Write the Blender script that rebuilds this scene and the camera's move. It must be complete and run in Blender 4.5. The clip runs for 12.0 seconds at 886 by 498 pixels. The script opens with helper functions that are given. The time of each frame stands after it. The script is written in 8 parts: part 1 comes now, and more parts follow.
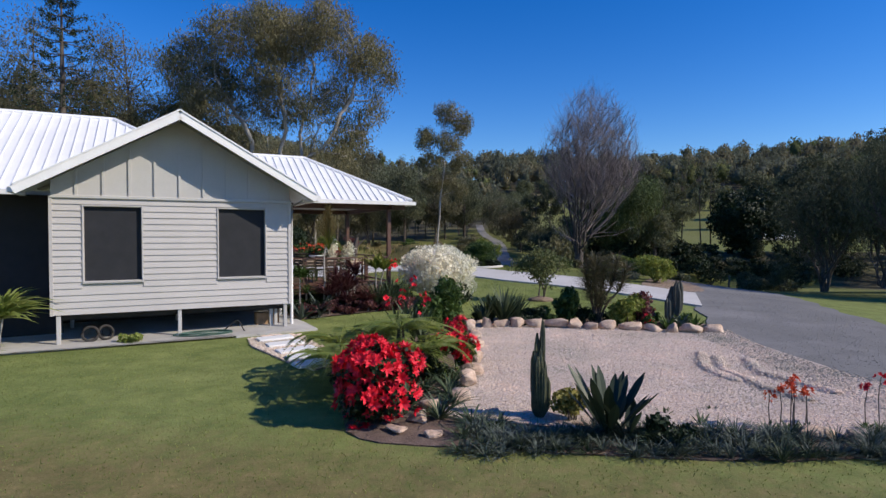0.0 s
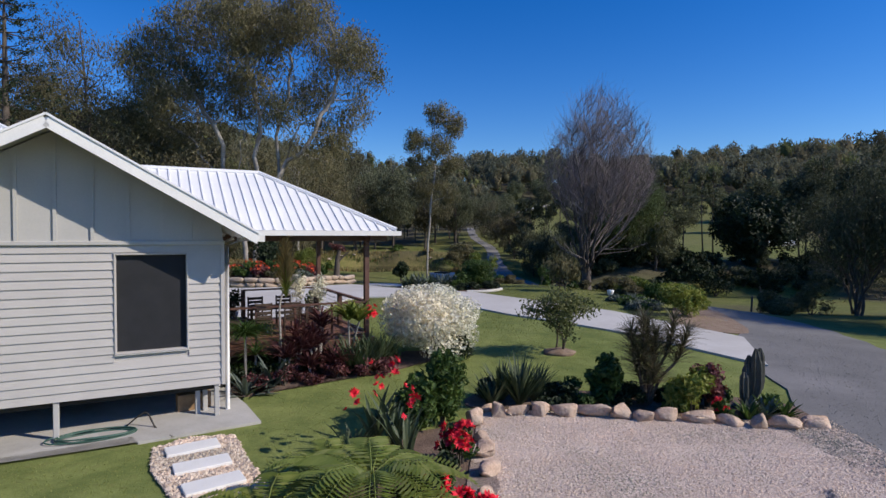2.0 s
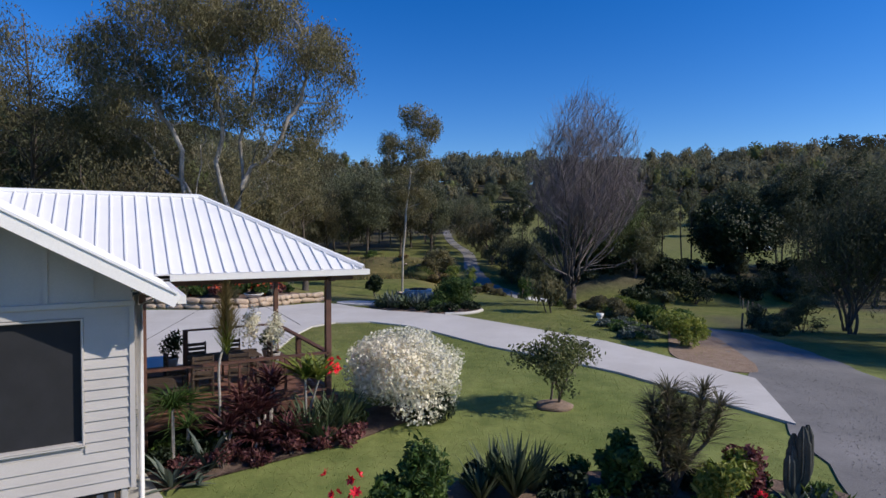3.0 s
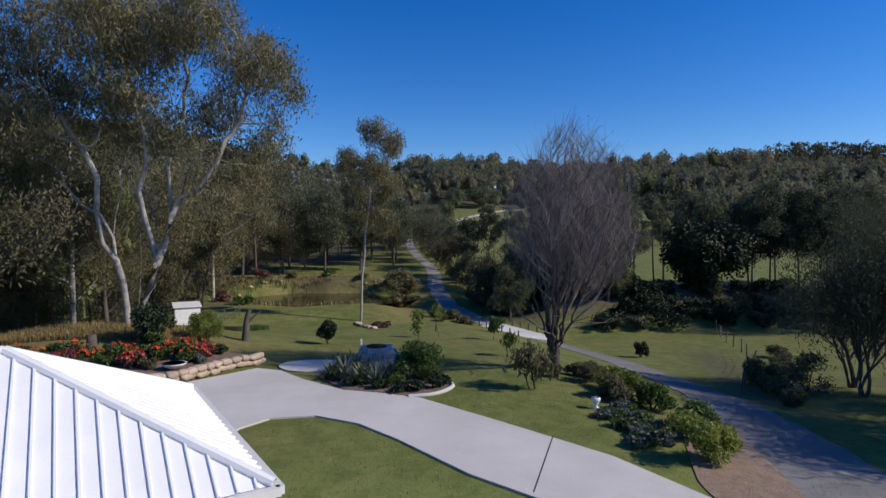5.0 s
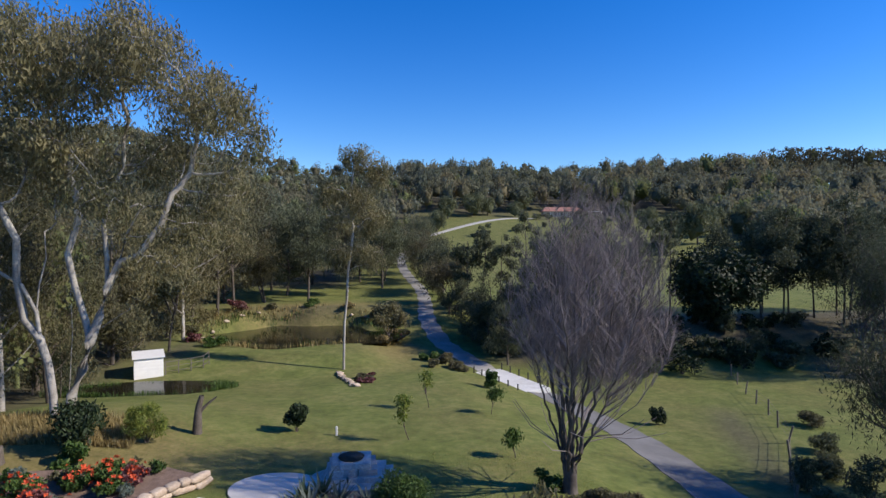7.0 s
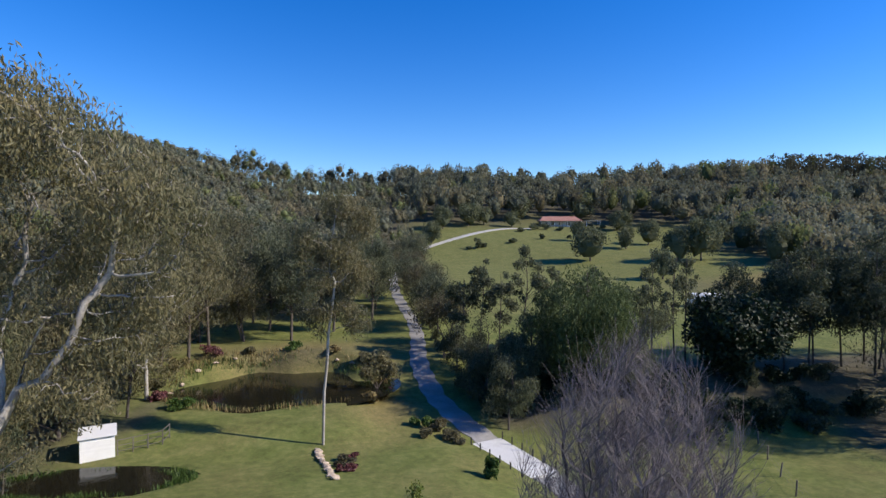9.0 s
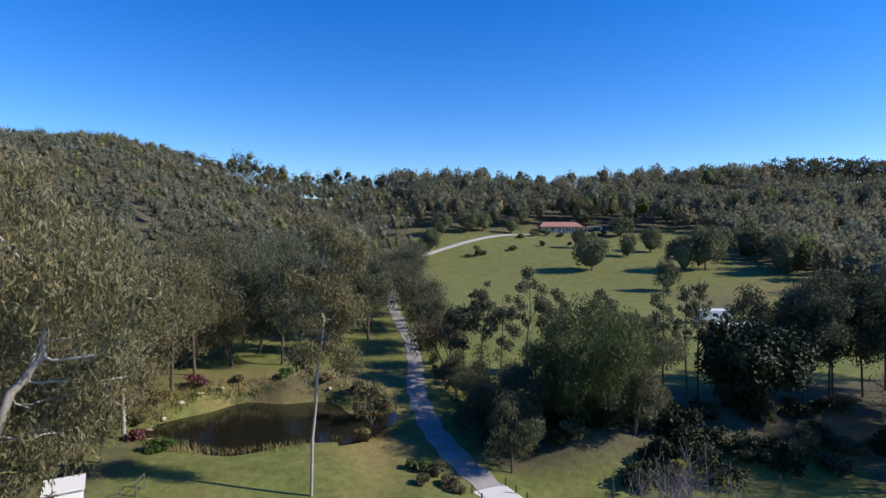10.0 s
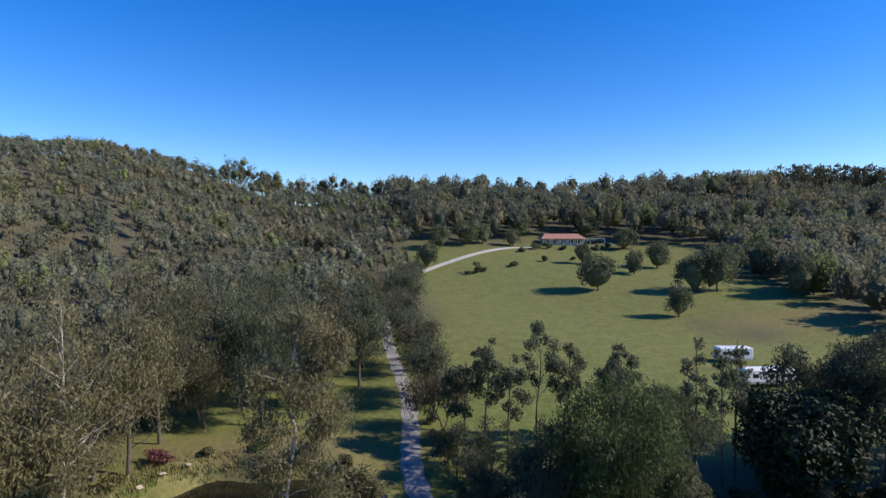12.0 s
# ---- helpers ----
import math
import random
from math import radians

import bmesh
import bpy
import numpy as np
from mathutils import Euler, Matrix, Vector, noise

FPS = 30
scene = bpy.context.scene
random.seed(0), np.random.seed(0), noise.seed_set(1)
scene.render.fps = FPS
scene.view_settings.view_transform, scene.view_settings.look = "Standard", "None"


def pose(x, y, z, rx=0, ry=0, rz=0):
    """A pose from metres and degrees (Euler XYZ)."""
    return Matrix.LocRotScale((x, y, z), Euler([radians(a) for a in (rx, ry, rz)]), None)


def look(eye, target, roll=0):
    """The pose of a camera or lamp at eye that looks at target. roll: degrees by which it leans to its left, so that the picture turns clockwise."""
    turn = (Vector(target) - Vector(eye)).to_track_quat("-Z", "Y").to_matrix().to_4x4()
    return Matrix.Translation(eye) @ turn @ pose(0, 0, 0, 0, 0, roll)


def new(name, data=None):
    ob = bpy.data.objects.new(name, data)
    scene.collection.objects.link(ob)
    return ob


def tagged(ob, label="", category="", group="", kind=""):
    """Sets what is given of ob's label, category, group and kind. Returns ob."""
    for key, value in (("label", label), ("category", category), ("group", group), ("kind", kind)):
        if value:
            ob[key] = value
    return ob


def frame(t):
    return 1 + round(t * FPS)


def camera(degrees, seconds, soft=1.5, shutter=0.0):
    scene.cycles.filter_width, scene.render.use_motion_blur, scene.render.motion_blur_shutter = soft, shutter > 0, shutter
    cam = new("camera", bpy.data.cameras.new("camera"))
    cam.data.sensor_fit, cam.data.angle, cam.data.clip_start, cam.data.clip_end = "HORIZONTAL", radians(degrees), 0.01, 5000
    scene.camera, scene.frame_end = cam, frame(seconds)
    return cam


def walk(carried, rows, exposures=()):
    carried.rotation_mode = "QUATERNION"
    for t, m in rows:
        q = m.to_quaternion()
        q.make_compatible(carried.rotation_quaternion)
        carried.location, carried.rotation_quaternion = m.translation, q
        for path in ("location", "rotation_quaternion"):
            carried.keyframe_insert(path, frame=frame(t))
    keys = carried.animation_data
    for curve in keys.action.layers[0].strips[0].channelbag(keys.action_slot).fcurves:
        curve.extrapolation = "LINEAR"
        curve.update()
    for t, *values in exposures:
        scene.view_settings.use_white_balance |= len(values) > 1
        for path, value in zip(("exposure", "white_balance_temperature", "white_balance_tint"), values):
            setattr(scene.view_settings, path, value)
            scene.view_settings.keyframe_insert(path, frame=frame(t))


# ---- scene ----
cam = camera(76.3, 12.0)
METRES, EYE, TILT, LEAN, TURN = 43.2, 2.64, -1.3, 0.0, 0.0
ROWS = [
    (0.0, 0.0, 0.0, 0.0, -0.0, 0.0, -0.0),
    (0.5, -0.0005, 0.0235, 0.0045, -0.04, -0.0, 0.01),
    (1.0, -0.0014, 0.0484, 0.0105, -0.08, -0.0, 0.02),
    (1.5, -0.0019, 0.0746, 0.0178, -0.19, -0.01, 0.03),
    (2.0, -0.0022, 0.1016, 0.0272, -1.04, -0.04, -0.01),
    (2.5, -0.0023, 0.1287, 0.0377, -2.21, -0.06, -0.01),
    (3.0, -0.0016, 0.1576, 0.0489, -3.51, -0.03, 0.02),
    (3.5, -0.001, 0.1863, 0.0623, -5.04, -0.03, 0.02),
    (5.5, 0.0091, 0.3048, 0.1328, -7.57, -0.05, 0.09),
    (6.0, 0.0138, 0.337, 0.1538, -7.79, -0.04, 0.12),
    (6.5, 0.0189, 0.3697, 0.1785, -7.97, -0.04, 0.12),
    (7.0, 0.025, 0.4036, 0.2044, -8.1, -0.0, 0.15),
    (9.0, 0.0497, 0.5545, 0.3238, -8.59, -0.11, -0.0),
    (9.5, 0.0563, 0.5976, 0.355, -8.67, -0.11, -0.0),
    (10.0, 0.0633, 0.6422, 0.3863, -8.72, -0.09, -0.01),
    (10.5, 0.0707, 0.6876, 0.4193, -8.75, -0.12, -0.02),
    (11.0, 0.0772, 0.736, 0.4534, -8.85, -0.12, -0.0),
    (11.5, 0.0842, 0.7865, 0.4876, -8.88, -0.12, -0.03),
    (12.0, 0.0907, 0.8369, 0.5219, -8.92, -0.15, -0.05),
]
EXPOSE = [(0.0, 0.0), (2.5, -0.12), (3.5, -0.1), (5.5, -0.2), (6.5, 0.18), (7.0, 0.28), (9.0, 0.33), (12.0, 0.32)]
walk(cam, [(t, pose(0, 0, EYE, TILT, LEAN, TURN) @ pose(METRES * x, METRES * y, METRES * z, 90 + pitch, roll, yaw)) for t, x, y, z, yaw, pitch, roll in ROWS], EXPOSE)

# ---- sun and sky ----
SUN_AZ = math.atan2(-0.28, 0.96)          # compass angle of the sun from +x, counter-clockwise
SUN_EL = radians(34)
sun_way = Vector((math.cos(SUN_AZ) * math.cos(SUN_EL), math.sin(SUN_AZ) * math.cos(SUN_EL), math.sin(SUN_EL)))
world = bpy.data.worlds.new("sky")
scene.world = world
world.use_nodes = True
wn = world.node_tree
sky = wn.nodes.new("ShaderNodeTexSky")
sky.sky_type = "NISHITA"
sky.sun_disc = False
sky.sun_elevation = SUN_EL
sky.sun_rotation = math.pi / 2 - SUN_AZ
sky.air_density, sky.dust_density, sky.ozone_density = 1.0, 0.1, 5.0
wn.nodes["Background"].inputs["Strength"].default_value = 0.15
deep = wn.nodes.new("ShaderNodeHueSaturation")
deep.inputs["Hue"].default_value = 0.515
deep.inputs["Saturation"].default_value = 1.34
wn.links.new(sky.outputs[0], deep.inputs["Color"])
wn.links.new(deep.outputs[0], wn.nodes["Background"].inputs["Color"])
sun = new("sun", bpy.data.lights.new("sun", "SUN"))
sun.data.energy, sun.data.angle, sun.data.color = 5.0, radians(0.53), (1.0, 0.905, 0.775)
sun.matrix_world = look(sun_way * 50, (0, 0, 0))

# ---- mesh tools ----
rng = np.random.default_rng(7)


def mesh_of(name, verts, faces, material, smooth=False):
    """A mesh from arrays: verts (n, 3), faces (m, k) or a list of such arrays."""
    faces = faces if isinstance(faces, list) and isinstance(faces[0], np.ndarray) else [np.array(faces)]
    faces = [np.asarray(f, np.int32) for f in faces if len(f)]
    me = bpy.data.meshes.new(name)
    verts = np.asarray(verts, np.float32)
    me.vertices.add(len(verts))
    me.vertices.foreach_set("co", verts.ravel())
    loops = np.concatenate([f.ravel() for f in faces])
    sizes = np.concatenate([np.full(len(f), f.shape[1], np.int32) for f in faces])
    me.loops.add(len(loops))
    me.loops.foreach_set("vertex_index", loops)
    me.polygons.add(len(sizes))
    me.polygons.foreach_set("loop_start", np.concatenate([[0], np.cumsum(sizes)[:-1]]).astype(np.int32))
    me.polygons.foreach_set("use_smooth", np.full(len(sizes), smooth))
    me.update(calc_edges=True)
    me.validate()
    if material:
        me.materials.append(material)
    return me


def from_bm(name, bm, material, smooth=False):
    bmesh.ops.recalc_face_normals(bm, faces=bm.faces)
    me = bpy.data.meshes.new(name)
    bm.to_mesh(me)
    bm.free()
    if smooth:
        me.polygons.foreach_set("use_smooth", np.full(len(me.polygons), True))
    me.materials.append(material)
    return me


def part(name, data, material=None, parent=None, label=""):
    """One mesh object under a thing or a part."""
    me = data if isinstance(data, bpy.types.Mesh) else from_bm(name, data, material)
    ob = new(name, me)
    ob.parent = parent
    return tagged(ob, label)


def thing(name, label, category, m=None, group="", kind="", data=None):
    ob = new(name, data)
    if m is not None:
        ob.matrix_basis = m
    return tagged(ob, label, category, group, kind)


class Soup:
    """Gathers vertices and faces of several shapes into one mesh."""

    def __init__(self):
        self.v, self.f, self.n = [], {}, 0

    def add(self, verts, faces):
        verts, faces = np.asarray(verts, float).reshape(-1, 3), np.asarray(faces)
        self.f.setdefault(faces.shape[1], []).append(faces + self.n)
        self.v.append(verts)
        self.n += len(verts)
        return self

    def mesh(self, name, material, smooth=False):
        return mesh_of(name, np.concatenate(self.v), [np.concatenate(f) for f in self.f.values()], material, smooth)


BOX_F = np.array([(0, 3, 2, 1), (4, 5, 6, 7), (0, 1, 5, 4), (1, 2, 6, 5), (2, 3, 7, 6), (3, 0, 4, 7)])


def box(s, x0, x1, y0, y1, z0, z1):
    s.add([(x0, y0, z0), (x1, y0, z0), (x1, y1, z0), (x0, y1, z0), (x0, y0, z1), (x1, y0, z1), (x1, y1, z1), (x0, y1, z1)], BOX_F)
    return s


def bevelled(x0, x1, y0, y1, z0, z1, r=0.01, segments=1):
    bm = bmesh.new()
    bmesh.ops.create_cube(bm, size=1)
    for v in bm.verts:
        v.co = ((x0 + x1) / 2 + v.co.x * (x1 - x0), (y0 + y1) / 2 + v.co.y * (y1 - y0), (z0 + z1) / 2 + v.co.z * (z1 - z0))
    bmesh.ops.bevel(bm, geom=bm.edges[:], offset=r, segments=segments, affect="EDGES", profile=0.6)
    return bm


def tube(s, points, radii, sides=6, cap=True):
    """A tapered tube along points, added to the soup s."""
    p = np.asarray(points, float)
    d = np.gradient(p, axis=0)
    d /= np.linalg.norm(d, axis=1)[:, None] + 1e-9
    ref = np.where(np.abs(d[:, 2:3]) > 0.95, [[1.0, 0, 0]], [[0, 0, 1.0]])
    a = np.cross(d, ref)
    a /= np.linalg.norm(a, axis=1)[:, None] + 1e-9
    b = np.cross(d, a)
    ang = np.linspace(0, 2 * np.pi, sides, endpoint=False)
    ring = a[:, None] * np.cos(ang)[None, :, None] + b[:, None] * np.sin(ang)[None, :, None]
    v = p[:, None] + ring * np.asarray(radii, float)[:, None, None]
    k = len(p)
    i, j = np.meshgrid(np.arange(k - 1), np.arange(sides), indexing="ij")
    f = np.stack([i * sides + j, i * sides + (j + 1) % sides, (i + 1) * sides + (j + 1) % sides, (i + 1) * sides + j], -1).reshape(-1, 4)
    s.add(v.reshape(-1, 3), f)
    return s


def leaves(r, centres, radii, n, size, aspect=0.5, hang=0.0, out=0.5, shell=0.45):
    """n folded leaf blades spread through ellipsoid clumps. Returns verts, quads."""
    centres, radii = np.atleast_2d(centres).astype(float), np.asarray(radii, float)
    if radii.ndim < 2:
        radii = np.broadcast_to(radii.reshape(-1, 1), (len(centres), 3))
    w = np.prod(radii, axis=1) ** (2 / 3)
    k = r.choice(len(centres), n, p=w / w.sum())
    way = r.normal(size=(n, 3))
    way /= np.linalg.norm(way, axis=1)[:, None]
    p = centres[k] + way * radii[k] * (r.random((n, 1)) ** shell)
    nor = out * way + (1 - out) * r.normal(size=(n, 3))
    nor /= np.linalg.norm(nor, axis=1)[:, None] + 1e-9
    axis = np.cross(nor, r.normal(size=(n, 3)))
    axis[:, 2] -= hang * 1.5
    axis /= np.linalg.norm(axis, axis=1)[:, None] + 1e-9
    side = np.cross(nor, axis)
    side /= np.linalg.norm(side, axis=1)[:, None] + 1e-9
    ln = size * (0.6 + 0.8 * r.random((n, 1)))
    v = np.stack([p - axis * ln / 2, p + side * ln * aspect / 2 + nor * ln * 0.06, p + axis * ln / 2, p - side * ln * aspect / 2 + nor * ln * 0.06], 1)
    return v.reshape(-1, 3), np.arange(4 * n).reshape(n, 4)


def lump(r, radius=(1, 1, 1), rough=0.25, level=2, freq=1.2):
    """A lumpy closed stone-like body. Returns verts, triangles."""
    bm = bmesh.new()
    bmesh.ops.create_icosphere(bm, subdivisions=level, radius=1)
    off = Vector(r.random(3) * 50)
    v = []
    for q in bm.verts:
        k = 1 + rough * noise.noise(q.co * freq + off) * 1.6
        v.append((q.co.x * k * radius[0], q.co.y * k * radius[1], q.co.z * k * radius[2]))
    f = [[q.index for q in t.verts] for t in bm.faces]
    bm.free()
    return np.array(v), np.array(f)


# ---- materials ----
def ramp(nt, stops):
    n = nt.nodes.new("ShaderNodeValToRGB")
    e = n.color_ramp.elements
    while len(e) < len(stops):
        e.new(0.5)
    for q, (p, c) in zip(e, stops):
        q.position, q.color = p, (*c, 1)
    return n


def tex(nt, scale, detail=6, rough=0.6, vec=None, kind="ShaderNodeTexNoise"):
    n = nt.nodes.new(kind)
    n.inputs["Scale"].default_value = scale
    if kind == "ShaderNodeTexNoise":
        n.inputs["Detail"].default_value, n.inputs["Roughness"].default_value = detail, rough
    if vec:
        nt.links.new(vec, n.inputs["Vector"])
    return n


def mixed(nt, fac, a, b, mode="MIX"):
    n = nt.nodes.new("ShaderNodeMix")
    n.data_type, n.blend_type = "RGBA", mode
    for key, val in ((0, fac), (6, a), (7, b)):
        if hasattr(val, "is_linked"):
            nt.links.new(val, n.inputs[key])
        else:
            n.inputs[key].default_value = val if key == 0 else (*val, 1)
    return n.outputs[2]


def surface(name, dark, light, scale=3.0, rough=0.8, bump=0.3, fine=40.0, metal=0.0, vary=0.12, stain=None, dist=0.01, spec=0.5):
    """A painted, stony or earthy surface with coarse patches, fine grain and relief."""
    m = bpy.data.materials.new(name)
    m.use_nodes = True
    nt = m.node_tree
    b = nt.nodes["Principled BSDF"]
    co = nt.nodes.new("ShaderNodeTexCoord").outputs["Object"]
    big, small = tex(nt, scale, vec=co), tex(nt, fine, vec=co)
    col = ramp(nt, [(0.3, dark), (0.7, light)])
    nt.links.new(big.outputs[0], col.inputs[0])
    c = col.outputs[0]
    g = ramp(nt, [(0.3, (1 - 2.5 * vary,) * 3), (0.7, (1 + vary,) * 3)])
    nt.links.new(small.outputs[0], g.inputs[0])
    c = mixed(nt, 1.0, c, g.outputs[0], "MULTIPLY")
    if stain:
        st = tex(nt, scale * 0.35, 8, 0.7, co)
        sr = ramp(nt, [(0.5, (0, 0, 0)), (0.72, (1, 1, 1))])
        nt.links.new(st.outputs[0], sr.inputs[0])
        c = mixed(nt, sr.outputs[0], c, stain)
    oi = nt.nodes.new("ShaderNodeObjectInfo")
    orr = ramp(nt, [(0, (1 - vary,) * 3), (1, (1 + vary,) * 3)])
    nt.links.new(oi.outputs["Random"], orr.inputs[0])
    c = mixed(nt, 1.0, c, orr.outputs[0], "MULTIPLY")
    nt.links.new(c, b.inputs["Base Color"])
    b.inputs["Roughness"].default_value, b.inputs["Metallic"].default_value = rough, metal
    b.inputs["Specular IOR Level"].default_value = spec
    if bump:
        bp = nt.nodes.new("ShaderNodeBump")
        bp.inputs["Strength"].default_value, bp.inputs["Distance"].default_value = bump, dist
        nt.links.new(small.outputs[0], bp.inputs["Height"])
        nt.links.new(bp.outputs[0], b.inputs["Normal"])
    return m


def foliage(name, dark, mid, light, through_light=0.3, gloss=0.55, patch=0.25, other=None, tint=False, relief=0.0):
    """Leaves that differ one from another, with tufts of lighter and darker growth."""
    m = bpy.data.materials.new(name)
    m.use_nodes = True
    nt = m.node_tree
    b = nt.nodes["Principled BSDF"]
    geo = nt.nodes.new("ShaderNodeNewGeometry")
    col = ramp(nt, [(0.0, dark), (0.5, mid), (1.0, light)])
    nt.links.new(geo.outputs["Random Per Island"], col.inputs[0])
    big = tex(nt, patch, 4, 0.6, geo.outputs["Position"])
    g = ramp(nt, [(0.3, (0.6, 0.65, 0.6)), (0.7, (1.3, 1.2, 1.1))])
    nt.links.new(big.outputs[0], g.inputs[0])
    c = col.outputs[0]
    if other:
        kind = tex(nt, patch * 0.9, 2, 0.5, geo.outputs["Position"])
        kind.inputs["Distortion"].default_value = 0.6
        kr = ramp(nt, [(0.47, (0, 0, 0)), (0.60, (1, 1, 1))])
        nt.links.new(kind.outputs[0], kr.inputs[0])
        c = mixed(nt, kr.outputs[0], c, mixed(nt, 0.7, c, other))
    c = mixed(nt, 1.0, c, g.outputs[0], "MULTIPLY")
    if tint:
        at = nt.nodes.new("ShaderNodeAttribute")
        at.attribute_name = "tint"
        c = mixed(nt, 1.0, c, at.outputs["Color"], "MULTIPLY")
    nt.links.new(c, b.inputs["Base Color"])
    if relief:
        fine = tex(nt, 1.3, 5, 0.7, geo.outputs["Position"])
        bp = nt.nodes.new("ShaderNodeBump")
        bp.inputs["Strength"].default_value, bp.inputs["Distance"].default_value = relief, 0.6
        nt.links.new(fine.outputs[0], bp.inputs["Height"])
        nt.links.new(bp.outputs[0], b.inputs["Normal"])
    b.inputs["Roughness"].default_value = gloss
    b.inputs["Specular IOR Level"].default_value = 0.35
    tr = nt.nodes.new("ShaderNodeBsdfTranslucent")
    nt.links.new(c, tr.inputs["Color"])
    mx = nt.nodes.new("ShaderNodeMixShader")
    mx.inputs[0].default_value = through_light
    nt.links.new(b.outputs[0], mx.inputs[1])
    nt.links.new(tr.outputs[0], mx.inputs[2])
    nt.links.new(mx.outputs[0], nt.nodes["Material Output"].inputs[0])
    return m


M_WHITE = surface("white_roof_metal", (0.72, 0.72, 0.72), (0.82, 0.82, 0.82), 0.8, 0.45, 0.05, 60, vary=0.02)
M_BOARD = surface("grey_beige_board_paint", (0.43, 0.405, 0.385), (0.49, 0.462, 0.44), 1.2, 0.6, 0.15, 70, vary=0.03)
M_GABLE = surface("grey_panel_paint", (0.42, 0.41, 0.39), (0.47, 0.455, 0.435), 1.0, 0.6, 0.1, 60, vary=0.03)
M_TRIM = surface("white_trim_paint", (0.74, 0.73, 0.71), (0.82, 0.81, 0.79), 2.0, 0.5, 0.1, 50, vary=0.03)
M_GUTTER = surface("pale_gutter_metal", (0.66, 0.65, 0.63), (0.74, 0.73, 0.71), 2.0, 0.4, 0.05, 50, vary=0.02)
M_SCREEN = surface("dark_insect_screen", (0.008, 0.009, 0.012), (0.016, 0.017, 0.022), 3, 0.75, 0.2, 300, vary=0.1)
M_DARK = surface("dark_timber_and_shade", (0.02, 0.018, 0.016), (0.04, 0.035, 0.03), 3, 0.8, 0.2, 40)
M_TIMBER = surface("red_brown_stained_timber", (0.075, 0.032, 0.022), (0.13, 0.06, 0.04), 4, 0.6, 0.3, 50)
M_DECK = surface("weathered_deck_timber", (0.16, 0.075, 0.05), (0.24, 0.12, 0.085), 3, 0.6, 0.3, 50)
M_LOG = surface("cut_log_wood", (0.20, 0.12, 0.06), (0.34, 0.22, 0.12), 6, 0.9, 0.5, 40)
M_CONC = surface("drive_concrete", (0.48, 0.458, 0.43), (0.56, 0.538, 0.508), 0.5, 0.85, 0.25, 45, vary=0.05, stain=(0.42, 0.395, 0.36))
M_PATH = surface("house_slab_concrete", (0.40, 0.385, 0.35), (0.50, 0.48, 0.45), 1.3, 0.85, 0.3, 40, vary=0.06, stain=(0.3, 0.28, 0.24))
M_ROAD = surface("blue_metal_gravel_road", (0.15, 0.146, 0.143), (0.205, 0.199, 0.194), 0.5, 0.95, 0.5, 30, vary=0.10, stain=(0.26, 0.25, 0.245), dist=0.012)
M_PEB = surface("pink_white_pebbles", (0.48, 0.375, 0.315), (0.62, 0.505, 0.435), 0.8, 0.9, 1.0, 28, vary=0.16, dist=0.03)
M_ROCK = surface("pink_sandstone", (0.42, 0.28, 0.20), (0.66, 0.51, 0.40), 3.0, 0.9, 0.7, 18, vary=0.14, stain=(0.22, 0.19, 0.16), dist=0.03)
M_WROCK = surface("buff_sandstone", (0.46, 0.34, 0.24), (0.66, 0.55, 0.43), 2.0, 0.9, 0.7, 15, vary=0.18, stain=(0.3, 0.2, 0.14), dist=0.03)
M_SOIL = surface("mulched_soil", (0.12, 0.078, 0.058), (0.22, 0.15, 0.115), 3, 1.0, 1.0, 25, vary=0.15, dist=0.03)
M_MULCH = surface("pale_mulch", (0.24, 0.16, 0.11), (0.34, 0.25, 0.18), 3, 1.0, 1.0, 25, vary=0.15, dist=0.03)
M_GUM = surface("white_gum_bark", (0.24, 0.215, 0.19), (0.47, 0.44, 0.40), 1.0, 0.8, 0.4, 14, vary=0.15, stain=(0.26, 0.22, 0.18))
M_BARK = surface("grey_brown_bark", (0.07, 0.055, 0.045), (0.14, 0.115, 0.095), 3, 0.9, 0.8, 20, vary=0.15, dist=0.03)
M_TWIG = surface("bare_twig_bark", (0.165, 0.135, 0.135), (0.25, 0.21, 0.21), 2, 0.9, 0.4, 20, vary=0.12)

F_GUM = foliage("gum_leaves", (0.125, 0.119, 0.059), (0.20, 0.187, 0.10), (0.285, 0.258, 0.153), 0.45, 0.55, 0.35)
# Distance haze is put into this leaf colour as a grey-blue tint.
F_HILL = foliage("hazed_hill_leaves", (0.160, 0.167, 0.114), (0.182, 0.190, 0.132), (0.205, 0.213, 0.152), 0.45, 0.9, 0.06, None, True, 0.25)
F_OLIVE = foliage("olive_wood_leaves", (0.085, 0.088, 0.045), (0.145, 0.14, 0.075), (0.205, 0.19, 0.11), 0.42, 0.7, 0.12, (0.13, 0.115, 0.075))
F_SHEOAK = foliage("she_oak_needles", (0.07, 0.084, 0.048), (0.12, 0.134, 0.078), (0.17, 0.182, 0.112), 0.42, 0.7)
F_PADDOCK = foliage("paddock_tree_leaves", (0.09, 0.105, 0.06), (0.12, 0.138, 0.078), (0.15, 0.168, 0.10), 0.42, 0.8, 0.3)
F_YOUNG = foliage("young_tree_leaves", (0.06, 0.08, 0.033), (0.12, 0.145, 0.058), (0.20, 0.22, 0.10), 0.42)
F_CREEK = foliage("creek_tree_leaves", (0.05, 0.075, 0.025), (0.085, 0.118, 0.042), (0.13, 0.165, 0.065), 0.33, 0.7)
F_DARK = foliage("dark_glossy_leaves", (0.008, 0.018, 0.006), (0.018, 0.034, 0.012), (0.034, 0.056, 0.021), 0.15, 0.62)
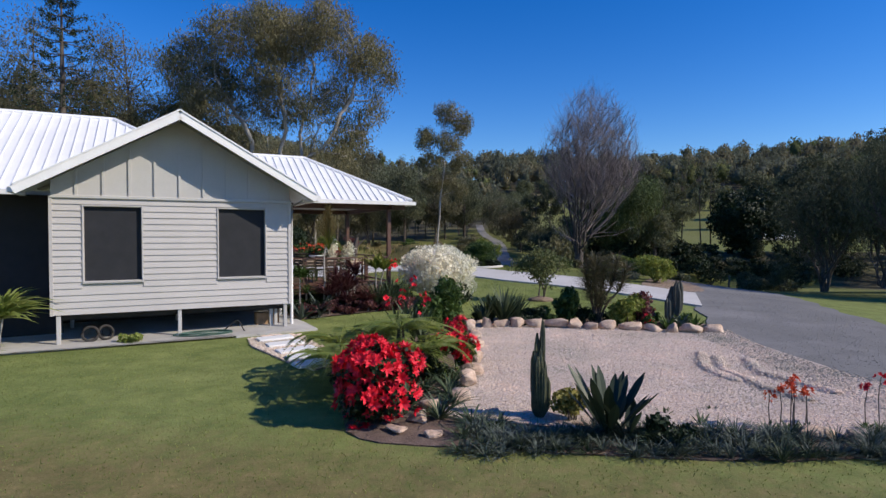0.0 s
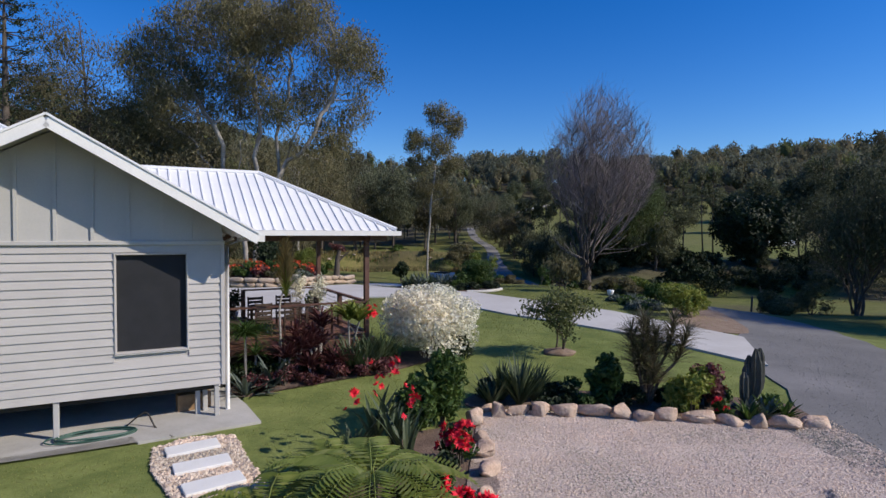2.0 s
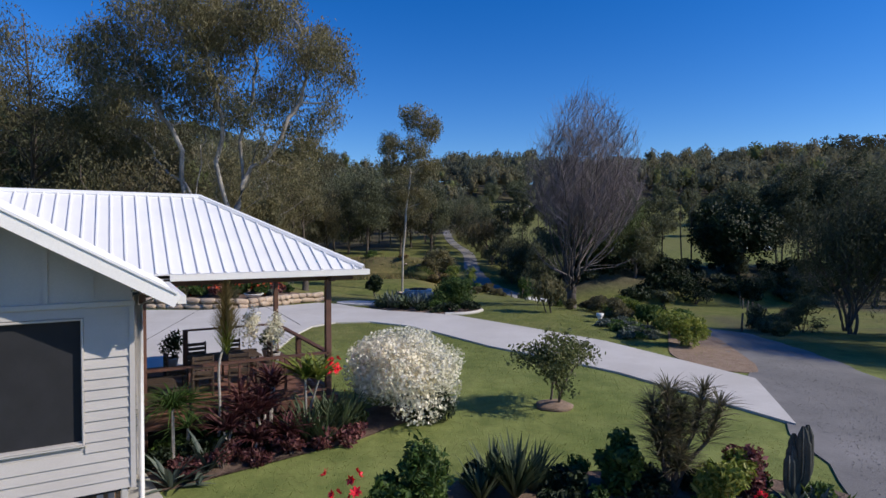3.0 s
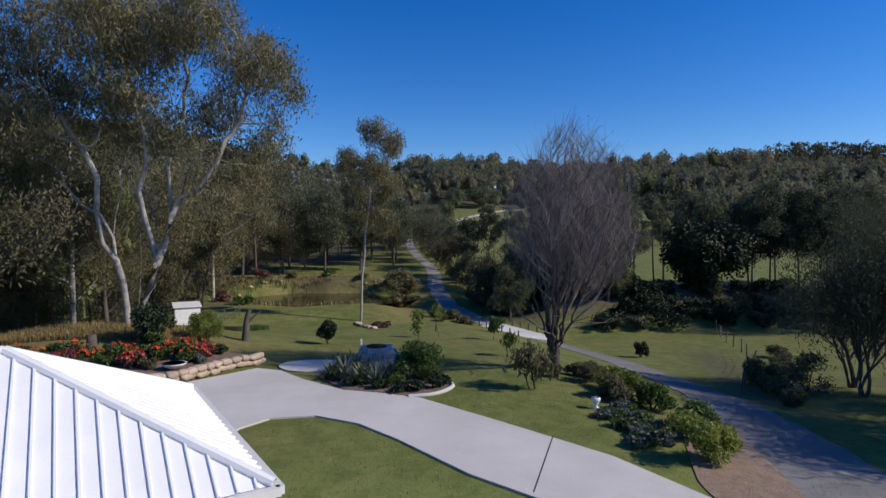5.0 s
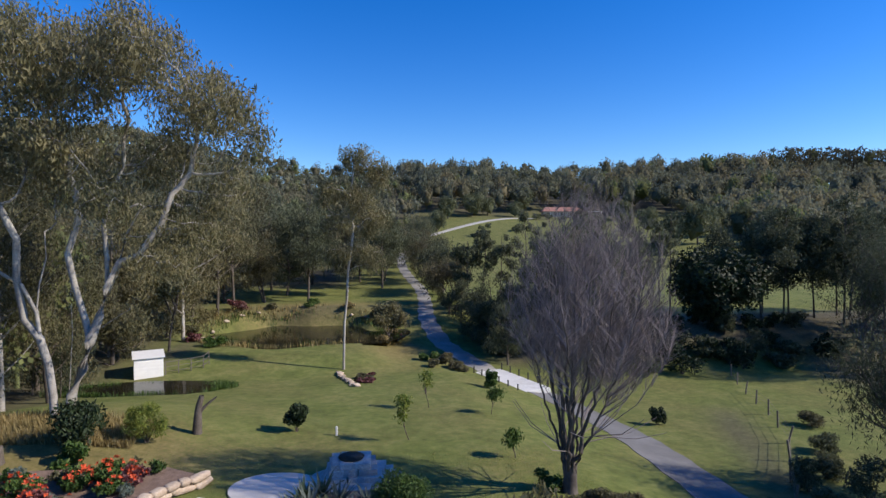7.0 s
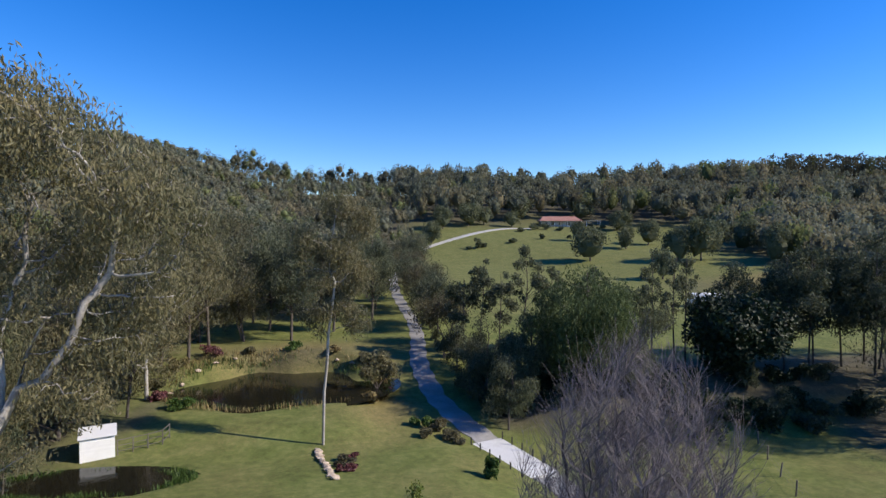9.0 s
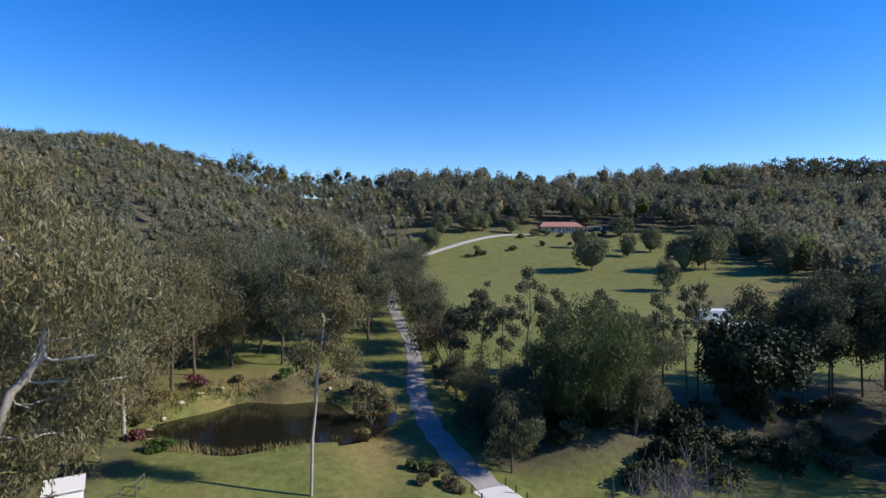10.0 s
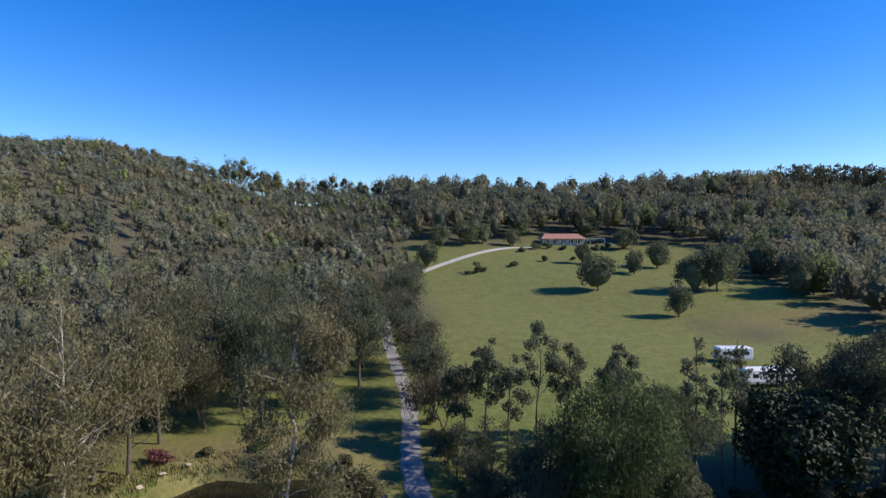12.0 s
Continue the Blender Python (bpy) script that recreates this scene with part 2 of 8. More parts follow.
F_CASU = foliage("casuarina_needles", (0.045, 0.058, 0.033), (0.075, 0.09, 0.052), (0.115, 0.13, 0.078), 0.32, 0.7)
F_GREEN = foliage("green_shrub_leaves", (0.03, 0.065, 0.014), (0.06, 0.115, 0.025), (0.11, 0.17, 0.04))
F_LIME = foliage("yellow_green_leaves", (0.10, 0.15, 0.025), (0.19, 0.24, 0.045), (0.32, 0.34, 0.09), 0.35)
F_FERN = foliage("fern_fronds", (0.20, 0.27, 0.06), (0.30, 0.37, 0.10), (0.42, 0.46, 0.17), 0.5)
F_YELLOW = foliage("yellow_variegated_leaves", (0.16, 0.16, 0.03), (0.32, 0.28, 0.07), (0.48, 0.42, 0.14))
F_STRAP = foliage("grey_green_straps", (0.03, 0.055, 0.025), (0.06, 0.09, 0.045), (0.11, 0.14, 0.08), 0.15)
F_BROAD = foliage("dark_broad_blades", (0.015, 0.028, 0.014), (0.03, 0.045, 0.024), (0.06, 0.075, 0.045), 0.1, 0.45)
F_SPIKE = foliage("brown_green_spikes", (0.06, 0.066, 0.036), (0.12, 0.118, 0.07), (0.21, 0.18, 0.125), 0.25)
F_GREY = foliage("blue_grey_tufts", (0.06, 0.085, 0.075), (0.10, 0.13, 0.115), (0.17, 0.2, 0.17), 0.15)
F_MAROON = foliage("maroon_cordyline_leaves", (0.065, 0.018, 0.024), (0.14, 0.042, 0.05), (0.30, 0.14, 0.14), 0.25)
F_RED = foliage("red_flower_petals", (0.62, 0.008, 0.03), (0.80, 0.014, 0.045), (0.92, 0.05, 0.09), 0.12, 0.6)
F_CORAL = foliage("coral_red_petals", (0.5, 0.04, 0.015), (0.72, 0.09, 0.035), (0.85, 0.2, 0.08), 0.25, 0.6)
F_BLOOM = foliage("white_blossom", (0.60, 0.61, 0.52), (0.76, 0.765, 0.69), (0.86, 0.86, 0.80), 0.35, 0.7)
F_STRAW = foliage("dry_grass_blades", (0.14, 0.11, 0.045), (0.24, 0.19, 0.085), (0.34, 0.28, 0.14), 0.25, 0.8)
F_GRASS = foliage("lawn_blades", (0.18, 0.22, 0.06), (0.25, 0.29, 0.085), (0.34, 0.36, 0.13), 0.4, 0.8)
# ---- lie of the land ----
PROFILE = [(-80, 0), (0, 0), (14, 0.03), (22, 0.3), (36, 0.65), (42, 0.35), (51, -0.3), (66, -1.6), (74, -2.4), (88, -2.3), (98, 0),
           (136, 2.7), (190, 8), (215, 10.5), (270, 20), (330, 31), (430, 45), (520, 47), (1500, 30)]
POND = (-7.0, 90.3, 10.5, 7.6, -1.25)      # centre, half axes, water level
POOL = (-17.2, 67.2, 6.0, 2.5, -1.8)


def step(a, b, x):
    t = np.clip((np.asarray(x, float) - a) / (b - a), 0, 1)
    return t * t * (3 - 2 * t)


def height(x, y):
    """Height of the ground."""
    x, y = np.asarray(x, float), np.asarray(y, float)
    py, pz = zip(*PROFILE)
    z = np.interp(y, py, pz)
    z = z - 2.1 * step(7, 22, x) * step(8, 50, y) * (1 - step(62, 95, y))
    z = z + 1.8 * np.exp(-((x + 16) / 9) ** 2 - ((y - 51) / 8) ** 2)
    z = z + 1.2 * step(6, 0, x) * step(70, 78, y) * (1 - step(96, 110, y))
    z = z + 3.0 * step(16, 26, x) * step(73, 83, y) * (1 - step(84, 99, y))
    z = z + 30 * step(-25, -150, x) * step(50, 250, y)
    z = z + 8 * step(110, 260, x) * step(90, 250, y)
    for cx, cy, rx, ry, lv in (POND, POOL):
        d = np.sqrt(((x - cx) / rx) ** 2 + ((y - cy) / ry) ** 2)
        wob = 0.10 * np.sin(5 * np.arctan2(y - cy, x - cx) + 1)
        z = np.where(d < 1.6, z + (np.minimum(z, lv + 0.55) - 1.0 - z) * (1 - step(0.75, 1.25, d + wob)), z)
    far = step(60, 160, np.hypot(x - 5, y - 40))
    z = z + far * (1.6 * np.sin(x * 0.021 + 1.3) * np.cos(y * 0.017) + 0.8 * np.sin(x * 0.057 + y * 0.043))
    return z


def up(x, y):
    return float(height(x, y))


# the ground: one sheet to the horizon
def spaced(lo, a, b, hi, fine):
    mid = np.arange(a, b + 1e-6, fine)
    out, s, q = [], fine, b
    while q < hi:
        s *= 1.18
        q += s
        out.append(q)
    low, s, q = [], fine, a
    while q > lo:
        s *= 1.18
        q -= s
        low.append(q)
    return np.array(low[::-1] + list(mid) + out)


gx, gy = spaced(-1600, -30, 45, 1600, 0.9), spaced(-700, 0, 100, 2200, 0.9)
X, Y = np.meshgrid(gx, gy, indexing="ij")
Z = height(X, Y)
ni, nj = X.shape
ii, jj = np.meshgrid(np.arange(ni - 1), np.arange(nj - 1), indexing="ij")
quads = np.stack([ii * nj + jj, (ii + 1) * nj + jj, (ii + 1) * nj + jj + 1, ii * nj + jj + 1], -1).reshape(-1, 4)


def wooded(x, y):
    """1 where the hill woods and their leaf litter are, 0 on lawn and field."""
    x, y = np.asarray(x, float), np.asarray(y, float)
    left = step(-17, -26, x + 0.12 * np.maximum(y - 100, 0)) * step(44, 58, y)
    left2 = step(2, -6, x) * step(120, 130, y)
    far = step(268, 284, y + 0.10 * (x - 90) + 10 * np.sin(x * 0.05))
    farl = step(30, 16, x) * step(150, 170, y)
    east = step(46, 52, x - 0.1 * (y - 60)) * step(20, 26, y) * (1 - step(76, 82, y))
    right = step(122, 142, x - 0.25 * (y - 190)) * step(120, 140, y)
    belt = step(14, 18, x) * step(75, 80, y) * (1 - step(89, 95, y))
    creek = step(27, 33, x) * step(24, 30, y) * (1 - step(40, 46, y))
    return np.clip(np.max([left, left2, far, farl, right, east, belt, 0.9 * creek], axis=0), 0, 1)


def dryness(x, y):
    x, y = np.asarray(x, float), np.asarray(y, float)
    near = 0.55 * (1 - step(5.2, 8.0, y + 0.15 * x)) * step(7, 3, x)
    verge = 0.8 * np.exp(-((x + 14) / 8) ** 2 - ((y - 46) / 4) ** 2)
    pond = 0.5 * np.exp(-((x + 5) / 16) ** 2 - ((y - 101) / 7) ** 2) + 0.55 * np.exp(-((x - 5) / 3) ** 2 - ((y - 82) / 7) ** 2)
    field = 0.18 * step(100, 130, y)
    near = near + 0.75 * np.exp(-((x - 112) / 20) ** 2 - ((y - 152 + 0.1 * (x - 112)) / 6) ** 2)
    lower = 0.2 * step(24, 34, y) * (1 - step(96, 110, y)) * (0.6 + 0.6 * np.sin(x * 0.5 + 2 * np.sin(y * 0.21)) * np.sin(y * 0.37 + x * 0.13))
    return np.clip(near + verge + pond + field + lower, 0, 1)


def bare_earth(x, y):
    """Worn brown strips: the dry wash in the far field, banks by the pond and the fence."""
    wash = 0.9 * np.exp(-((y - 144 + 0.18 * (x - 92) + 1.5 * np.sin(x * 0.2)) / 2.3) ** 2) * step(76, 84, x) * (1 - step(130, 140, x))
    wash2 = 0.8 * np.exp(-((y - 157 - 0.25 * (x - 91)) / 2.6) ** 2) * step(78, 84, x) * (1 - step(104, 112, x))
    bank = 0.75 * np.exp(-((x + 18.5) / 1.6) ** 2 - ((y - 82) / 9) ** 2) + 0.6 * np.exp(-((x + 6) / 9) ** 2 - ((y - 98.5) / 1.8) ** 2)
    path = 0.7 * np.exp(-((x - 22 - 0.45 * (y - 42)) / 1.6) ** 2) * step(34, 38, y) * (1 - step(56, 64, y))
    return np.clip(wash + wash2 + bank + path, 0, 1)


def ground_material():
    m = bpy.data.materials.new("grass_and_litter")
    m.use_nodes = True
    nt = m.node_tree
    b = nt.nodes["Principled BSDF"]
    co = nt.nodes.new("ShaderNodeTexCoord").outputs["Object"]
    at = nt.nodes.new("ShaderNodeAttribute")
    at.attribute_name = "cover"
    sep = nt.nodes.new("ShaderNodeSeparateColor")
    nt.links.new(at.outputs["Color"], sep.inputs[0])
    n1, n2, n3 = tex(nt, 0.35, 6, 0.65, co), tex(nt, 5, 6, 0.7, co), tex(nt, 45, 4, 0.7, co)
    green = ramp(nt, [(0.3, (0.095, 0.118, 0.030)), (0.5, (0.132, 0.158, 0.042)), (0.72, (0.185, 0.195, 0.066))])
    nt.links.new(n1.outputs[0], green.inputs[0])
    dry = ramp(nt, [(0.3, (0.13, 0.12, 0.04)), (0.7, (0.24, 0.19, 0.085))])
    nt.links.new(n2.outputs[0], dry.inputs[0])
    litter = ramp(nt, [(0.3, (0.06, 0.056, 0.036)), (0.7, (0.135, 0.12, 0.08))])
    nt.links.new(n2.outputs[0], litter.inputs[0])
    add = nt.nodes.new("ShaderNodeMath")
    add.operation = "MULTIPLY_ADD"
    nt.links.new(n2.outputs[0], add.inputs[0])
    add.inputs[1].default_value = 0.9
    nt.links.new(sep.outputs[0], add.inputs[2])
    dr = ramp(nt, [(0.48, (0, 0, 0)), (1.15, (1, 1, 1))])
    nt.links.new(add.outputs[0], dr.inputs[0])
    mown = ramp(nt, [(0.3, (0.145, 0.186, 0.05)), (0.7, (0.225, 0.255, 0.084))])
    nt.links.new(n1.outputs[0], mown.inputs[0])
    c = mixed(nt, sep.outputs[2], green.outputs[0], mown.outputs[0])
    c = mixed(nt, dr.outputs[0], c, dry.outputs[0])
    c = mixed(nt, sep.outputs[1], c, litter.outputs[0])
    g = ramp(nt, [(0.3, (0.76,) * 3), (0.7, (1.16,) * 3)])
    nt.links.new(n3.outputs[0], g.inputs[0])
    c = mixed(nt, 1.0, c, g.outputs[0], "MULTIPLY")
    g2 = ramp(nt, [(0.32, (0.74, 0.76, 0.72)), (0.68, (1.16, 1.14, 1.1))])
    nt.links.new(tex(nt, 1.4, 5, 0.75, co).outputs[0], g2.inputs[0])
    c = mixed(nt, 1.0, c, g2.outputs[0], "MULTIPLY")
    nt.links.new(c, b.inputs["Base Color"])
    b.inputs["Roughness"].default_value = 0.95
    b.inputs["Specular IOR Level"].default_value = 0.2
    bp = nt.nodes.new("ShaderNodeBump")
    bp.inputs["Strength"].default_value, bp.inputs["Distance"].default_value = 0.5, 0.03
    nt.links.new(n3.outputs[0], bp.inputs["Height"])
    nt.links.new(bp.outputs[0], b.inputs["Normal"])
    return m


M_GROUND = ground_material()
me = mesh_of("ground", np.stack([X, Y, Z], -1).reshape(-1, 3), quads, M_GROUND, True)
cover = me.color_attributes.new("cover", "FLOAT_COLOR", "POINT")
cover.data.foreach_set("color", np.stack([dryness(X, Y), np.maximum(wooded(X, Y), bare_earth(X, Y)), 1 - step(20, 34, Y), X * 0 + 1], -1).astype(np.float32).ravel())
thing("ground", "mown green lawn, grazed paddocks and leaf-littered hills", "ground", kind="structure", data=me)


def soften(outline, seed=1, per=6, ragged=0.03):
    """A closed outline rounded off, with a slightly uneven edge."""
    p = np.array(outline, float)
    r = np.random.default_rng(seed)
    c = smooth_line(np.vstack([p[-1:], p, p[:2]]), per)[per:-per - 1]
    return [tuple(q) for q in c + r.normal(size=c.shape) * ragged]


def smooth_line(points, per=8):
    """A Catmull-Rom line through points."""
    p = np.array(points, float)
    p = np.vstack([2 * p[0] - p[1], p, 2 * p[-1] - p[-2]])
    out = []
    for a, b, c, d in zip(p, p[1:], p[2:], p[3:]):
        for t in np.linspace(0, 1, per, endpoint=False):
            out.append(0.5 * (2 * b + (c - a) * t + (2 * a - 5 * b + 4 * c - d) * t * t + (3 * b - a - 3 * c + d) * t ** 3))
    return np.array(out + [p[-2]])


def patch(name, outline, lift, material, label, category, thick=0.12, grid=1.5):
    """A flat laid surface that follows the ground inside an outline."""
    bm = bmesh.new()
    vs = [bm.verts.new((x, y, 0)) for x, y in outline]
    bm.faces.new(vs)
    bmesh.ops.triangulate(bm, faces=bm.faces[:], ngon_method="EAR_CLIP")
    for axis in (0, 1):
        lo, hi = min(p[axis] for p in outline), max(p[axis] for p in outline)
        for q in np.arange(math.floor(lo), hi, grid):
            n = (1, 0, 0) if axis == 0 else (0, 1, 0)
            bmesh.ops.bisect_plane(bm, geom=bm.verts[:] + bm.edges[:] + bm.faces[:], plane_co=(q, q, 0), plane_no=n)
    for v in bm.verts:
        v.co.z = up(v.co.x, v.co.y) + lift
    rim = [e for e in bm.edges if e.is_boundary]
    new_geo = bmesh.ops.extrude_edge_only(bm, edges=rim)["geom"]
    for v in new_geo:
        if isinstance(v, bmesh.types.BMVert):
            v.co.z -= thick
    return thing(name, label, category, kind="structure", data=from_bm(name, bm, material))


def ribbon(name, line, lift, material, label, category, across=5, per=8, thick=0.15, ragged=0.0):
    """A road: line holds x, y and width; it lies on the ground with a slight crown and sinks at its edges."""
    c = smooth_line(line, per)
    d = np.gradient(c[:, :2], axis=0)
    d /= np.linalg.norm(d, axis=1)[:, None]
    side = np.stack([d[:, 1], -d[:, 0]], 1)
    k = np.linspace(-0.5, 0.5, across)
    wid = c[:, 2][:, None] * (1 + ragged * np.sin(np.arange(len(c)) * 1.7)[:, None] * np.abs(k) * 2)
    xy = c[:, None, :2] + side[:, None] * (k[None, :] * wid)[..., None]
    z = height(xy[..., 0], xy[..., 1]) + lift * (1 - (np.abs(k) > 0.49) * 0.0)[None]
    v = np.concatenate([xy, z[..., None]], -1)
    rim0, rim1 = v[:, :1] - [0, 0, thick], v[:, -1:] - [0, 0, thick]
    v = np.concatenate([rim0, v, rim1], 1)
    a, n = v.shape[:2]
    i, j = np.meshgrid(np.arange(a - 1), np.arange(n - 1), indexing="ij")
    f = np.stack([i * n + j, i * n + j + 1, (i + 1) * n + j + 1, (i + 1) * n + j], -1).reshape(-1, 4)
    return thing(name, label, category, kind="structure", data=mesh_of(name, v.reshape(-1, 3), f, material, False))


ROAD = [(10.6, -40, 4.6), (9.8, -10, 4.6), (9.6, 5, 4.6), (9.5, 10, 5.0), (9.9, 14, 5.4), (11.2, 19.5, 4.6), (12.9, 24, 4.2), (15.0, 30, 3.8), (16.5, 36, 3.3), (17.7, 42, 3.0),
        (18.7, 50, 3.0), (18.6, 57, 3.0), (17.4, 66, 3.0), (14.8, 73, 3.0), (12.2, 81, 2.8), (10.6, 90, 2.5), (10.0, 97, 2.3), (10.9, 107, 2.1), (11.4, 120, 2.1), (10.8, 135, 2.1), (10.4, 151, 2.1), (11.5, 180, 2.1)]
BEYOND = 13                                # the row of ROAD at the creek crossing
ribbon("road", ROAD[:BEYOND + 1], 0.03, M_ROAD, "blue-grey gravel farm track winding down to the creek", "road", ragged=0.05)
M_TRACK = surface("pale_gravel_track", (0.20, 0.193, 0.182), (0.32, 0.308, 0.29), 0.5, 0.95, 0.6, 14, vary=0.14, stain=(0.2, 0.18, 0.16), dist=0.02)
ribbon("road_3", ROAD[BEYOND:], 0.05, M_TRACK, "pale gravel track running on from the creek under trees", "road", ragged=0.12)
FIELD_ROAD = [(16, 214, 2.4), (24.7, 228, 2.4), (40, 243, 2.4), (64, 261, 2.4), (78, 266, 2.4)]
ribbon("road_2", FIELD_ROAD, 0.12, M_PATH, "pale concrete driveway climbing to the farmhouse", "driveway")
DRIVE = [(8.9, 19.3), (7.8, 21.2), (6.4, 23.8), (4.9, 25.6), (3.0, 27.6), (1.1, 30.4), (-0.2, 32.0), (-1.8, 33.0), (-3.4, 32.9), (-4.3, 32.0), (-4.7, 30.0), (-4.9, 25.4), (-9.2, 24.6), (-22, 18.2), (-24, 36.9), (-14.2, 37.0),
         (-10.8, 36.9), (-8.2, 38.2), (-6.6, 40.0), (-5.5, 41.3), (-4.2, 40.7), (-2.9, 38.6), (-0.9, 36.1), (0.6, 35.5), (2.2, 34.7), (4.8, 31.7), (7.6, 28.3), (9.0, 25.7), (10.4, 23.2)]
patch("driveway", DRIVE, 0.065, M_CONC, "pale concrete driveway with saw-cut joints between lawns", "driveway")
patch("paving_circle", [(-2.6 + 1.9 * math.cos(a), 42.0 + 1.7 * math.sin(a)) for a in np.linspace(0, 6.2832, 28, endpoint=False)], 0.07, M_CONC, "round pale concrete pad beside the driveway", "paving", 0.1, 0.8)
GRAVEL = [(-0.1, 8.3), (1.2, 7.7), (3.2, 7.3), (5.2, 7.2), (7.6, 8.0), (7.3, 9.2), (6.9, 11.0), (6.9, 13.2), (7.4, 15.0), (6.0, 15.1), (3.5, 15.5), (1.2, 15.9), (0.8, 15.0), (0.9, 13.0), (0.5, 10.0)]
patch("gravel_bed", soften(GRAVEL, 4), 0.04, M_PEB, "pinkish white pebble parking bed edged with stones", "gravel", 0.1, 0.8)
MULCH = [(9.9, 24.3), (11.3, 24.4), (12.6, 28), (13.8, 32), (12.4, 32.8), (10.8, 29.5), (9.3, 26.2)]
patch("garden_bed_6", soften(MULCH, 6), 0.03, M_MULCH, "bare pinkish mulch between driveway and track", "garden bed", 0.08, 0.8)
BED_NEAR = [(-1.35, 7.75), (-0.8, 7.1), (0.8, 6.9), (2.8, 6.55), (5.3, 6.6), (7.8, 7.2), (7.6, 8.0), (5.2, 7.25), (3.2, 7.35), (1.2, 7.75), (-0.1, 8.35), (0.45, 10.0), (0.8, 13.0), (0.7, 15.0), (-0.6, 14.6), (-1.6, 12.5), (-1.8, 10.0)]
patch("garden_bed_1", soften(BED_NEAR, 2), 0.02, M_SOIL, "dark mulched garden bed between lawn and gravel", "garden bed", 0.06, 0.35)
BED_FAR = [(0.9, 16.0), (3.5, 15.6), (6.0, 15.2), (7.3, 15.1), (7.4, 16.2), (6.2, 16.8), (4.4, 17.1), (2.2, 17.2), (0.8, 16.9)]
patch("garden_bed_2", soften(BED_FAR, 3), 0.035, M_SOIL, "raised dark soil bed behind a row of pink stones", "garden bed", 0.1, 0.7)

def water_material():
    m = bpy.data.materials.new("dark_pond_water")
    m.use_nodes = True
    nt = m.node_tree
    b = nt.nodes["Principled BSDF"]
    b.inputs["Base Color"].default_value = (0.012, 0.011, 0.007, 1)
    b.inputs["Roughness"].default_value = 0.06
    co = nt.nodes.new("ShaderNodeTexCoord").outputs["Object"]
    n = tex(nt, 1.6, 4, 0.6, co)
    bp = nt.nodes.new("ShaderNodeBump")
    bp.inputs["Strength"].default_value, bp.inputs["Distance"].default_value = 0.25, 0.05
    nt.links.new(n.outputs[0], bp.inputs["Height"])
    nt.links.new(bp.outputs[0], b.inputs["Normal"])
    return m


M_WATER = water_material()
for nm, (cx, cy, rx, ry, lv), lab in (("water_1", POND, "still dark farm pond with reeds at its edge"), ("water_2", POOL, "small dark pool of still water below the shed")):
    ang = np.linspace(0, 2 * np.pi, 48, endpoint=False)
    v = [(cx, cy, lv)] + [(cx + rx * 1.35 * math.cos(a), cy + ry * 1.35 * math.sin(a), lv) for a in ang]
    thing(nm, lab, "pond", kind="structure", data=mesh_of(nm, v, [(0, i + 1, (i + 1) % 48 + 1) for i in range(48)], M_WATER))

# ---- the house, in its own axes: u along the gable wall, v away from it ----
HX, HY, HA = -9.18, 13.2, 26.75
HZ = 0.0
house_m = pose(HX, HY, HZ, 0, 0, HA)
house = thing("house", "weatherboard house on stumps with a white ribbed metal roof and verandah", "house", house_m)


def roof_plane(name, eave0, eave1, ridge, thick=0.03, rib=0.25, parent=house):
    """A roof plane with raised ribs. eave0 to eave1: its lower edge; ridge: one or two upper points, from eave1's side to eave0's."""
    poly = [Vector(p) for p in (eave0, eave1, *ridge)]
    e = (poly[1] - poly[0]).normalized()
    n = e.cross(poly[2] - poly[0]).normalized()
    if n.z < 0:
        n = -n
    t = n.cross(e)
    if t.z < 0:
        t = -t
    flat = [((p - poly[0]).dot(e), (p - poly[0]).dot(t)) for p in poly]
    k = len(poly)
    bm = bmesh.new()
    top, low = [bm.verts.new(p) for p in poly], [bm.verts.new(p - n * thick) for p in poly]
    bm.faces.new(top)
    bm.faces.new(low[::-1])
    for i in range(k):
        bm.faces.new((top[i], low[i], low[(i + 1) % k], top[(i + 1) % k]))
    roof = part(name, bm, M_WHITE, parent)
    lo, hi = min(a for a, b in flat), max(a for a, b in flat)
    prof = [(-0.026, 0.0), (-0.014, 0.034), (0.014, 0.034), (0.026, 0.0)]
    for q in np.arange(lo + rib / 2, hi, rib):
        cuts = []
        for (a0, b0), (a1, b1) in zip(flat, flat[1:] + flat[:1]):
            if (a0 - q) * (a1 - q) < 0:
                cuts.append(b0 + (b1 - b0) * (q - a0) / (a1 - a0))
        if len(cuts) < 2 or max(cuts) - min(cuts) < 0.1:
            continue
        vs = [tuple(poly[0] + e * (q + da) + t * b + n * (dn + 0.001)) for b in (min(cuts), max(cuts)) for da, dn in prof]
        part("rib", Soup().add(vs, np.array([(0, 1, 5, 4), (1, 2, 6, 5), (2, 3, 7, 6), (0, 3, 2, 1), (4, 5, 6, 7)])).mesh("rib", M_WHITE), parent=roof)
    return roof


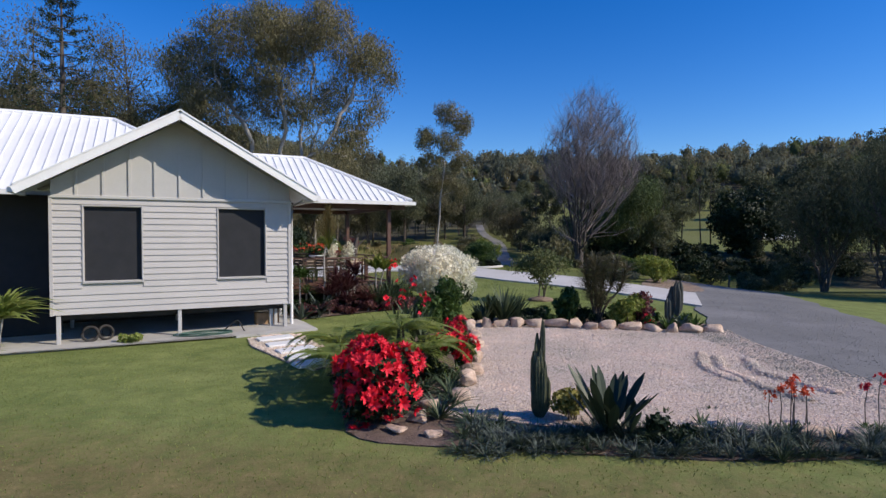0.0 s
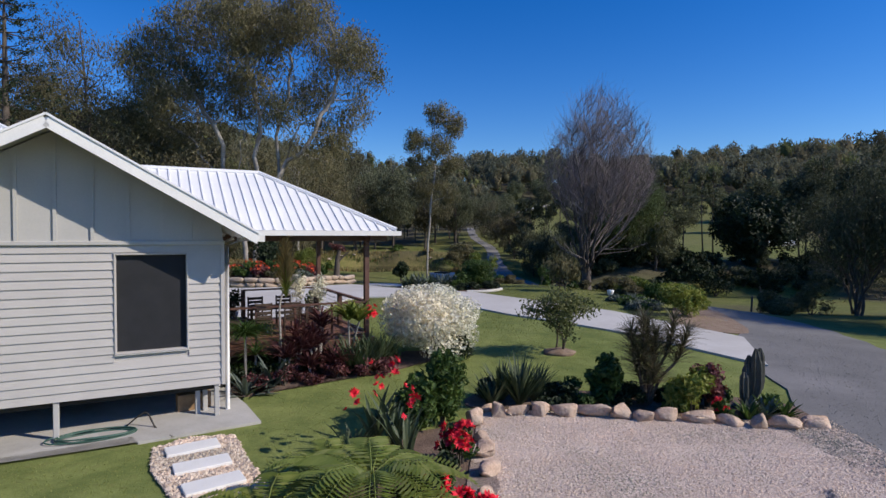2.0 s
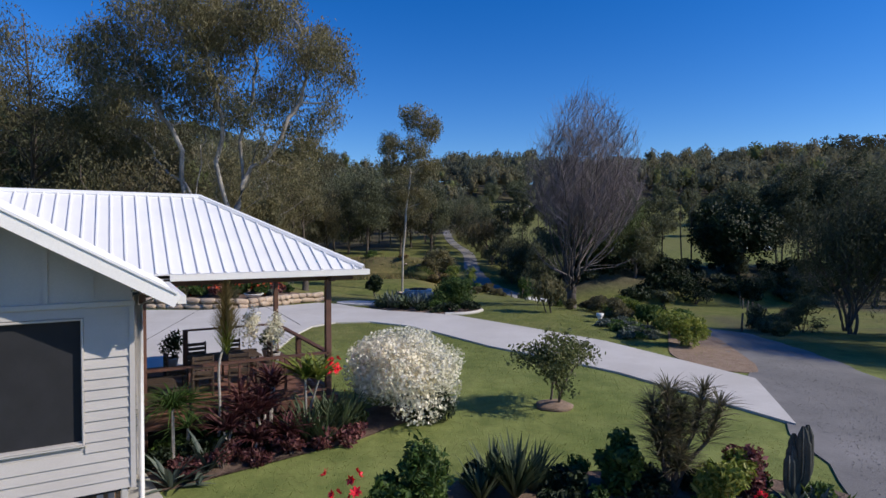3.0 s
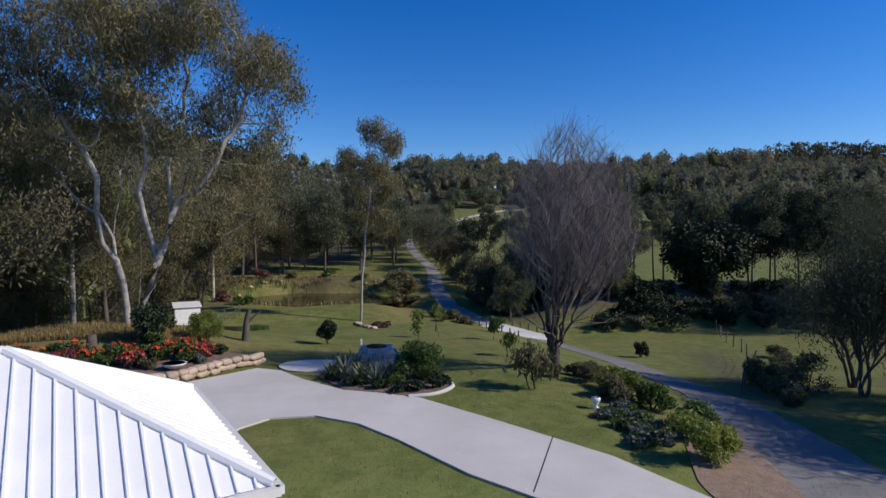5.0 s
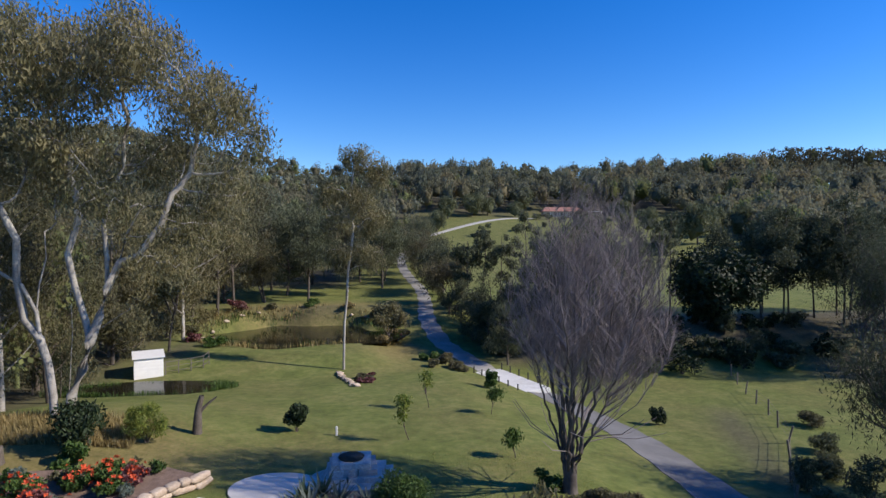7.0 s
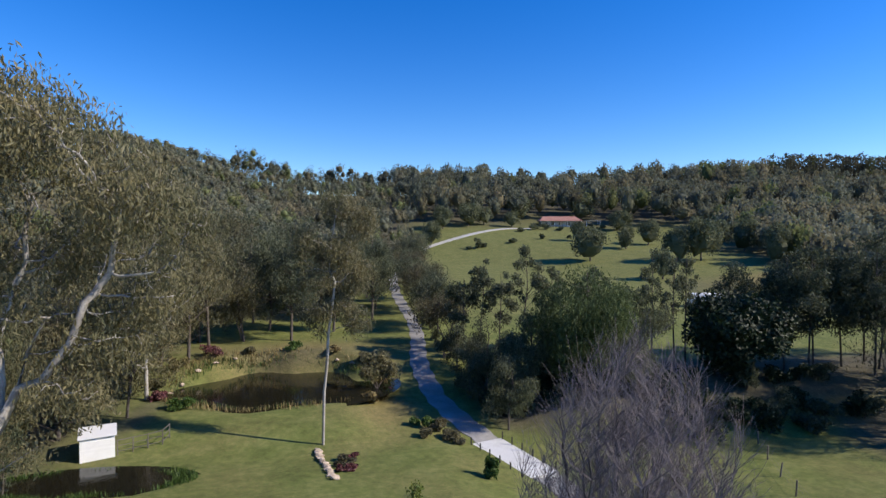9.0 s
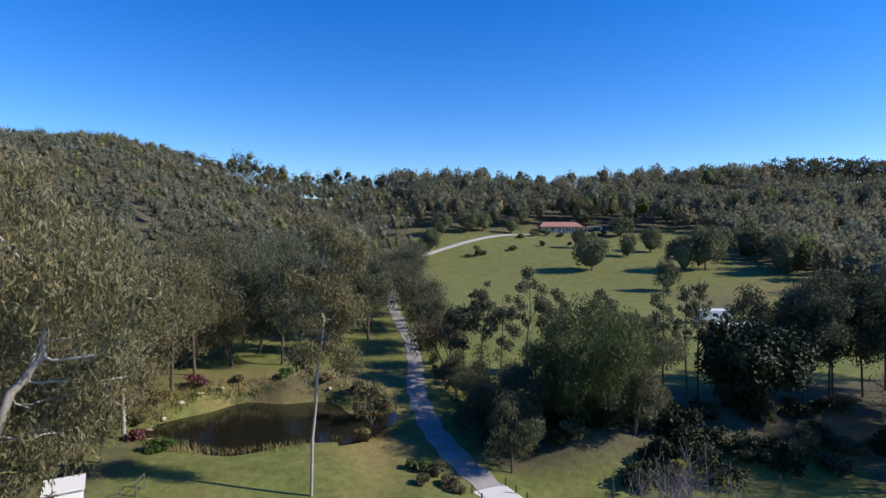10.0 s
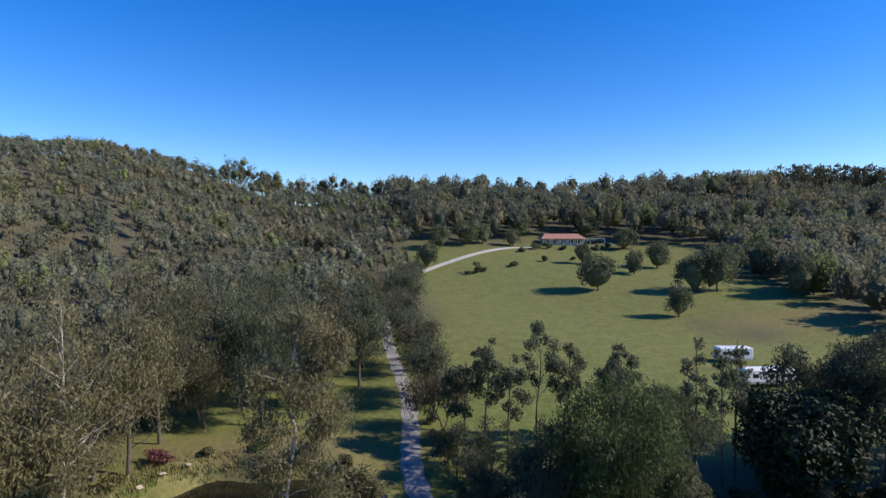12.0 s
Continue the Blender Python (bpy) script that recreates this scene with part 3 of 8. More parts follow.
def bar(name, a, b, w, d, material, parent, label=""):
    """A straight squared bar from a to b, w wide across and d deep."""
    a, b = Vector(a), Vector(b)
    e = (b - a).normalized()
    x = e.cross(Vector((0, 0, 1)))
    x = x.normalized() if x.length > 0.01 else Vector((1, 0, 0))
    y = x.cross(e).normalized()
    vs = []
    for p in (a, b):
        for i, j in ((-1, -1), (1, -1), (1, 1), (-1, 1)):
            vs.append(tuple(p + x * (w / 2 * i) + y * (d / 2 * j)))
    s = Soup().add(vs, np.array([(0, 3, 2, 1), (4, 5, 6, 7), (0, 1, 5, 4), (1, 2, 6, 5), (2, 3, 7, 6), (3, 0, 4, 7)]))
    return part(name, s.mesh(name, material), parent=parent, label=label)


GW, FLOOR_Z, TOP_Z = 5.5, 0.79, 3.57
APEX_U, APEX_Z, EAVE_Z, OVER = 2.75, 5.65, 3.72, 0.80
RIDGE_V, MAIN_Z, VER_Z = 5.25, 6.40, 5.54
# gable wing roof
roof_plane("roof", (6.05, -OVER, EAVE_Z), (6.05, 3.2, EAVE_Z), [(APEX_U, 3.95, APEX_Z), (APEX_U, -OVER, APEX_Z)])
roof_plane("roof", (-0.55, -OVER, EAVE_Z), (-0.55, 0.7, EAVE_Z), [(APEX_U, 3.95, APEX_Z), (APEX_U, -OVER, APEX_Z)])
# main roof
roof_plane("roof", (-14, 0.64, 3.75), (5.6, 0.64, 3.75), [(1.0, RIDGE_V, MAIN_Z), (-14, RIDGE_V, MAIN_Z)])
roof_plane("roof", (5.6, 0.64, 3.75), (5.6, 9.86, 3.75), [(1.0, RIDGE_V, MAIN_Z)])
roof_plane("roof", (-14, 9.86, 3.75), (5.6, 9.86, 3.75), [(1.0, RIDGE_V, MAIN_Z), (-14, RIDGE_V, MAIN_Z)])
# verandah roof
roof_plane("roof", (5.0, 2.28, 3.85), (10.2, 2.28, 3.85), [(7.1, RIDGE_V, VER_Z), (2.6, RIDGE_V, VER_Z)])
roof_plane("roof", (10.2, 2.28, 3.85), (10.2, 8.22, 3.85), [(7.1, RIDGE_V, VER_Z)])
roof_plane("roof", (5.0, 8.22, 3.85), (10.2, 8.22, 3.85), [(7.1, RIDGE_V, VER_Z), (2.6, RIDGE_V, VER_Z)])


def ridge_cap(a, b):
    s = Soup()
    tube(s, [a, b], [0.075, 0.075], 8)
    part("ridge_cap", s.mesh("ridge_cap", M_WHITE), parent=house)


for a, b in (((APEX_U, -OVER, APEX_Z), (APEX_U, 3.95, APEX_Z)), ((-14, RIDGE_V, MAIN_Z), (1.0, RIDGE_V, MAIN_Z)), ((1.0, RIDGE_V, MAIN_Z), (5.6, 0.64, 3.75)),
             ((2.6, RIDGE_V, VER_Z), (7.1, RIDGE_V, VER_Z)), ((7.1, RIDGE_V, VER_Z), (10.2, 2.28, 3.87)), ((7.1, RIDGE_V, VER_Z), (10.2, 8.22, 3.87)), ((1.0, RIDGE_V, MAIN_Z), (5.6, 9.86, 3.75))):
    ridge_cap(a, b)
# barge boards, fascias and gutters
for u in (-0.57, 6.07):
    bar("barge_board", (APEX_U, -OVER - 0.012, APEX_Z - 0.07), (u, -OVER - 0.012, EAVE_Z - 0.07), 0.03, 0.20, M_TRIM, house)
    bar("barge_cap", (APEX_U, -OVER + 0.01, APEX_Z + 0.045), (u, -OVER + 0.01, EAVE_Z + 0.045), 0.12, 0.035, M_WHITE, house)
for name, a, b in (("gutter", (6.13, -OVER + 0.06, EAVE_Z - 0.06), (6.13, 2.2, EAVE_Z - 0.06)), ("gutter", (-0.62, -OVER + 0.06, EAVE_Z - 0.06), (-0.62, 0.6, EAVE_Z - 0.06)),
                   ("gutter", (-14, 0.57, 3.69), (-0.6, 0.57, 3.69)), ("gutter", (6.2, 2.21, 3.78), (10.27, 2.21, 3.78)), ("gutter", (10.27, 2.2, 3.78), (10.27, 8.3, 3.78))):
    bar(name, a, b, 0.115, 0.12, M_GUTTER, house)
# soffits
for u0, u1 in ((-0.55, APEX_U), (6.05, APEX_U)):
    vs = [(u0, -OVER + 0.02, EAVE_Z - 0.045), (u1, -OVER + 0.02, APEX_Z - 0.045), (u1, 0.05, APEX_Z - 0.045), (u0, 0.05, EAVE_Z - 0.045)]
    vs += [(a, b, c - 0.012) for a, b, c in vs]
    part("soffit", Soup().add(vs, BOX_F).mesh("soffit", M_GABLE), parent=house)
part("verandah_ceiling", box(Soup(), 5.6, 10.1, 2.35, 8.15, 3.74, 3.76).mesh("verandah_ceiling", M_GABLE), parent=house)

# walls behind the boards
WINS = [(0.66, 1.87), (3.67, 4.84)]
WZ0, WZ1 = 1.56, 3.35
s = Soup()
cuts = [0.0, WINS[0][0], WINS[0][1], WINS[1][0], WINS[1][1], GW]
for i, (a, b) in enumerate(zip(cuts, cuts[1:])):
    if i % 2 == 0:
        box(s, a, b, 0.02, 0.12, FLOOR_Z, TOP_Z)
    else:
        box(s, a, b, 0.02, 0.12, FLOOR_Z, WZ0)
        box(s, a, b, 0.02, 0.12, WZ1, TOP_Z)
wall = part("wall", s.mesh("wall", M_BOARD), parent=house, label="grey-beige weatherboard gable wall")
side_wall = part("wall", box(box(Soup(), GW - 0.12, GW - 0.002, 0.12, 9.0, FLOOR_Z, 3.75), 0.0, 0.12, 0.12, 4.6, FLOOR_Z, 3.7).mesh("wall", M_BOARD), parent=house)
part("wall", box(Soup(), -14, 0.0, 4.6, 4.72, -0.1, 3.72).mesh("wall", M_BOARD), parent=house)
# Added sheet whose near-black colour stands in for the recess's darkness.
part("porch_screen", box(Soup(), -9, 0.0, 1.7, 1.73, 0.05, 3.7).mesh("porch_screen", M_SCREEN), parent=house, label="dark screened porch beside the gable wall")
part("floor_frame", box(Soup(), 0.02, GW - 0.02, 0.1, 9, FLOOR_Z - 0.03, FLOOR_Z).mesh("floor_frame", M_DARK), parent=house)
# Added dark sheet that stands in for the shade under the floor.
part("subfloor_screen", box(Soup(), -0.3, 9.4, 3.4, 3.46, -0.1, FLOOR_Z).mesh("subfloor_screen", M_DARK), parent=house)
# weatherboards, each lapped over the one below
pitch = 0.155
prof = [(0.0, 0.0), (-0.040, 0.0), (-0.010, pitch + 0.012), (0.0, pitch + 0.012)]


def weatherboard(u0, u1, z):
    vs = [(u, dv + 0.019, z + dz) for u in (u0, u1) for dv, dz in prof]
    return Soup().add(vs, np.array([(0, 1, 5, 4), (1, 2, 6, 5), (2, 3, 7, 6), (3, 0, 4, 7), (0, 3, 2, 1), (4, 5, 6, 7)]))


for k in range(18):
    z = FLOOR_Z - 0.02 + k * pitch
    spans = [(0.03, GW - 0.03)]
    if z + pitch > WZ0 - 0.03 and z < WZ1 + 0.03:
        spans = [(0.03, WINS[0][0] - 0.042), (WINS[0][1] + 0.042, WINS[1][0] - 0.042), (WINS[1][1] + 0.042, GW - 0.03)]
    for a, b in spans:
        part("weatherboard", weatherboard(a, b, z).mesh("weatherboard", M_BOARD), parent=wall)
for k in range(19):
    z = FLOOR_Z - 0.02 + k * pitch
    vs = [(GW - 0.006 - dv, v, z + dz) for v in (0.03, 9.0) for dv, dz in prof]
    part("weatherboard", Soup().add(vs, np.array([(0, 4, 5, 1), (1, 5, 6, 2), (2, 6, 7, 3), (3, 7, 4, 0), (0, 1, 2, 3), (4, 7, 6, 5)])).mesh("weatherboard", M_BOARD), parent=side_wall)
for u in (0.0, GW):
    part("corner_stop", box(Soup(), u - 0.035, u + 0.035, -0.034, 0.05, FLOOR_Z - 0.03, TOP_Z).mesh("corner_stop", M_BOARD), parent=house)
# gable panel with battens, and the moulding below it
EAVE_SLOPE = (APEX_Z - EAVE_Z) / (6.05 - APEX_U)
gz = lambda u: APEX_Z - 0.09 - abs(u - APEX_U) * EAVE_SLOPE
vs = [(0.0, 0.01, TOP_Z), (GW, 0.01, TOP_Z), (GW, 0.01, gz(GW)), (APEX_U, 0.01, gz(APEX_U)), (0.0, 0.01, gz(0)), (0.0, 0.11, TOP_Z), (GW, 0.11, TOP_Z), (GW, 0.11, gz(GW)), (APEX_U, 0.11, gz(APEX_U)), (0.0, 0.11, gz(0))]
s = Soup().add(vs, np.array([(0, 1, 2, 3, 4), (9, 8, 7, 6, 5)]))
s.add(vs, np.array([(0, 5, 6, 1), (1, 6, 7, 2), (2, 7, 8, 3), (3, 8, 9, 4), (4, 9, 5, 0)]))
gable = part("gable_panel", s.mesh("gable_panel", M_GABLE), parent=house, label="grey sheeted gable with upright battens")
for u in np.arange(-4, 5) * 0.56 + APEX_U:
    if gz(u) > TOP_Z + 0.15:
        part("batten", box(Soup(), u - 0.028, u + 0.028, -0.026, 0.008, TOP_Z + 0.03, gz(u) - 0.02).mesh("batten", M_GABLE), parent=gable)
part("gable_moulding", bevelled(-0.04, GW + 0.04, -0.055, 0.03, TOP_Z - 0.03, TOP_Z + 0.05, 0.012), M_GABLE, house)
# windows with dark screens
for a, b in WINS:
    win = part("window", box(Soup(), a - 0.0, b + 0.0, 0.075, 0.10, WZ0, WZ1).mesh("window", M_SCREEN), parent=house, label="dark insect screen in a pale frame")
    for x0, x1, z0, z1 in ((a - 0.04, a - 0.008, WZ0 - 0.04, WZ1 + 0.04), (b + 0.008, b + 0.04, WZ0 - 0.04, WZ1 + 0.04), (a - 0.008, b + 0.008, WZ0 - 0.04, WZ0 - 0.008), (a - 0.008, b + 0.008, WZ1 + 0.008, WZ1 + 0.04)):
        part("frame", bevelled(x0, x1, -0.034, 0.06, z0, z1, 0.006), M_BOARD, win)
    part("sill", bevelled(a - 0.05, b + 0.05, -0.05, 0.03, WZ0 - 0.058, WZ0 - 0.042, 0.005), M_GABLE, win)
# stumps
for u, v in ((0.12, 0.06), (2.72, 0.06), (5.38, 0.06), (0.12, 2.4), (2.72, 2.4), (5.2, 0.5), (5.05, 0.35), (5.38, 2.4)):
    part("stump", bevelled(u - 0.045, u + 0.045, v - 0.045, v + 0.045, -0.05, FLOOR_Z, 0.008), M_GABLE, house)
for k, v in enumerate((0.35, 1.4, 2.6)):
    bar("bearer", (0.05, v, FLOOR_Z - 0.11), (GW - 0.05, v, FLOOR_Z - 0.11), 0.1, 0.14, M_DARK, house)
# verandah: deck boards, posts, beams, rail
DZ = 0.92
for k, v in enumerate(np.arange(2.75, 7.8, 0.145)):
    part("deck_board", box(Soup(), 5.52, 9.75, v, v + 0.138, DZ - 0.03, DZ).mesh("deck_board", M_DECK), parent=house)
for u, v in ((9.54, 2.82), (9.54, 7.7), (5.75, 2.82), (9.54, 5.26), (7.0, 7.7)):
    z1 = 3.62
    if (u, v) in ((9.54, 5.26), (7.0, 7.7)):
        z1 = 1.92
    part("post", bevelled(u - 0.065, u + 0.065, v - 0.065, v + 0.065, up(*(house_m @ Vector((u, v, 0))).xy) - 0.05, z1, 0.008), M_TIMBER, house)
for a, b in (((5.6, 2.82, 3.66), (10.15, 2.82, 3.66)), ((9.54, 2.4, 3.66), (9.54, 8.1, 3.66)), ((5.6, 7.7, 3.66), (10.1, 7.7, 3.66))):
    bar("beam", a, b, 0.07, 0.17, M_TIMBER, house)
for a, b in (((5.6, 2.82, 1.90), (9.54, 2.82, 1.90)), ((9.54, 2.82, 1.90), (9.54, 7.7, 1.90)), ((7.0, 7.7, 1.90), (9.54, 7.7, 1.90)), ((5.6, 2.82, 1.06), (9.54, 2.82, 1.06)), ((9.54, 2.82, 1.06), (9.54, 7.7, 1.06))):
    bar("rail", a, b, 0.13, 0.045, M_TIMBER, house)
for u in np.arange(6.6, 9.5, 0.98):
    bar("rail_post", (u, 2.82, DZ), (u, 2.82, 1.88), 0.05, 0.05, M_TIMBER, house)
for z in np.arange(1.16, 1.86, 0.115):
    bar("rail_wire", (5.6, 2.82, z), (9.54, 2.82, z), 0.006, 0.006, M_DARK, house)
    bar("rail_wire", (9.54, 2.82, z), (9.54, 7.7, z), 0.006, 0.006, M_DARK, house)
part("deck_skirt", box(box(Soup(), 5.55, 9.74, 2.70, 2.74, 0.72, DZ - 0.005), 9.70, 9.74, 2.75, 7.8, 0.72, DZ - 0.005).mesh("deck_skirt", M_TIMBER), parent=house)
# ---- trees ----
def grow(r, s, base, way, length, radius, depth, tips, fork=3, open_=0.55, rise=0.25, bend=0.12, sides=7, shrink=0.72, seg=5, twigs=None, twiggy=0):
    """Adds a limb and its forks to the soup s; the ends of the last limbs go to tips."""
    p, d = [np.array(base, float)], np.array(way, float)
    d /= np.linalg.norm(d)
    for k in range(seg):
        d = d + r.normal(size=3) * bend + np.array([0, 0, rise * 0.25])
        d /= np.linalg.norm(d)
        p.append(p[-1] + d * length / seg)
    rad = radius * np.linspace(1, 0.58, seg + 1)
    tube(twigs if depth < twiggy else s, p, rad, sides)
    if depth == 0:
        tips.append(p[-1])
        tips.append((p[-1] + p[-2]) / 2)
        return
    for k in range(fork + (1 if twiggy and depth < 3 else 0)):
        a = r.random() * 6.28 + k * 6.28 / fork
        side = np.cross(d, [math.cos(a), math.sin(a), 0.3])
        side /= np.linalg.norm(side) + 1e-9
        wide = open_ * (1 + (0.22 * (5 - depth) if twiggy else 0))
        q = d * (1 - open_ * 0.4) + side * wide * (0.6 + 0.6 * r.random()) + np.array([0, 0, rise * 0.5])
        at = p[-1] if k < 2 else p[-2 - int(r.integers(0, 2))]
        grow(r, s, at, q, length * shrink * (0.8 + 0.4 * r.random()), radius * 0.60, depth - 1, tips, fork, open_, rise, bend * 1.2, max(3 if twiggy else 4, sides - 2), shrink, max(2, seg - 1), twigs, twiggy)


def tree(name, label, x, y, trunks, leaf_n, leaf_size, clump, bark, leaf, seed, hang=0.5, aspect=0.35, fork=3, depth=3, open_=0.55, rise=0.25, shrink=0.72, out=0.35, category="tree", group="", extra=(), bend=0.12, flat=0.8, twiggy=0, twigged=False):
    """trunks: rows of lean x, lean y, first length, radius."""
    r = np.random.default_rng(seed)
    t = thing(name, label, category, pose(x, y, up(x, y)), group)
    s, fine, tips = Soup(), Soup(), []
    for lx, ly, ln, rad in trunks:
        grow(r, s, (lx * 0.5, ly * 0.5, -0.25), (lx, ly, 1), ln, rad, depth, tips, fork, open_, rise, bend, 9, shrink, twigs=fine, twiggy=twiggy)
    part("trunk", s.mesh("trunk", bark, True), parent=t)
    if fine.n:
        part("branchwork", fine.mesh("branchwork", bark), parent=t, label="fine bare grey twigs")
    if leaf_n:
        ends = np.array(tips)
        limbs = Soup()
        for e in extra:
            e = np.array(e, float)
            a = ends[np.argmin(np.linalg.norm(ends - e, axis=1) + 2.0 * np.maximum(0, ends[:, 2] - e[2]))]
            tube(limbs, [a, (a + e) / 2 + r.normal(size=3) * 0.12 * np.linalg.norm(e - a), e], [0.05, 0.035, 0.012], 4)
        if limbs.n and twigged:
            part("limb", limbs.mesh("limb", bark, True), parent=t)
        c = np.array(tips + [np.array(e) for e in extra])
        rad = clump * (0.6 + 0.8 * r.random((len(c), 1))) * np.array([[1, 1, flat]])
        v, f = leaves(r, c, rad, leaf_n, leaf_size, aspect, hang, out, 0.6)
        part("crown", mesh_of("crown", v, f, leaf), parent=t)
    return t


# woods: crowns built from billowing clumps, one body of woodland to a hill
def crown_kind(seed, n, size, tall=1.0, cores=9, shell=0.25):
    r = np.random.default_rng(seed)
    c, rad = [], []
    for k in range(9):
        a, q = r.random() * 6.28, 0.62 * math.sqrt(r.random())
        z = 0.35 + 0.5 * r.random() - 0.25 * q
        c.append((q * math.cos(a), q * math.sin(a), z * tall))
        rad.append(0.30 + 0.18 * r.random())
    c, rad = np.array(c), np.array(rad)[:, None] * np.array([[1, 1, 0.85]])
    v, f = leaves(r, c, rad, n, size, 0.75, 0.15, 0.62, shell)
    s = Soup().add(v, f)
    tube(s, [(0, 0, -0.7), (0.03, 0, 0.2), (0, 0.02, 0.6)], [0.035, 0.028, 0.012], 5)
    for q, w in list(zip(c, rad))[:cores]:
        lv, lf = lump(r, w * 0.66, 0.35, 1)
        s.add(lv + q, lf)
    return s


def colonise(r, starts, goals, step_, reach, kill, rounds):
    """Limbs that creep from the starting stems towards scattered goals. Returns nodes and each node's parent."""
    pts, par = [], []
    for line, root in starts:
        for i, q in enumerate(line):
            par.append(len(pts) - 1 if i else root)
            pts.append(np.array(q, float))
    goals = np.array(goals)
    for _ in range(rounds):
        if not len(goals):
            break
        p = np.array(pts)
        d = np.linalg.norm(goals[:, None] - p[None], axis=2)
        near, gap = d.argmin(1), d.min(1)
        live = gap < reach
        if not live.any():
            break
        for k in np.unique(near[live]):
            w = goals[live & (near == k)] - p[k]
            w = (w / np.linalg.norm(w, axis=1)[:, None]).mean(0) + r.normal(size=3) * 0.16
            w /= np.linalg.norm(w) + 1e-9
            pts.append(p[k] + w * step_)
            par.append(int(k))
        q = np.array(pts[len(p):])
        goals = goals[np.linalg.norm(goals[:, None] - q[None], axis=2).min(1) > kill]
    return np.array(pts), np.array(par)


def lobed_tree(name, label, x, y, starts, lobes, goals, step_, tip, leaf_n, leaf_size, clump, bark, leaf, seed, power=0.46, thick=0.08, hang=0.9, aspect=0.28, category="tree", group="", most=0.4):
    """A tree whose limbs grow from given stems into the lobes of its crown (rows of centre and half axes)."""
    r = np.random.default_rng(seed)
    t = thing(name, label, category, pose(x, y, up(x, y)), group)
    lo = np.array(lobes, float)
    vol = np.prod(lo[:, 3:], axis=1) ** 0.8
    k = r.choice(len(lo), goals, p=vol / vol.sum())
    w = r.normal(size=(goals, 3))
    w /= np.linalg.norm(w, axis=1)[:, None]
    pts, par = colonise(r, starts, lo[k, :3] + w * lo[k, 3:] * r.random((goals, 1)) ** 0.45, step_, 9.0, step_ * 1.25, 70)
    n = len(pts)
    kids = [[] for _ in range(n)]
    for i in range(n):
        if par[i] >= 0:
            kids[par[i]].append(i)
    load = np.zeros(n)
    order, stack = [], [i for i in range(n) if par[i] < 0]
    while stack:
        i = stack.pop()
        order.append(i)
        stack += kids[i]
    for i in reversed(order):
        load[i] = max(1.0, sum(load[c] for c in kids[i]))
    rad = np.minimum(most, tip * load ** power)
    heavy, light = Soup(), Soup()
    heads = [(i, -1) for i in range(n) if par[i] < 0]
    while heads:
        i, before = heads.pop()
        chain, first = ([before] if before >= 0 else []), i
        while True:
            chain.append(i)
            if not kids[i]:
                break
            c = sorted(kids[i], key=lambda q: -load[q])
            heads += [(q, i) for q in c[1:]]
            i = c[0]
        if len(chain) > 1:
            rr = rad[chain].copy()
            if before >= 0:
                rr[0] = rad[first]
            tube(heavy if rad[first] > thick else light, pts[chain], rr, 8 if rad[first] > thick else 4)
    part("trunk", heavy.mesh("trunk", bark, True), parent=t)
    if light.n:
        part("branchwork", light.mesh("branchwork", bark, True), parent=t, label="pale crooked limbs")
    ends = pts[(load <= 2) & (pts[:, 2] > lo[:, 2].min() - lo[:, 5].max())]
    size = clump * (0.6 + 0.8 * r.random((len(ends), 1))) * np.array([[1, 1, 1.05]])
    v, f = leaves(r, ends - [0, 0, 0.25 * clump], size, leaf_n, leaf_size, aspect, hang, 0.3, 0.6)
    part("crown", mesh_of("crown", v, f, leaf), parent=t)
    return t


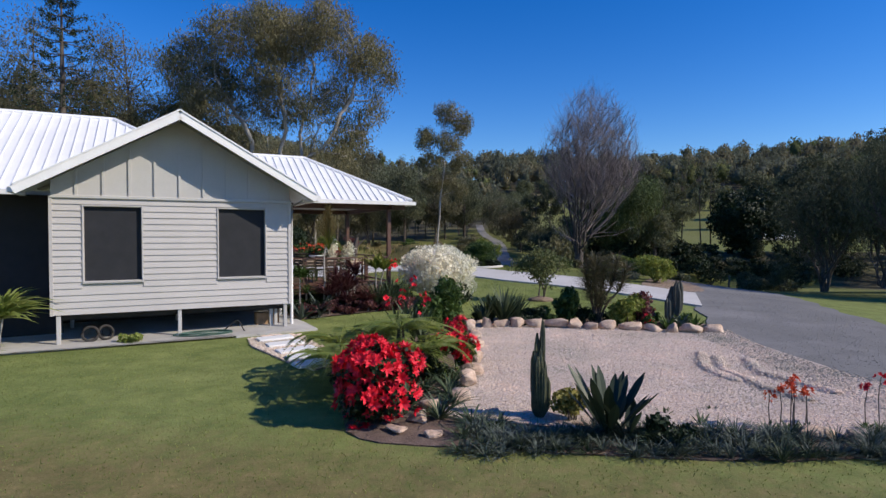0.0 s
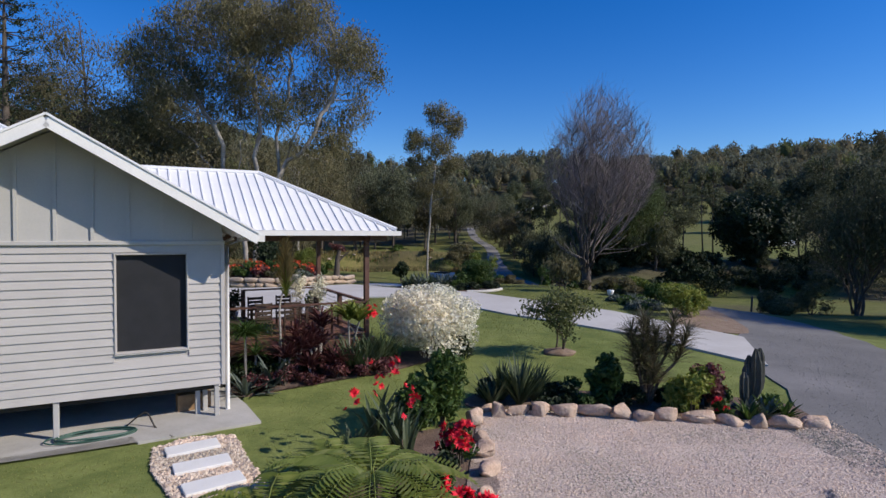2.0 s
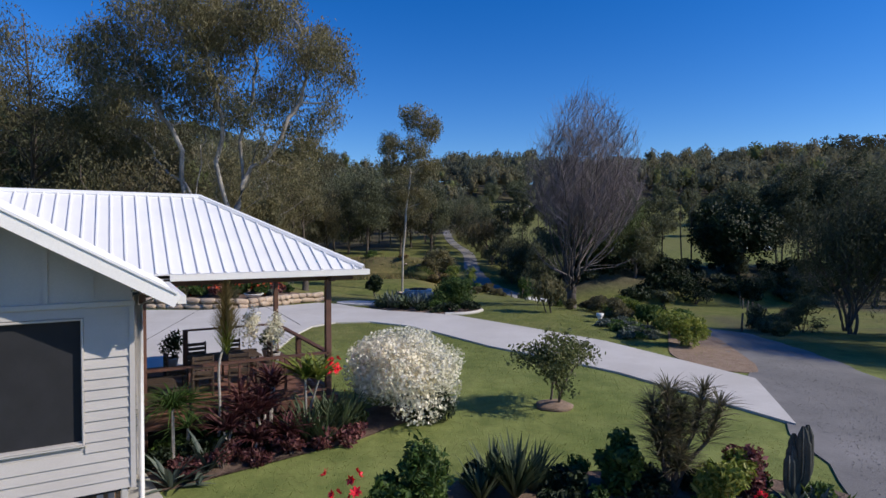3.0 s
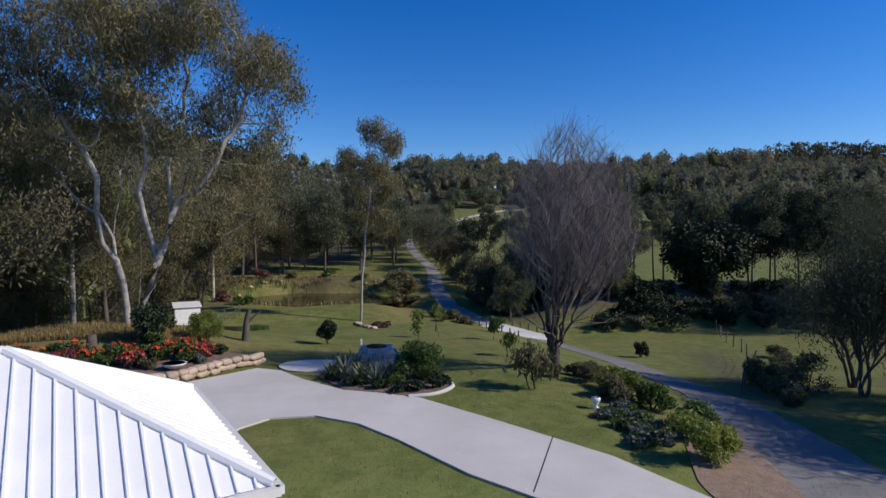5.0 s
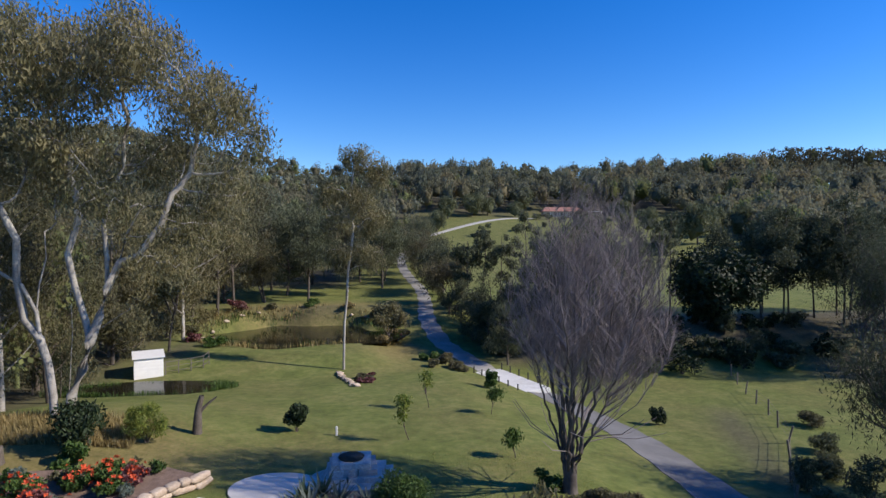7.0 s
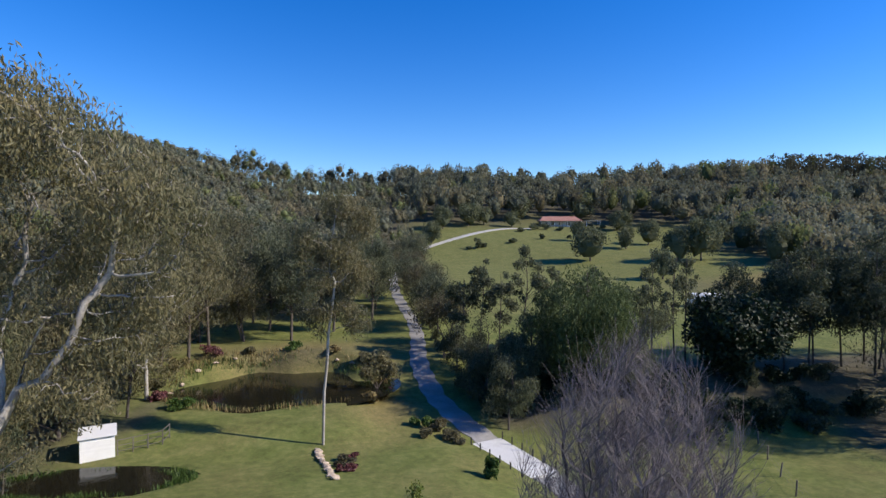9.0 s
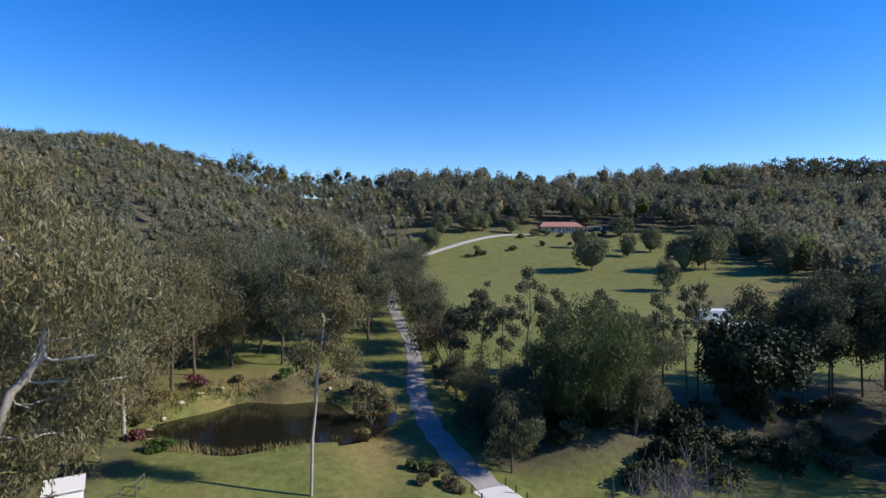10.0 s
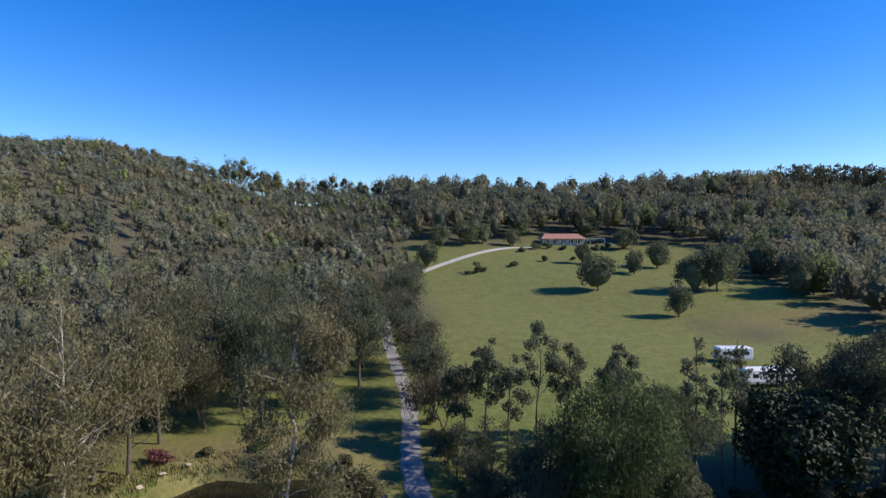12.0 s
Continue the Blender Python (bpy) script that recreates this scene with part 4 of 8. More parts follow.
# great white-limbed gum behind the house
lobed_tree("gum_tree", "tall white-trunked gum with leaning stems and drooping olive leaves", -14.6, 49.6,
           [([(-0.35, 0, -0.4), (-0.4, 0, 1.2), (-0.65, 0.1, 2.8), (-1.05, 0.1, 4.2), (-1.25, 0.2, 5.6), (-1.1, 0.2, 7.0), (-0.8, 0.3, 8.4), (-0.9, 0.4, 9.8)], -1),
            ([(0.35, 0.1, -0.4), (0.5, 0.0, 1.2), (1.1, -0.1, 2.6), (1.5, -0.2, 4.0), (2.0, -0.2, 5.4), (2.3, 0.0, 6.8), (2.9, 0.1, 8.2), (3.2, 0.2, 9.6), (3.9, 0.2, 11.0)], -1),
            ([(1.9, -0.3, 4.6), (2.9, -0.5, 5.3), (4.0, -0.6, 6.0)], 11), ([(1.2, 0.1, 5.0), (0.6, 0.3, 6.8), (0.2, 0.4, 8.6), (0.7, 0.5, 10.4), (0.6, 0.4, 12.2)], 11), ([(-2.0, 0.3, 7.0), (-3.3, 0.6, 7.7), (-4.4, 0.8, 8.9)], 4),
            ([(0.0, 0.5, -0.4), (0.1, 0.7, 2.0), (0.15, 0.9, 4.4), (0.0, 1.1, 6.6), (0.25, 1.2, 8.6)], -1), ([(-1.9, 0.3, 5.2), (-2.3, 0.4, 7.4), (-2.2, 0.3, 9.4), (-3.0, 0.2, 11.2)], 3), ([(2.1, 0.5, 8.4), (1.9, 0.6, 10.2), (2.4, 0.6, 12.0)], 13), ([(4.0, -0.3, 8.6), (5.2, -0.5, 10.2), (5.7, -0.4, 11.8)], 14)],
           [(-7.4, 0, 16.2, 2.8, 2.8, 2.6), (-3.6, -1, 18.4, 3.0, 2.8, 2.4), (0.4, 0.5, 19.0, 3.0, 3.0, 2.2), (4.0, -0.5, 18.7, 2.7, 2.7, 2.2), (7.3, 0, 16.4, 2.4, 2.4, 2.0), (8.4, 0.5, 12.6, 1.7, 2, 1.8), (6.3, 1, 10.6, 2, 2, 1.8),
            (-8.2, 1, 13.0, 2.0, 2.4, 2.2), (-4.2, 2, 14.6, 3.0, 3, 2.4), (0.8, -2.3, 15.4, 3, 2.5, 2.5), (4.0, 2.5, 14.2, 2.5, 2.5, 2), (-1, 3.5, 13.2, 3, 2.2, 2.2), (-5.6, -2.3, 12.4, 2.2, 2, 1.8), (9.9, 0, 15.0, 1.2, 1.4, 1.2), (3.2, -2.6, 11.6, 1.7, 1.4, 1.3), (-5.4, 1.4, 10.2, 1.8, 1.6, 1.2), (5.4, -0.6, 8.4, 1.5, 1.4, 1.1), (5.5, -4.0, 18.6, 2.3, 2.0, 1.9), (0.6, -4.6, 18.2, 2.4, 2.0, 1.8), (8.6, -3.4, 16.2, 1.9, 1.8, 1.7)],
           2600, 0.5, 0.019, 80000, 0.26, 0.92, M_GUM, F_GUM, 12, power=0.46, most=0.34)


def full_tree(name, label, x, y, h, w, foot, n, size, bark, leaf, seed, stem=0.16, clumps=34, lean=(0.0, 0.0), hang=0.7, aspect=0.3, puff=0.17, fork_at=None, category="tree", group=""):
    """A tree of height h and crown width w, bare to the part foot of its height; limbs reach every clump."""
    r = np.random.default_rng(seed)
    t = thing(name, label, category, pose(x, y, up(x, y)), group)
    s = Soup()
    top = np.array([lean[0], lean[1], h * 0.93])
    line = smooth_line([(0, 0, -0.3), (lean[0] * 0.2 + 0.012 * h * r.normal(), lean[1] * 0.2, h * 0.3), (lean[0] * 0.6 + 0.02 * h * r.normal(), lean[1] * 0.6 + 0.02 * h * r.normal(), h * 0.62), tuple(top)], 6)
    tube(s, line, np.linspace(stem, stem * 0.18, len(line)), 8)
    way = r.normal(size=(clumps, 3))
    way /= np.linalg.norm(way, axis=1)[:, None]
    q = (0.35 + 0.65 * r.random((clumps, 1))) ** 0.7
    c = way * q * np.array([w / 2, w / 2, h * (1 - foot) / 2]) * (1 - puff)
    c[:, :2] *= (1.12 - 0.35 * (c[:, 2:] / (h * (1 - foot) / 2))) * (0.85 + 0.35 * r.random((clumps, 1)))
    mid = h * (1 + foot) / 2
    c += np.column_stack([np.interp(c[:, 2] + mid, line[:, 2], line[:, 0]), np.interp(c[:, 2] + mid, line[:, 2], line[:, 1]), np.full(clumps, mid)])
    limbs = Soup()
    for e in c:
        flat = math.hypot(e[0], e[1])
        z = min(max(e[2] - 0.35 * flat - 0.08 * h, h * foot * 0.8 if fork_at is None else fork_at), e[2])
        a = np.array([np.interp(z, line[:, 2], line[:, 0]), np.interp(z, line[:, 2], line[:, 1]), z])
        m = a * 0.5 + e * 0.5 + np.array([0, 0, -0.06 * flat]) + r.normal(size=3) * 0.05 * flat
        tube(limbs, [a, m, e], [stem * 0.26, stem * 0.16, stem * 0.05], 4)
    part("trunk", s.mesh("trunk", bark, True), parent=t)
    tagged(part("branchwork", limbs.mesh("branchwork", bark, True), parent=t), "thin crooked limbs", kind="stuff")
    rad = puff * w * (0.65 + 0.7 * r.random((clumps, 1))) * np.array([[1, 1, 0.95]])
    v, f = leaves(r, c, rad, n, size, aspect, hang, 0.35, 0.55)
    part("crown", mesh_of("crown", v, f, leaf), parent=t)
    return t


# undergrowth of the wood's edge
ur = np.random.default_rng(33)
for k in range(26):
    x, y = -16.5 - 22 * ur.random(), 57 + 8 * ur.random() + (3 if k % 2 else 0)
    if -21 < x < -9.5 and y < 69:
        y = 56.5 + 1.5 * ur.random()
        x -= 6
    full_tree("wood_sapling", "leafy dark sapling in the wood's edge undergrowth", x, y, 4.5 + 3.5 * ur.random(), 4.4, 0.0, 2600, 0.21, M_BARK, F_CASU if k % 2 else F_OLIVE, 850 + k, stem=0.07, clumps=16, puff=0.2, group="edge saplings")
# slender gum on the lower lawn
lobed_tree("gum_tree", "slender pale gum with a bare stem and small high crown", -0.8, 73.2,
           [([(0, 0, -0.4), (0.05, 0, 2), (0.1, 0, 4.5), (0.35, 0, 7), (0.45, 0.1, 9.5), (0.8, 0.1, 12), (1.0, 0.2, 14)], -1)],
           [(1.2, 0, 20.6, 1.7, 1.6, 1.5), (-1.4, 0.2, 17.4, 1.5, 1.5, 1.3), (3.4, 0.3, 19.3, 1.5, 1.5, 1.4), (1.6, -0.4, 16.4, 1.6, 1.5, 1.6), (3.2, 0.6, 14.6, 1.5, 1.4, 1.3), (-0.9, -0.5, 14.2, 1.4, 1.3, 1.2), (1.8, 0.5, 12.2, 1.4, 1.3, 1.2), (-1.2, 0.3, 11.4, 1.2, 1.2, 1.0), (3.0, -0.2, 10.6, 1.2, 1.1, 1.0)],
           420, 0.5, 0.017, 19000, 0.28, 0.85, M_GUM, F_GUM, 5, power=0.45, most=0.15, thick=0.05)
# tall drooping trees round the pond and behind the shed
for k, (x, y, h, w, foot, leaf, bark) in enumerate([(-19.6, 86.5, 21, 12, 0.12, F_GUM, M_GUM), (-18.0, 95.5, 17, 10, 0.14, F_GUM, M_BARK), (-17.5, 103.0, 22, 12, 0.15, F_OLIVE, M_BARK), (-7.4, 108.0, 16, 9, 0.22, F_SHEOAK, M_BARK), (-15.0, 121.0, 19, 13, 0.12, F_SHEOAK, M_BARK), (-1.6, 113.5, 15, 8, 0.2, F_OLIVE, M_BARK), (4.6, 121.5, 15.5, 8.5, 0.16, F_SHEOAK, M_BARK), (-8.5, 128, 19, 12, 0.12, F_SHEOAK, M_BARK), (-24.5, 79, 19, 11, 0.12, F_GUM, M_GUM), (-26.0, 69.0, 18, 10, 0.12, F_OLIVE, M_BARK), (0.5, 131.0, 17, 10, 0.12, F_OLIVE, M_BARK), (5.0, 136, 14, 8, 0.12, F_SHEOAK, M_BARK), (-21.5, 62.0, 15, 8, 0.12, F_OLIVE, M_BARK), (-31.5, 57.5, 20, 11, 0.1, F_OLIVE, M_BARK), (-33.0, 63.0, 18, 10, 0.1, F_OLIVE, M_BARK), (-21.5, 56.5, 18, 9, 0.1, F_OLIVE, M_GUM), (-24.0, 81.0, 15, 11, -0.12, F_GUM, M_BARK), (-22.0, 88.5, 14, 10, -0.12, F_GUM, M_BARK), (-23.0, 76.0, 12, 8, -0.12, F_OLIVE, M_BARK), (-21.0, 95.0, 13, 9, -0.12, F_GUM, M_BARK), (-20.0, 108, 15, 10, -0.1, F_OLIVE, M_BARK), (-29, 51.5, 23, 12, 0.1, F_OLIVE, M_BARK), (-36, 50, 23, 13, 0.1, F_OLIVE, M_BARK), (-25.0, 58, 21, 11, 0.1, F_OLIVE, M_GUM), (-39, 52, 20, 10, 0.1, F_GUM, M_BARK), (-45, 50, 19, 10, 0.1, F_OLIVE, M_BARK), (-27, 72, 14, 9, -0.12, F_GUM, M_BARK), (-11.5, 115, 14, 9, -0.08, F_SHEOAK, M_BARK)]):
    full_tree("tall_gum" if leaf is not F_SHEOAK else "she_oak_tree", "tall gum with hanging brown-olive leaves near the pond" if leaf is not F_SHEOAK else "tall soft grey-green she-oak behind the pond", x, y, h, w, foot, 9000 if y > 100 else 11000 if y > 66 else 22000 if h > 19 else 13000, 0.44 if y > 100 else 0.36 if y > 66 else 0.25, bark, leaf, 700 + k, stem=0.22, clumps=44, hang=0.8, group="tall trees round the pond")
# bare tree by the track
M_STEM = surface("dark_stem_bark", (0.045, 0.036, 0.032), (0.10, 0.085, 0.078), 2, 0.9, 0.6, 18, vary=0.12, stain=(0.15, 0.13, 0.12))
def strands(s, a, b, bow, r0, r1):
    """Many thin three-sided twigs at once, from rows a to rows b, bowed by bow."""
    a, b = np.asarray(a, float), np.asarray(b, float)
    m = (a + b) / 2 + bow
    d = b - a
    d /= np.linalg.norm(d, axis=1)[:, None] + 1e-9
    x = np.cross(d, [0.31, 0.22, 0.92])
    x /= np.linalg.norm(x, axis=1)[:, None] + 1e-9
    y = np.cross(d, x)
    v = []
    for p, w in ((a, r0), (m, (r0 + r1) / 2), (b, r1)):
        for k in range(3):
            v.append(p + (x * math.cos(2.094 * k) + y * math.sin(2.094 * k)) * w)
    v = np.stack(v, 1)
    i = np.arange(len(a))[:, None] * 9
    f = np.concatenate([i + np.array([[q + k, q + (k + 1) % 3, q + 3 + (k + 1) % 3, q + 3 + k]]) for q in (0, 3) for k in range(3)])
    return s.add(v.reshape(-1, 3), f)


def bare_tree(x, y):
    """A leafless tree: stems fanned from one foot, branches and fine twigs filling an egg-shaped head."""
    r = np.random.default_rng(3)
    t = thing("bare_tree", "leafless many-stemmed tree with an egg-shaped head of fine grey twigs", "tree", pose(x, y, up(x, y)))
    nodes = []
    part("trunk", tube(Soup(), [(0, 0, -0.3), (0, 0, 0.1), (0.02, 0, 0.6), (0, 0, 1.15), (0, 0, 1.5)], [0.42, 0.33, 0.28, 0.30, 0.12], 10).mesh("trunk", M_STEM, True), parent=t)
    for k in range(13):
        a = k * 6.283 / 13 * 2 + 0.5 * r.random()
        out = 0.9 + 2.5 * r.random() if k else 0.2
        top = 9.0 + 3.6 * r.random() - 0.9 * out
        pts = smooth_line([(0.14 * math.cos(a), 0.14 * math.sin(a), 0.75), (0.30 * out * math.cos(a), 0.30 * out * math.sin(a), top * 0.30), (0.68 * out * math.cos(a + 0.1), 0.68 * out * math.sin(a + 0.1), top * 0.62), (out * math.cos(a), out * math.sin(a), top)], 7)
        pts[1:] += r.normal(size=(len(pts) - 1, 3)) * 0.05
        part("stem", tube(Soup(), pts, np.linspace(0.105 if k < 6 else 0.075, 0.02, len(pts)), 7).mesh("stem", M_STEM, True), parent=t)
        nodes.append(pts[6:])
    nodes = np.concatenate(nodes)

    def egg(n, lo):
        w = r.normal(size=(n, 3))
        w /= np.linalg.norm(w, axis=1)[:, None]
        q = (lo + (1 - lo) * r.random((n, 1)))
        p = w * q
        narrow = np.where(p[:, 2:] > 0, 1 - 0.36 * np.abs(p[:, 2:]) ** 2.4, 1 - 0.2 * p[:, 2:] ** 2)
        p[:, 2] *= np.where(p[:, 2] > 0, 1.0, 0.62)
        return np.array([0.85, 0, 7.4]) + p * np.array([3.7, 3.7, 5.6]) * np.concatenate([narrow, narrow, np.ones((n, 1))], 1)

    def hang_on(ends, nodes):
        """For each end the node that it grows from: near, and well below it."""
        out = np.empty((len(ends), 3))
        for i in range(0, len(ends), 400):
            e = ends[i:i + 400, None]
            flat = np.linalg.norm((e - nodes[None])[..., :2], axis=-1)
            drop = (e - nodes[None])[..., 2]
            cost = np.abs(drop - 1.2 * flat) + 0.8 * flat + np.where(drop < 0.1, 6, 0)
            out[i:i + 400] = nodes[np.argmin(cost, axis=1)]
        return out

    e1 = egg(300, 0.4)
    e1[:10] = [(3.2 * math.cos(k * 0.63), 3.2 * math.sin(k * 0.63), 3.0 + 0.5 * (k % 3)) for k in range(10)]
    e1[:10, 0] += 0.7
    a1 = hang_on(e1, nodes)
    lift = np.column_stack([(e1 - a1)[:, :2] * 0.10, -0.05 * np.linalg.norm(e1 - a1, axis=1)])
    limb = strands(Soup(), a1, e1, lift, 0.026, 0.009)
    part("limb", limb.mesh("limb", M_TWIG), parent=t, label="thin bare grey limbs")
    steps = np.linspace(0.25, 1, 6)[None, :, None]
    n2 = (a1[:, None] + (e1 - a1)[:, None] * steps + lift[:, None] * (4 * steps * (1 - steps))).reshape(-1, 3)
    e2 = egg(3700, 0.35)
    a2 = hang_on(e2, np.concatenate([n2, nodes]))
    far = np.linalg.norm(e2 - a2, axis=1)[:, None]
    e2 = a2 + (e2 - a2) * np.minimum(1, 1.9 / far)
    tw = strands(Soup(), a2, e2, r.normal(size=e2.shape) * 0.05, 0.011, 0.004)
    n3 = np.concatenate([a2 + (e2 - a2) * k for k in (0.4, 0.65, 0.9)])
    pick = r.integers(0, len(n3), 14000)
    d = np.tile(e2 - a2, (3, 1))[pick]
    d /= np.linalg.norm(d, axis=1)[:, None] + 1e-9
    e3 = n3[pick] + (d + r.normal(size=d.shape) * 0.38 + [0, 0, 0.25]) * (0.3 + 0.45 * r.random((14000, 1)))
    strands(tw, n3[pick], e3, r.normal(size=e3.shape) * 0.02, 0.005, 0.003)
    part("branchwork", tw.mesh("branchwork", M_TWIG), parent=t, label="fine bare grey twigs")


bare_tree(9.7, 40.2)
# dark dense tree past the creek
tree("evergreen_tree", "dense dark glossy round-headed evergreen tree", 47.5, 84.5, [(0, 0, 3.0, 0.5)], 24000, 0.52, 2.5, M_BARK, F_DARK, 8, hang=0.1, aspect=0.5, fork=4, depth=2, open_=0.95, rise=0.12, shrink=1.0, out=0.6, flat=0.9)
# soft trees beside the creek
for k, (x, y, h, w, n) in enumerate([(26.6, 82.0, 13.2, 11.5, 24000), (21.5, 84.5, 9, 7.5, 9000), (33.0, 85.5, 11, 8, 10000), (30.0, 80.0, 8, 7, 8000)]):
    full_tree("she_oak_tree", "broad soft green tree shading the creek bank", x, y, h, w, 0.08, n, 0.42, M_BARK, F_SHEOAK if k else F_CREEK, 719 + k, stem=0.25, clumps=60 if k == 0 else 36, aspect=0.25, group="creek bank trees")
# slender roadside gums, tall and open
for k, (x, y, h) in enumerate([(15.9, 97.0, 11.5), (18.6, 97.4, 13.8), (20.6, 95.8, 12.4), (24.4, 97.6, 15), (28.5, 98.5, 13), (31.5, 94, 12), (34, 98, 13), (36.5, 86.4, 15.3), (39.5, 86.2, 14.5), (41.2, 86.8, 15), (50, 91, 13), (52.6, 84.5, 14.5), (55.4, 84.0, 17), (58.0, 86.2, 15), (60.6, 84.8, 15.5), (62.2, 81.8, 18.5), (66, 87, 16), (70, 85, 16), (58.5, 92, 14), (75, 90, 16), (64.5, 83.5, 15)]):
    full_tree("roadside_gum", "slim upright gum with a thin dark stem and sparse tufted crown", x, y, h, (4.6 if k < 7 else 3.2) if k < 10 else 8.0, 0.34 if k < 10 else 0.2, (2800 if k < 7 else 1300) if k < 10 else 6500, 0.36, M_BARK, F_SHEOAK if k < 10 else F_CASU, 760 + k, stem=0.13, clumps=20 if k < 10 else 28, hang=0.5, aspect=0.4, puff=0.16, group="roadside gums")
# she-oaks and wattles lining the far track
for k, (x, y, h) in enumerate([(14.6, 104, 6.5), (14.4, 110.5, 7.5), (14.6, 116, 7), (14.9, 125, 8), (14.3, 131, 7.5), (13.9, 138, 8), (14.2, 149, 8), (13.6, 155, 8), (15.4, 167, 9), (16.0, 178, 9), (18.5, 190, 9), (5.5, 131, 9), (4.0, 143, 9), (6.2, 155, 9), (20.5, 203, 8), (6, 168, 9)]):
    tree("she_oak_tree", "soft grey-green she-oak with weeping fine foliage beside the track", x, y, [(0.05, 0.0, h * 0.45, 0.13), (-0.12, 0.1, h * 0.42, 0.1)], 4400, 0.5, 1.6, M_BARK, F_SHEOAK if k % 3 else F_OLIVE, 90 + k, hang=0.7, aspect=0.22, fork=4, depth=2, open_=0.65, rise=0.4, shrink=0.85, group="track-side she-oaks", flat=1.2)
for k, (x, y, rad, h) in enumerate([(13.3, 106.5, 0.9, 1.9), (13.9, 113.5, 1.1, 2.6), (14.1, 119.5, 1.0, 2.2), (13.6, 128, 1.2, 2.8), (13.0, 135, 1.1, 2.4), (12.6, 144, 1.2, 2.8), (13.4, 101.0, 1.0, 1.8), (12.9, 151.5, 1.2, 2.6), (13.2, 160, 1.3, 2.8)]):
    full_tree("track_bush", "low brown-green wattle bush at the track's edge", x, y, h, rad * 2.2, -0.05, 700, 0.3, M_BARK, F_OLIVE if k % 2 else F_SHEOAK, 1400 + k, stem=0.06, clumps=12, puff=0.22, category="shrub", group="track-edge bushes")
for k, (x, y, h, w) in enumerate([(16.9, 78.0, 7.5, 5.5), (16.0, 83.5, 7.5, 5.5), (15.0, 88.5, 7, 5), (14.4, 93.5, 7, 5), (17.5, 91.0, 8, 6), (19.0, 81.0, 8, 6)]):
    full_tree("she_oak_tree", "dark bushy she-oak leaning over the shaded track", x, y, h, w, 0.0, 4500, 0.3, M_BARK, F_CASU if k % 2 else F_SHEOAK, 1430 + k, stem=0.12, clumps=26, puff=0.18, group="shaded track trees")
# lone trees about the pond and the lower lawn
tree("young_gum", "young bushy gum beside the pond", 4.3, 87.6, [(0.05, 0, 2.0, 0.09)], 3600, 0.4, 0.95, M_BARK, F_GUM, 131, hang=0.5, fork=4, depth=2, open_=0.6, rise=0.4, shrink=0.75)
tree("young_gum", "slim gum with a straight trunk behind the shed", -19.3, 80.6, [(0.02, 0, 5.0, 0.14)], 7000, 0.4, 1.5, M_BARK, F_GUM, 132, hang=0.8, fork=4, depth=2, open_=0.6, rise=0.4, shrink=0.65)
for k, (x, y, h) in enumerate([(-12.5, 64, 9), (-33, 47, 14), (-40, 54, 16), (-48, 58, 17), (-21, 46, 9), (-14, 108, 9)]):
    if k == 0:
        continue
    tree("gum_tree", "olive-leaved gum at the edge of the woods", x, y, [(0.08, 0.0, h * 0.38, 0.2), (-0.18, 0.1, h * 0.33, 0.15)], 9000, 0.26, 1.7, M_GUM if k % 3 == 0 else M_BARK, F_GUM if k % 2 else F_OLIVE, 140 + k, hang=0.7, aspect=0.35, fork=4, depth=2, open_=0.6, rise=0.4, shrink=0.85, group="gums at the wood's edge", flat=1.1)
# dark casuarinas by the creek fence
# The last five rows are added out of view to shade the road.
for k, (x, y, h) in enumerate([(26.0, 38.5, 8), (29.5, 37.0, 9), (30, 34, 9), (33, 36.5, 10), (38, 33, 10), (27.8, 41.0, 7), (54, 69, 14), (57, 73.5, 16), (60, 69.5, 16), (63, 74, 17), (67, 71, 17), (70, 78, 17), (27, 31.5, 9), (31, 28.5, 12), (34, 24.5, 12), (25.5, 28.5, 9), (28, 24, 10)]):
    tree("casuarina_tree", "dark feathery casuarina with thin stems by the creek fence", x, y, [(0.04, 0.0, h * 0.42, 0.14), (-0.15, 0.12, h * 0.38, 0.1), (0.2, -0.1, h * 0.34, 0.1)], 9000 if y < 45 else 6000, 0.26 if y < 45 else 0.34, 1.5, M_BARK, F_CASU, 170 + k, hang=0.7, aspect=0.2, fork=4, depth=2, open_=0.6, rise=0.45, shrink=0.8, group="creek casuarinas", flat=1.3)
# round paddock trees: dense domes of fine leaf on short trunks
def dome_kind(seed, n, size, core=2):
    r = np.random.default_rng(seed)
    way = r.normal(size=(26, 3))
    way /= np.linalg.norm(way, axis=1)[:, None]
    way[:, 2] = np.where(way[:, 2] < -0.35, -way[:, 2], way[:, 2])
    c = way * (0.50 + 0.22 * r.random((26, 1))) * np.array([1, 1, 0.8]) + np.array([0, 0, 0.5])
    rad = (0.24 + 0.12 * r.random((26, 1))) * np.array([[1, 1, 0.9]])
    v, f = leaves(r, c, rad, n, size, 0.8, 0.1, 0.78, 0.35)
    s = Soup().add(v, f)
    lv, lf = lump(r, (0.50, 0.50, 0.42), 0.3, core)
    return s.add(lv + np.array([0, 0, 0.5]), lf)


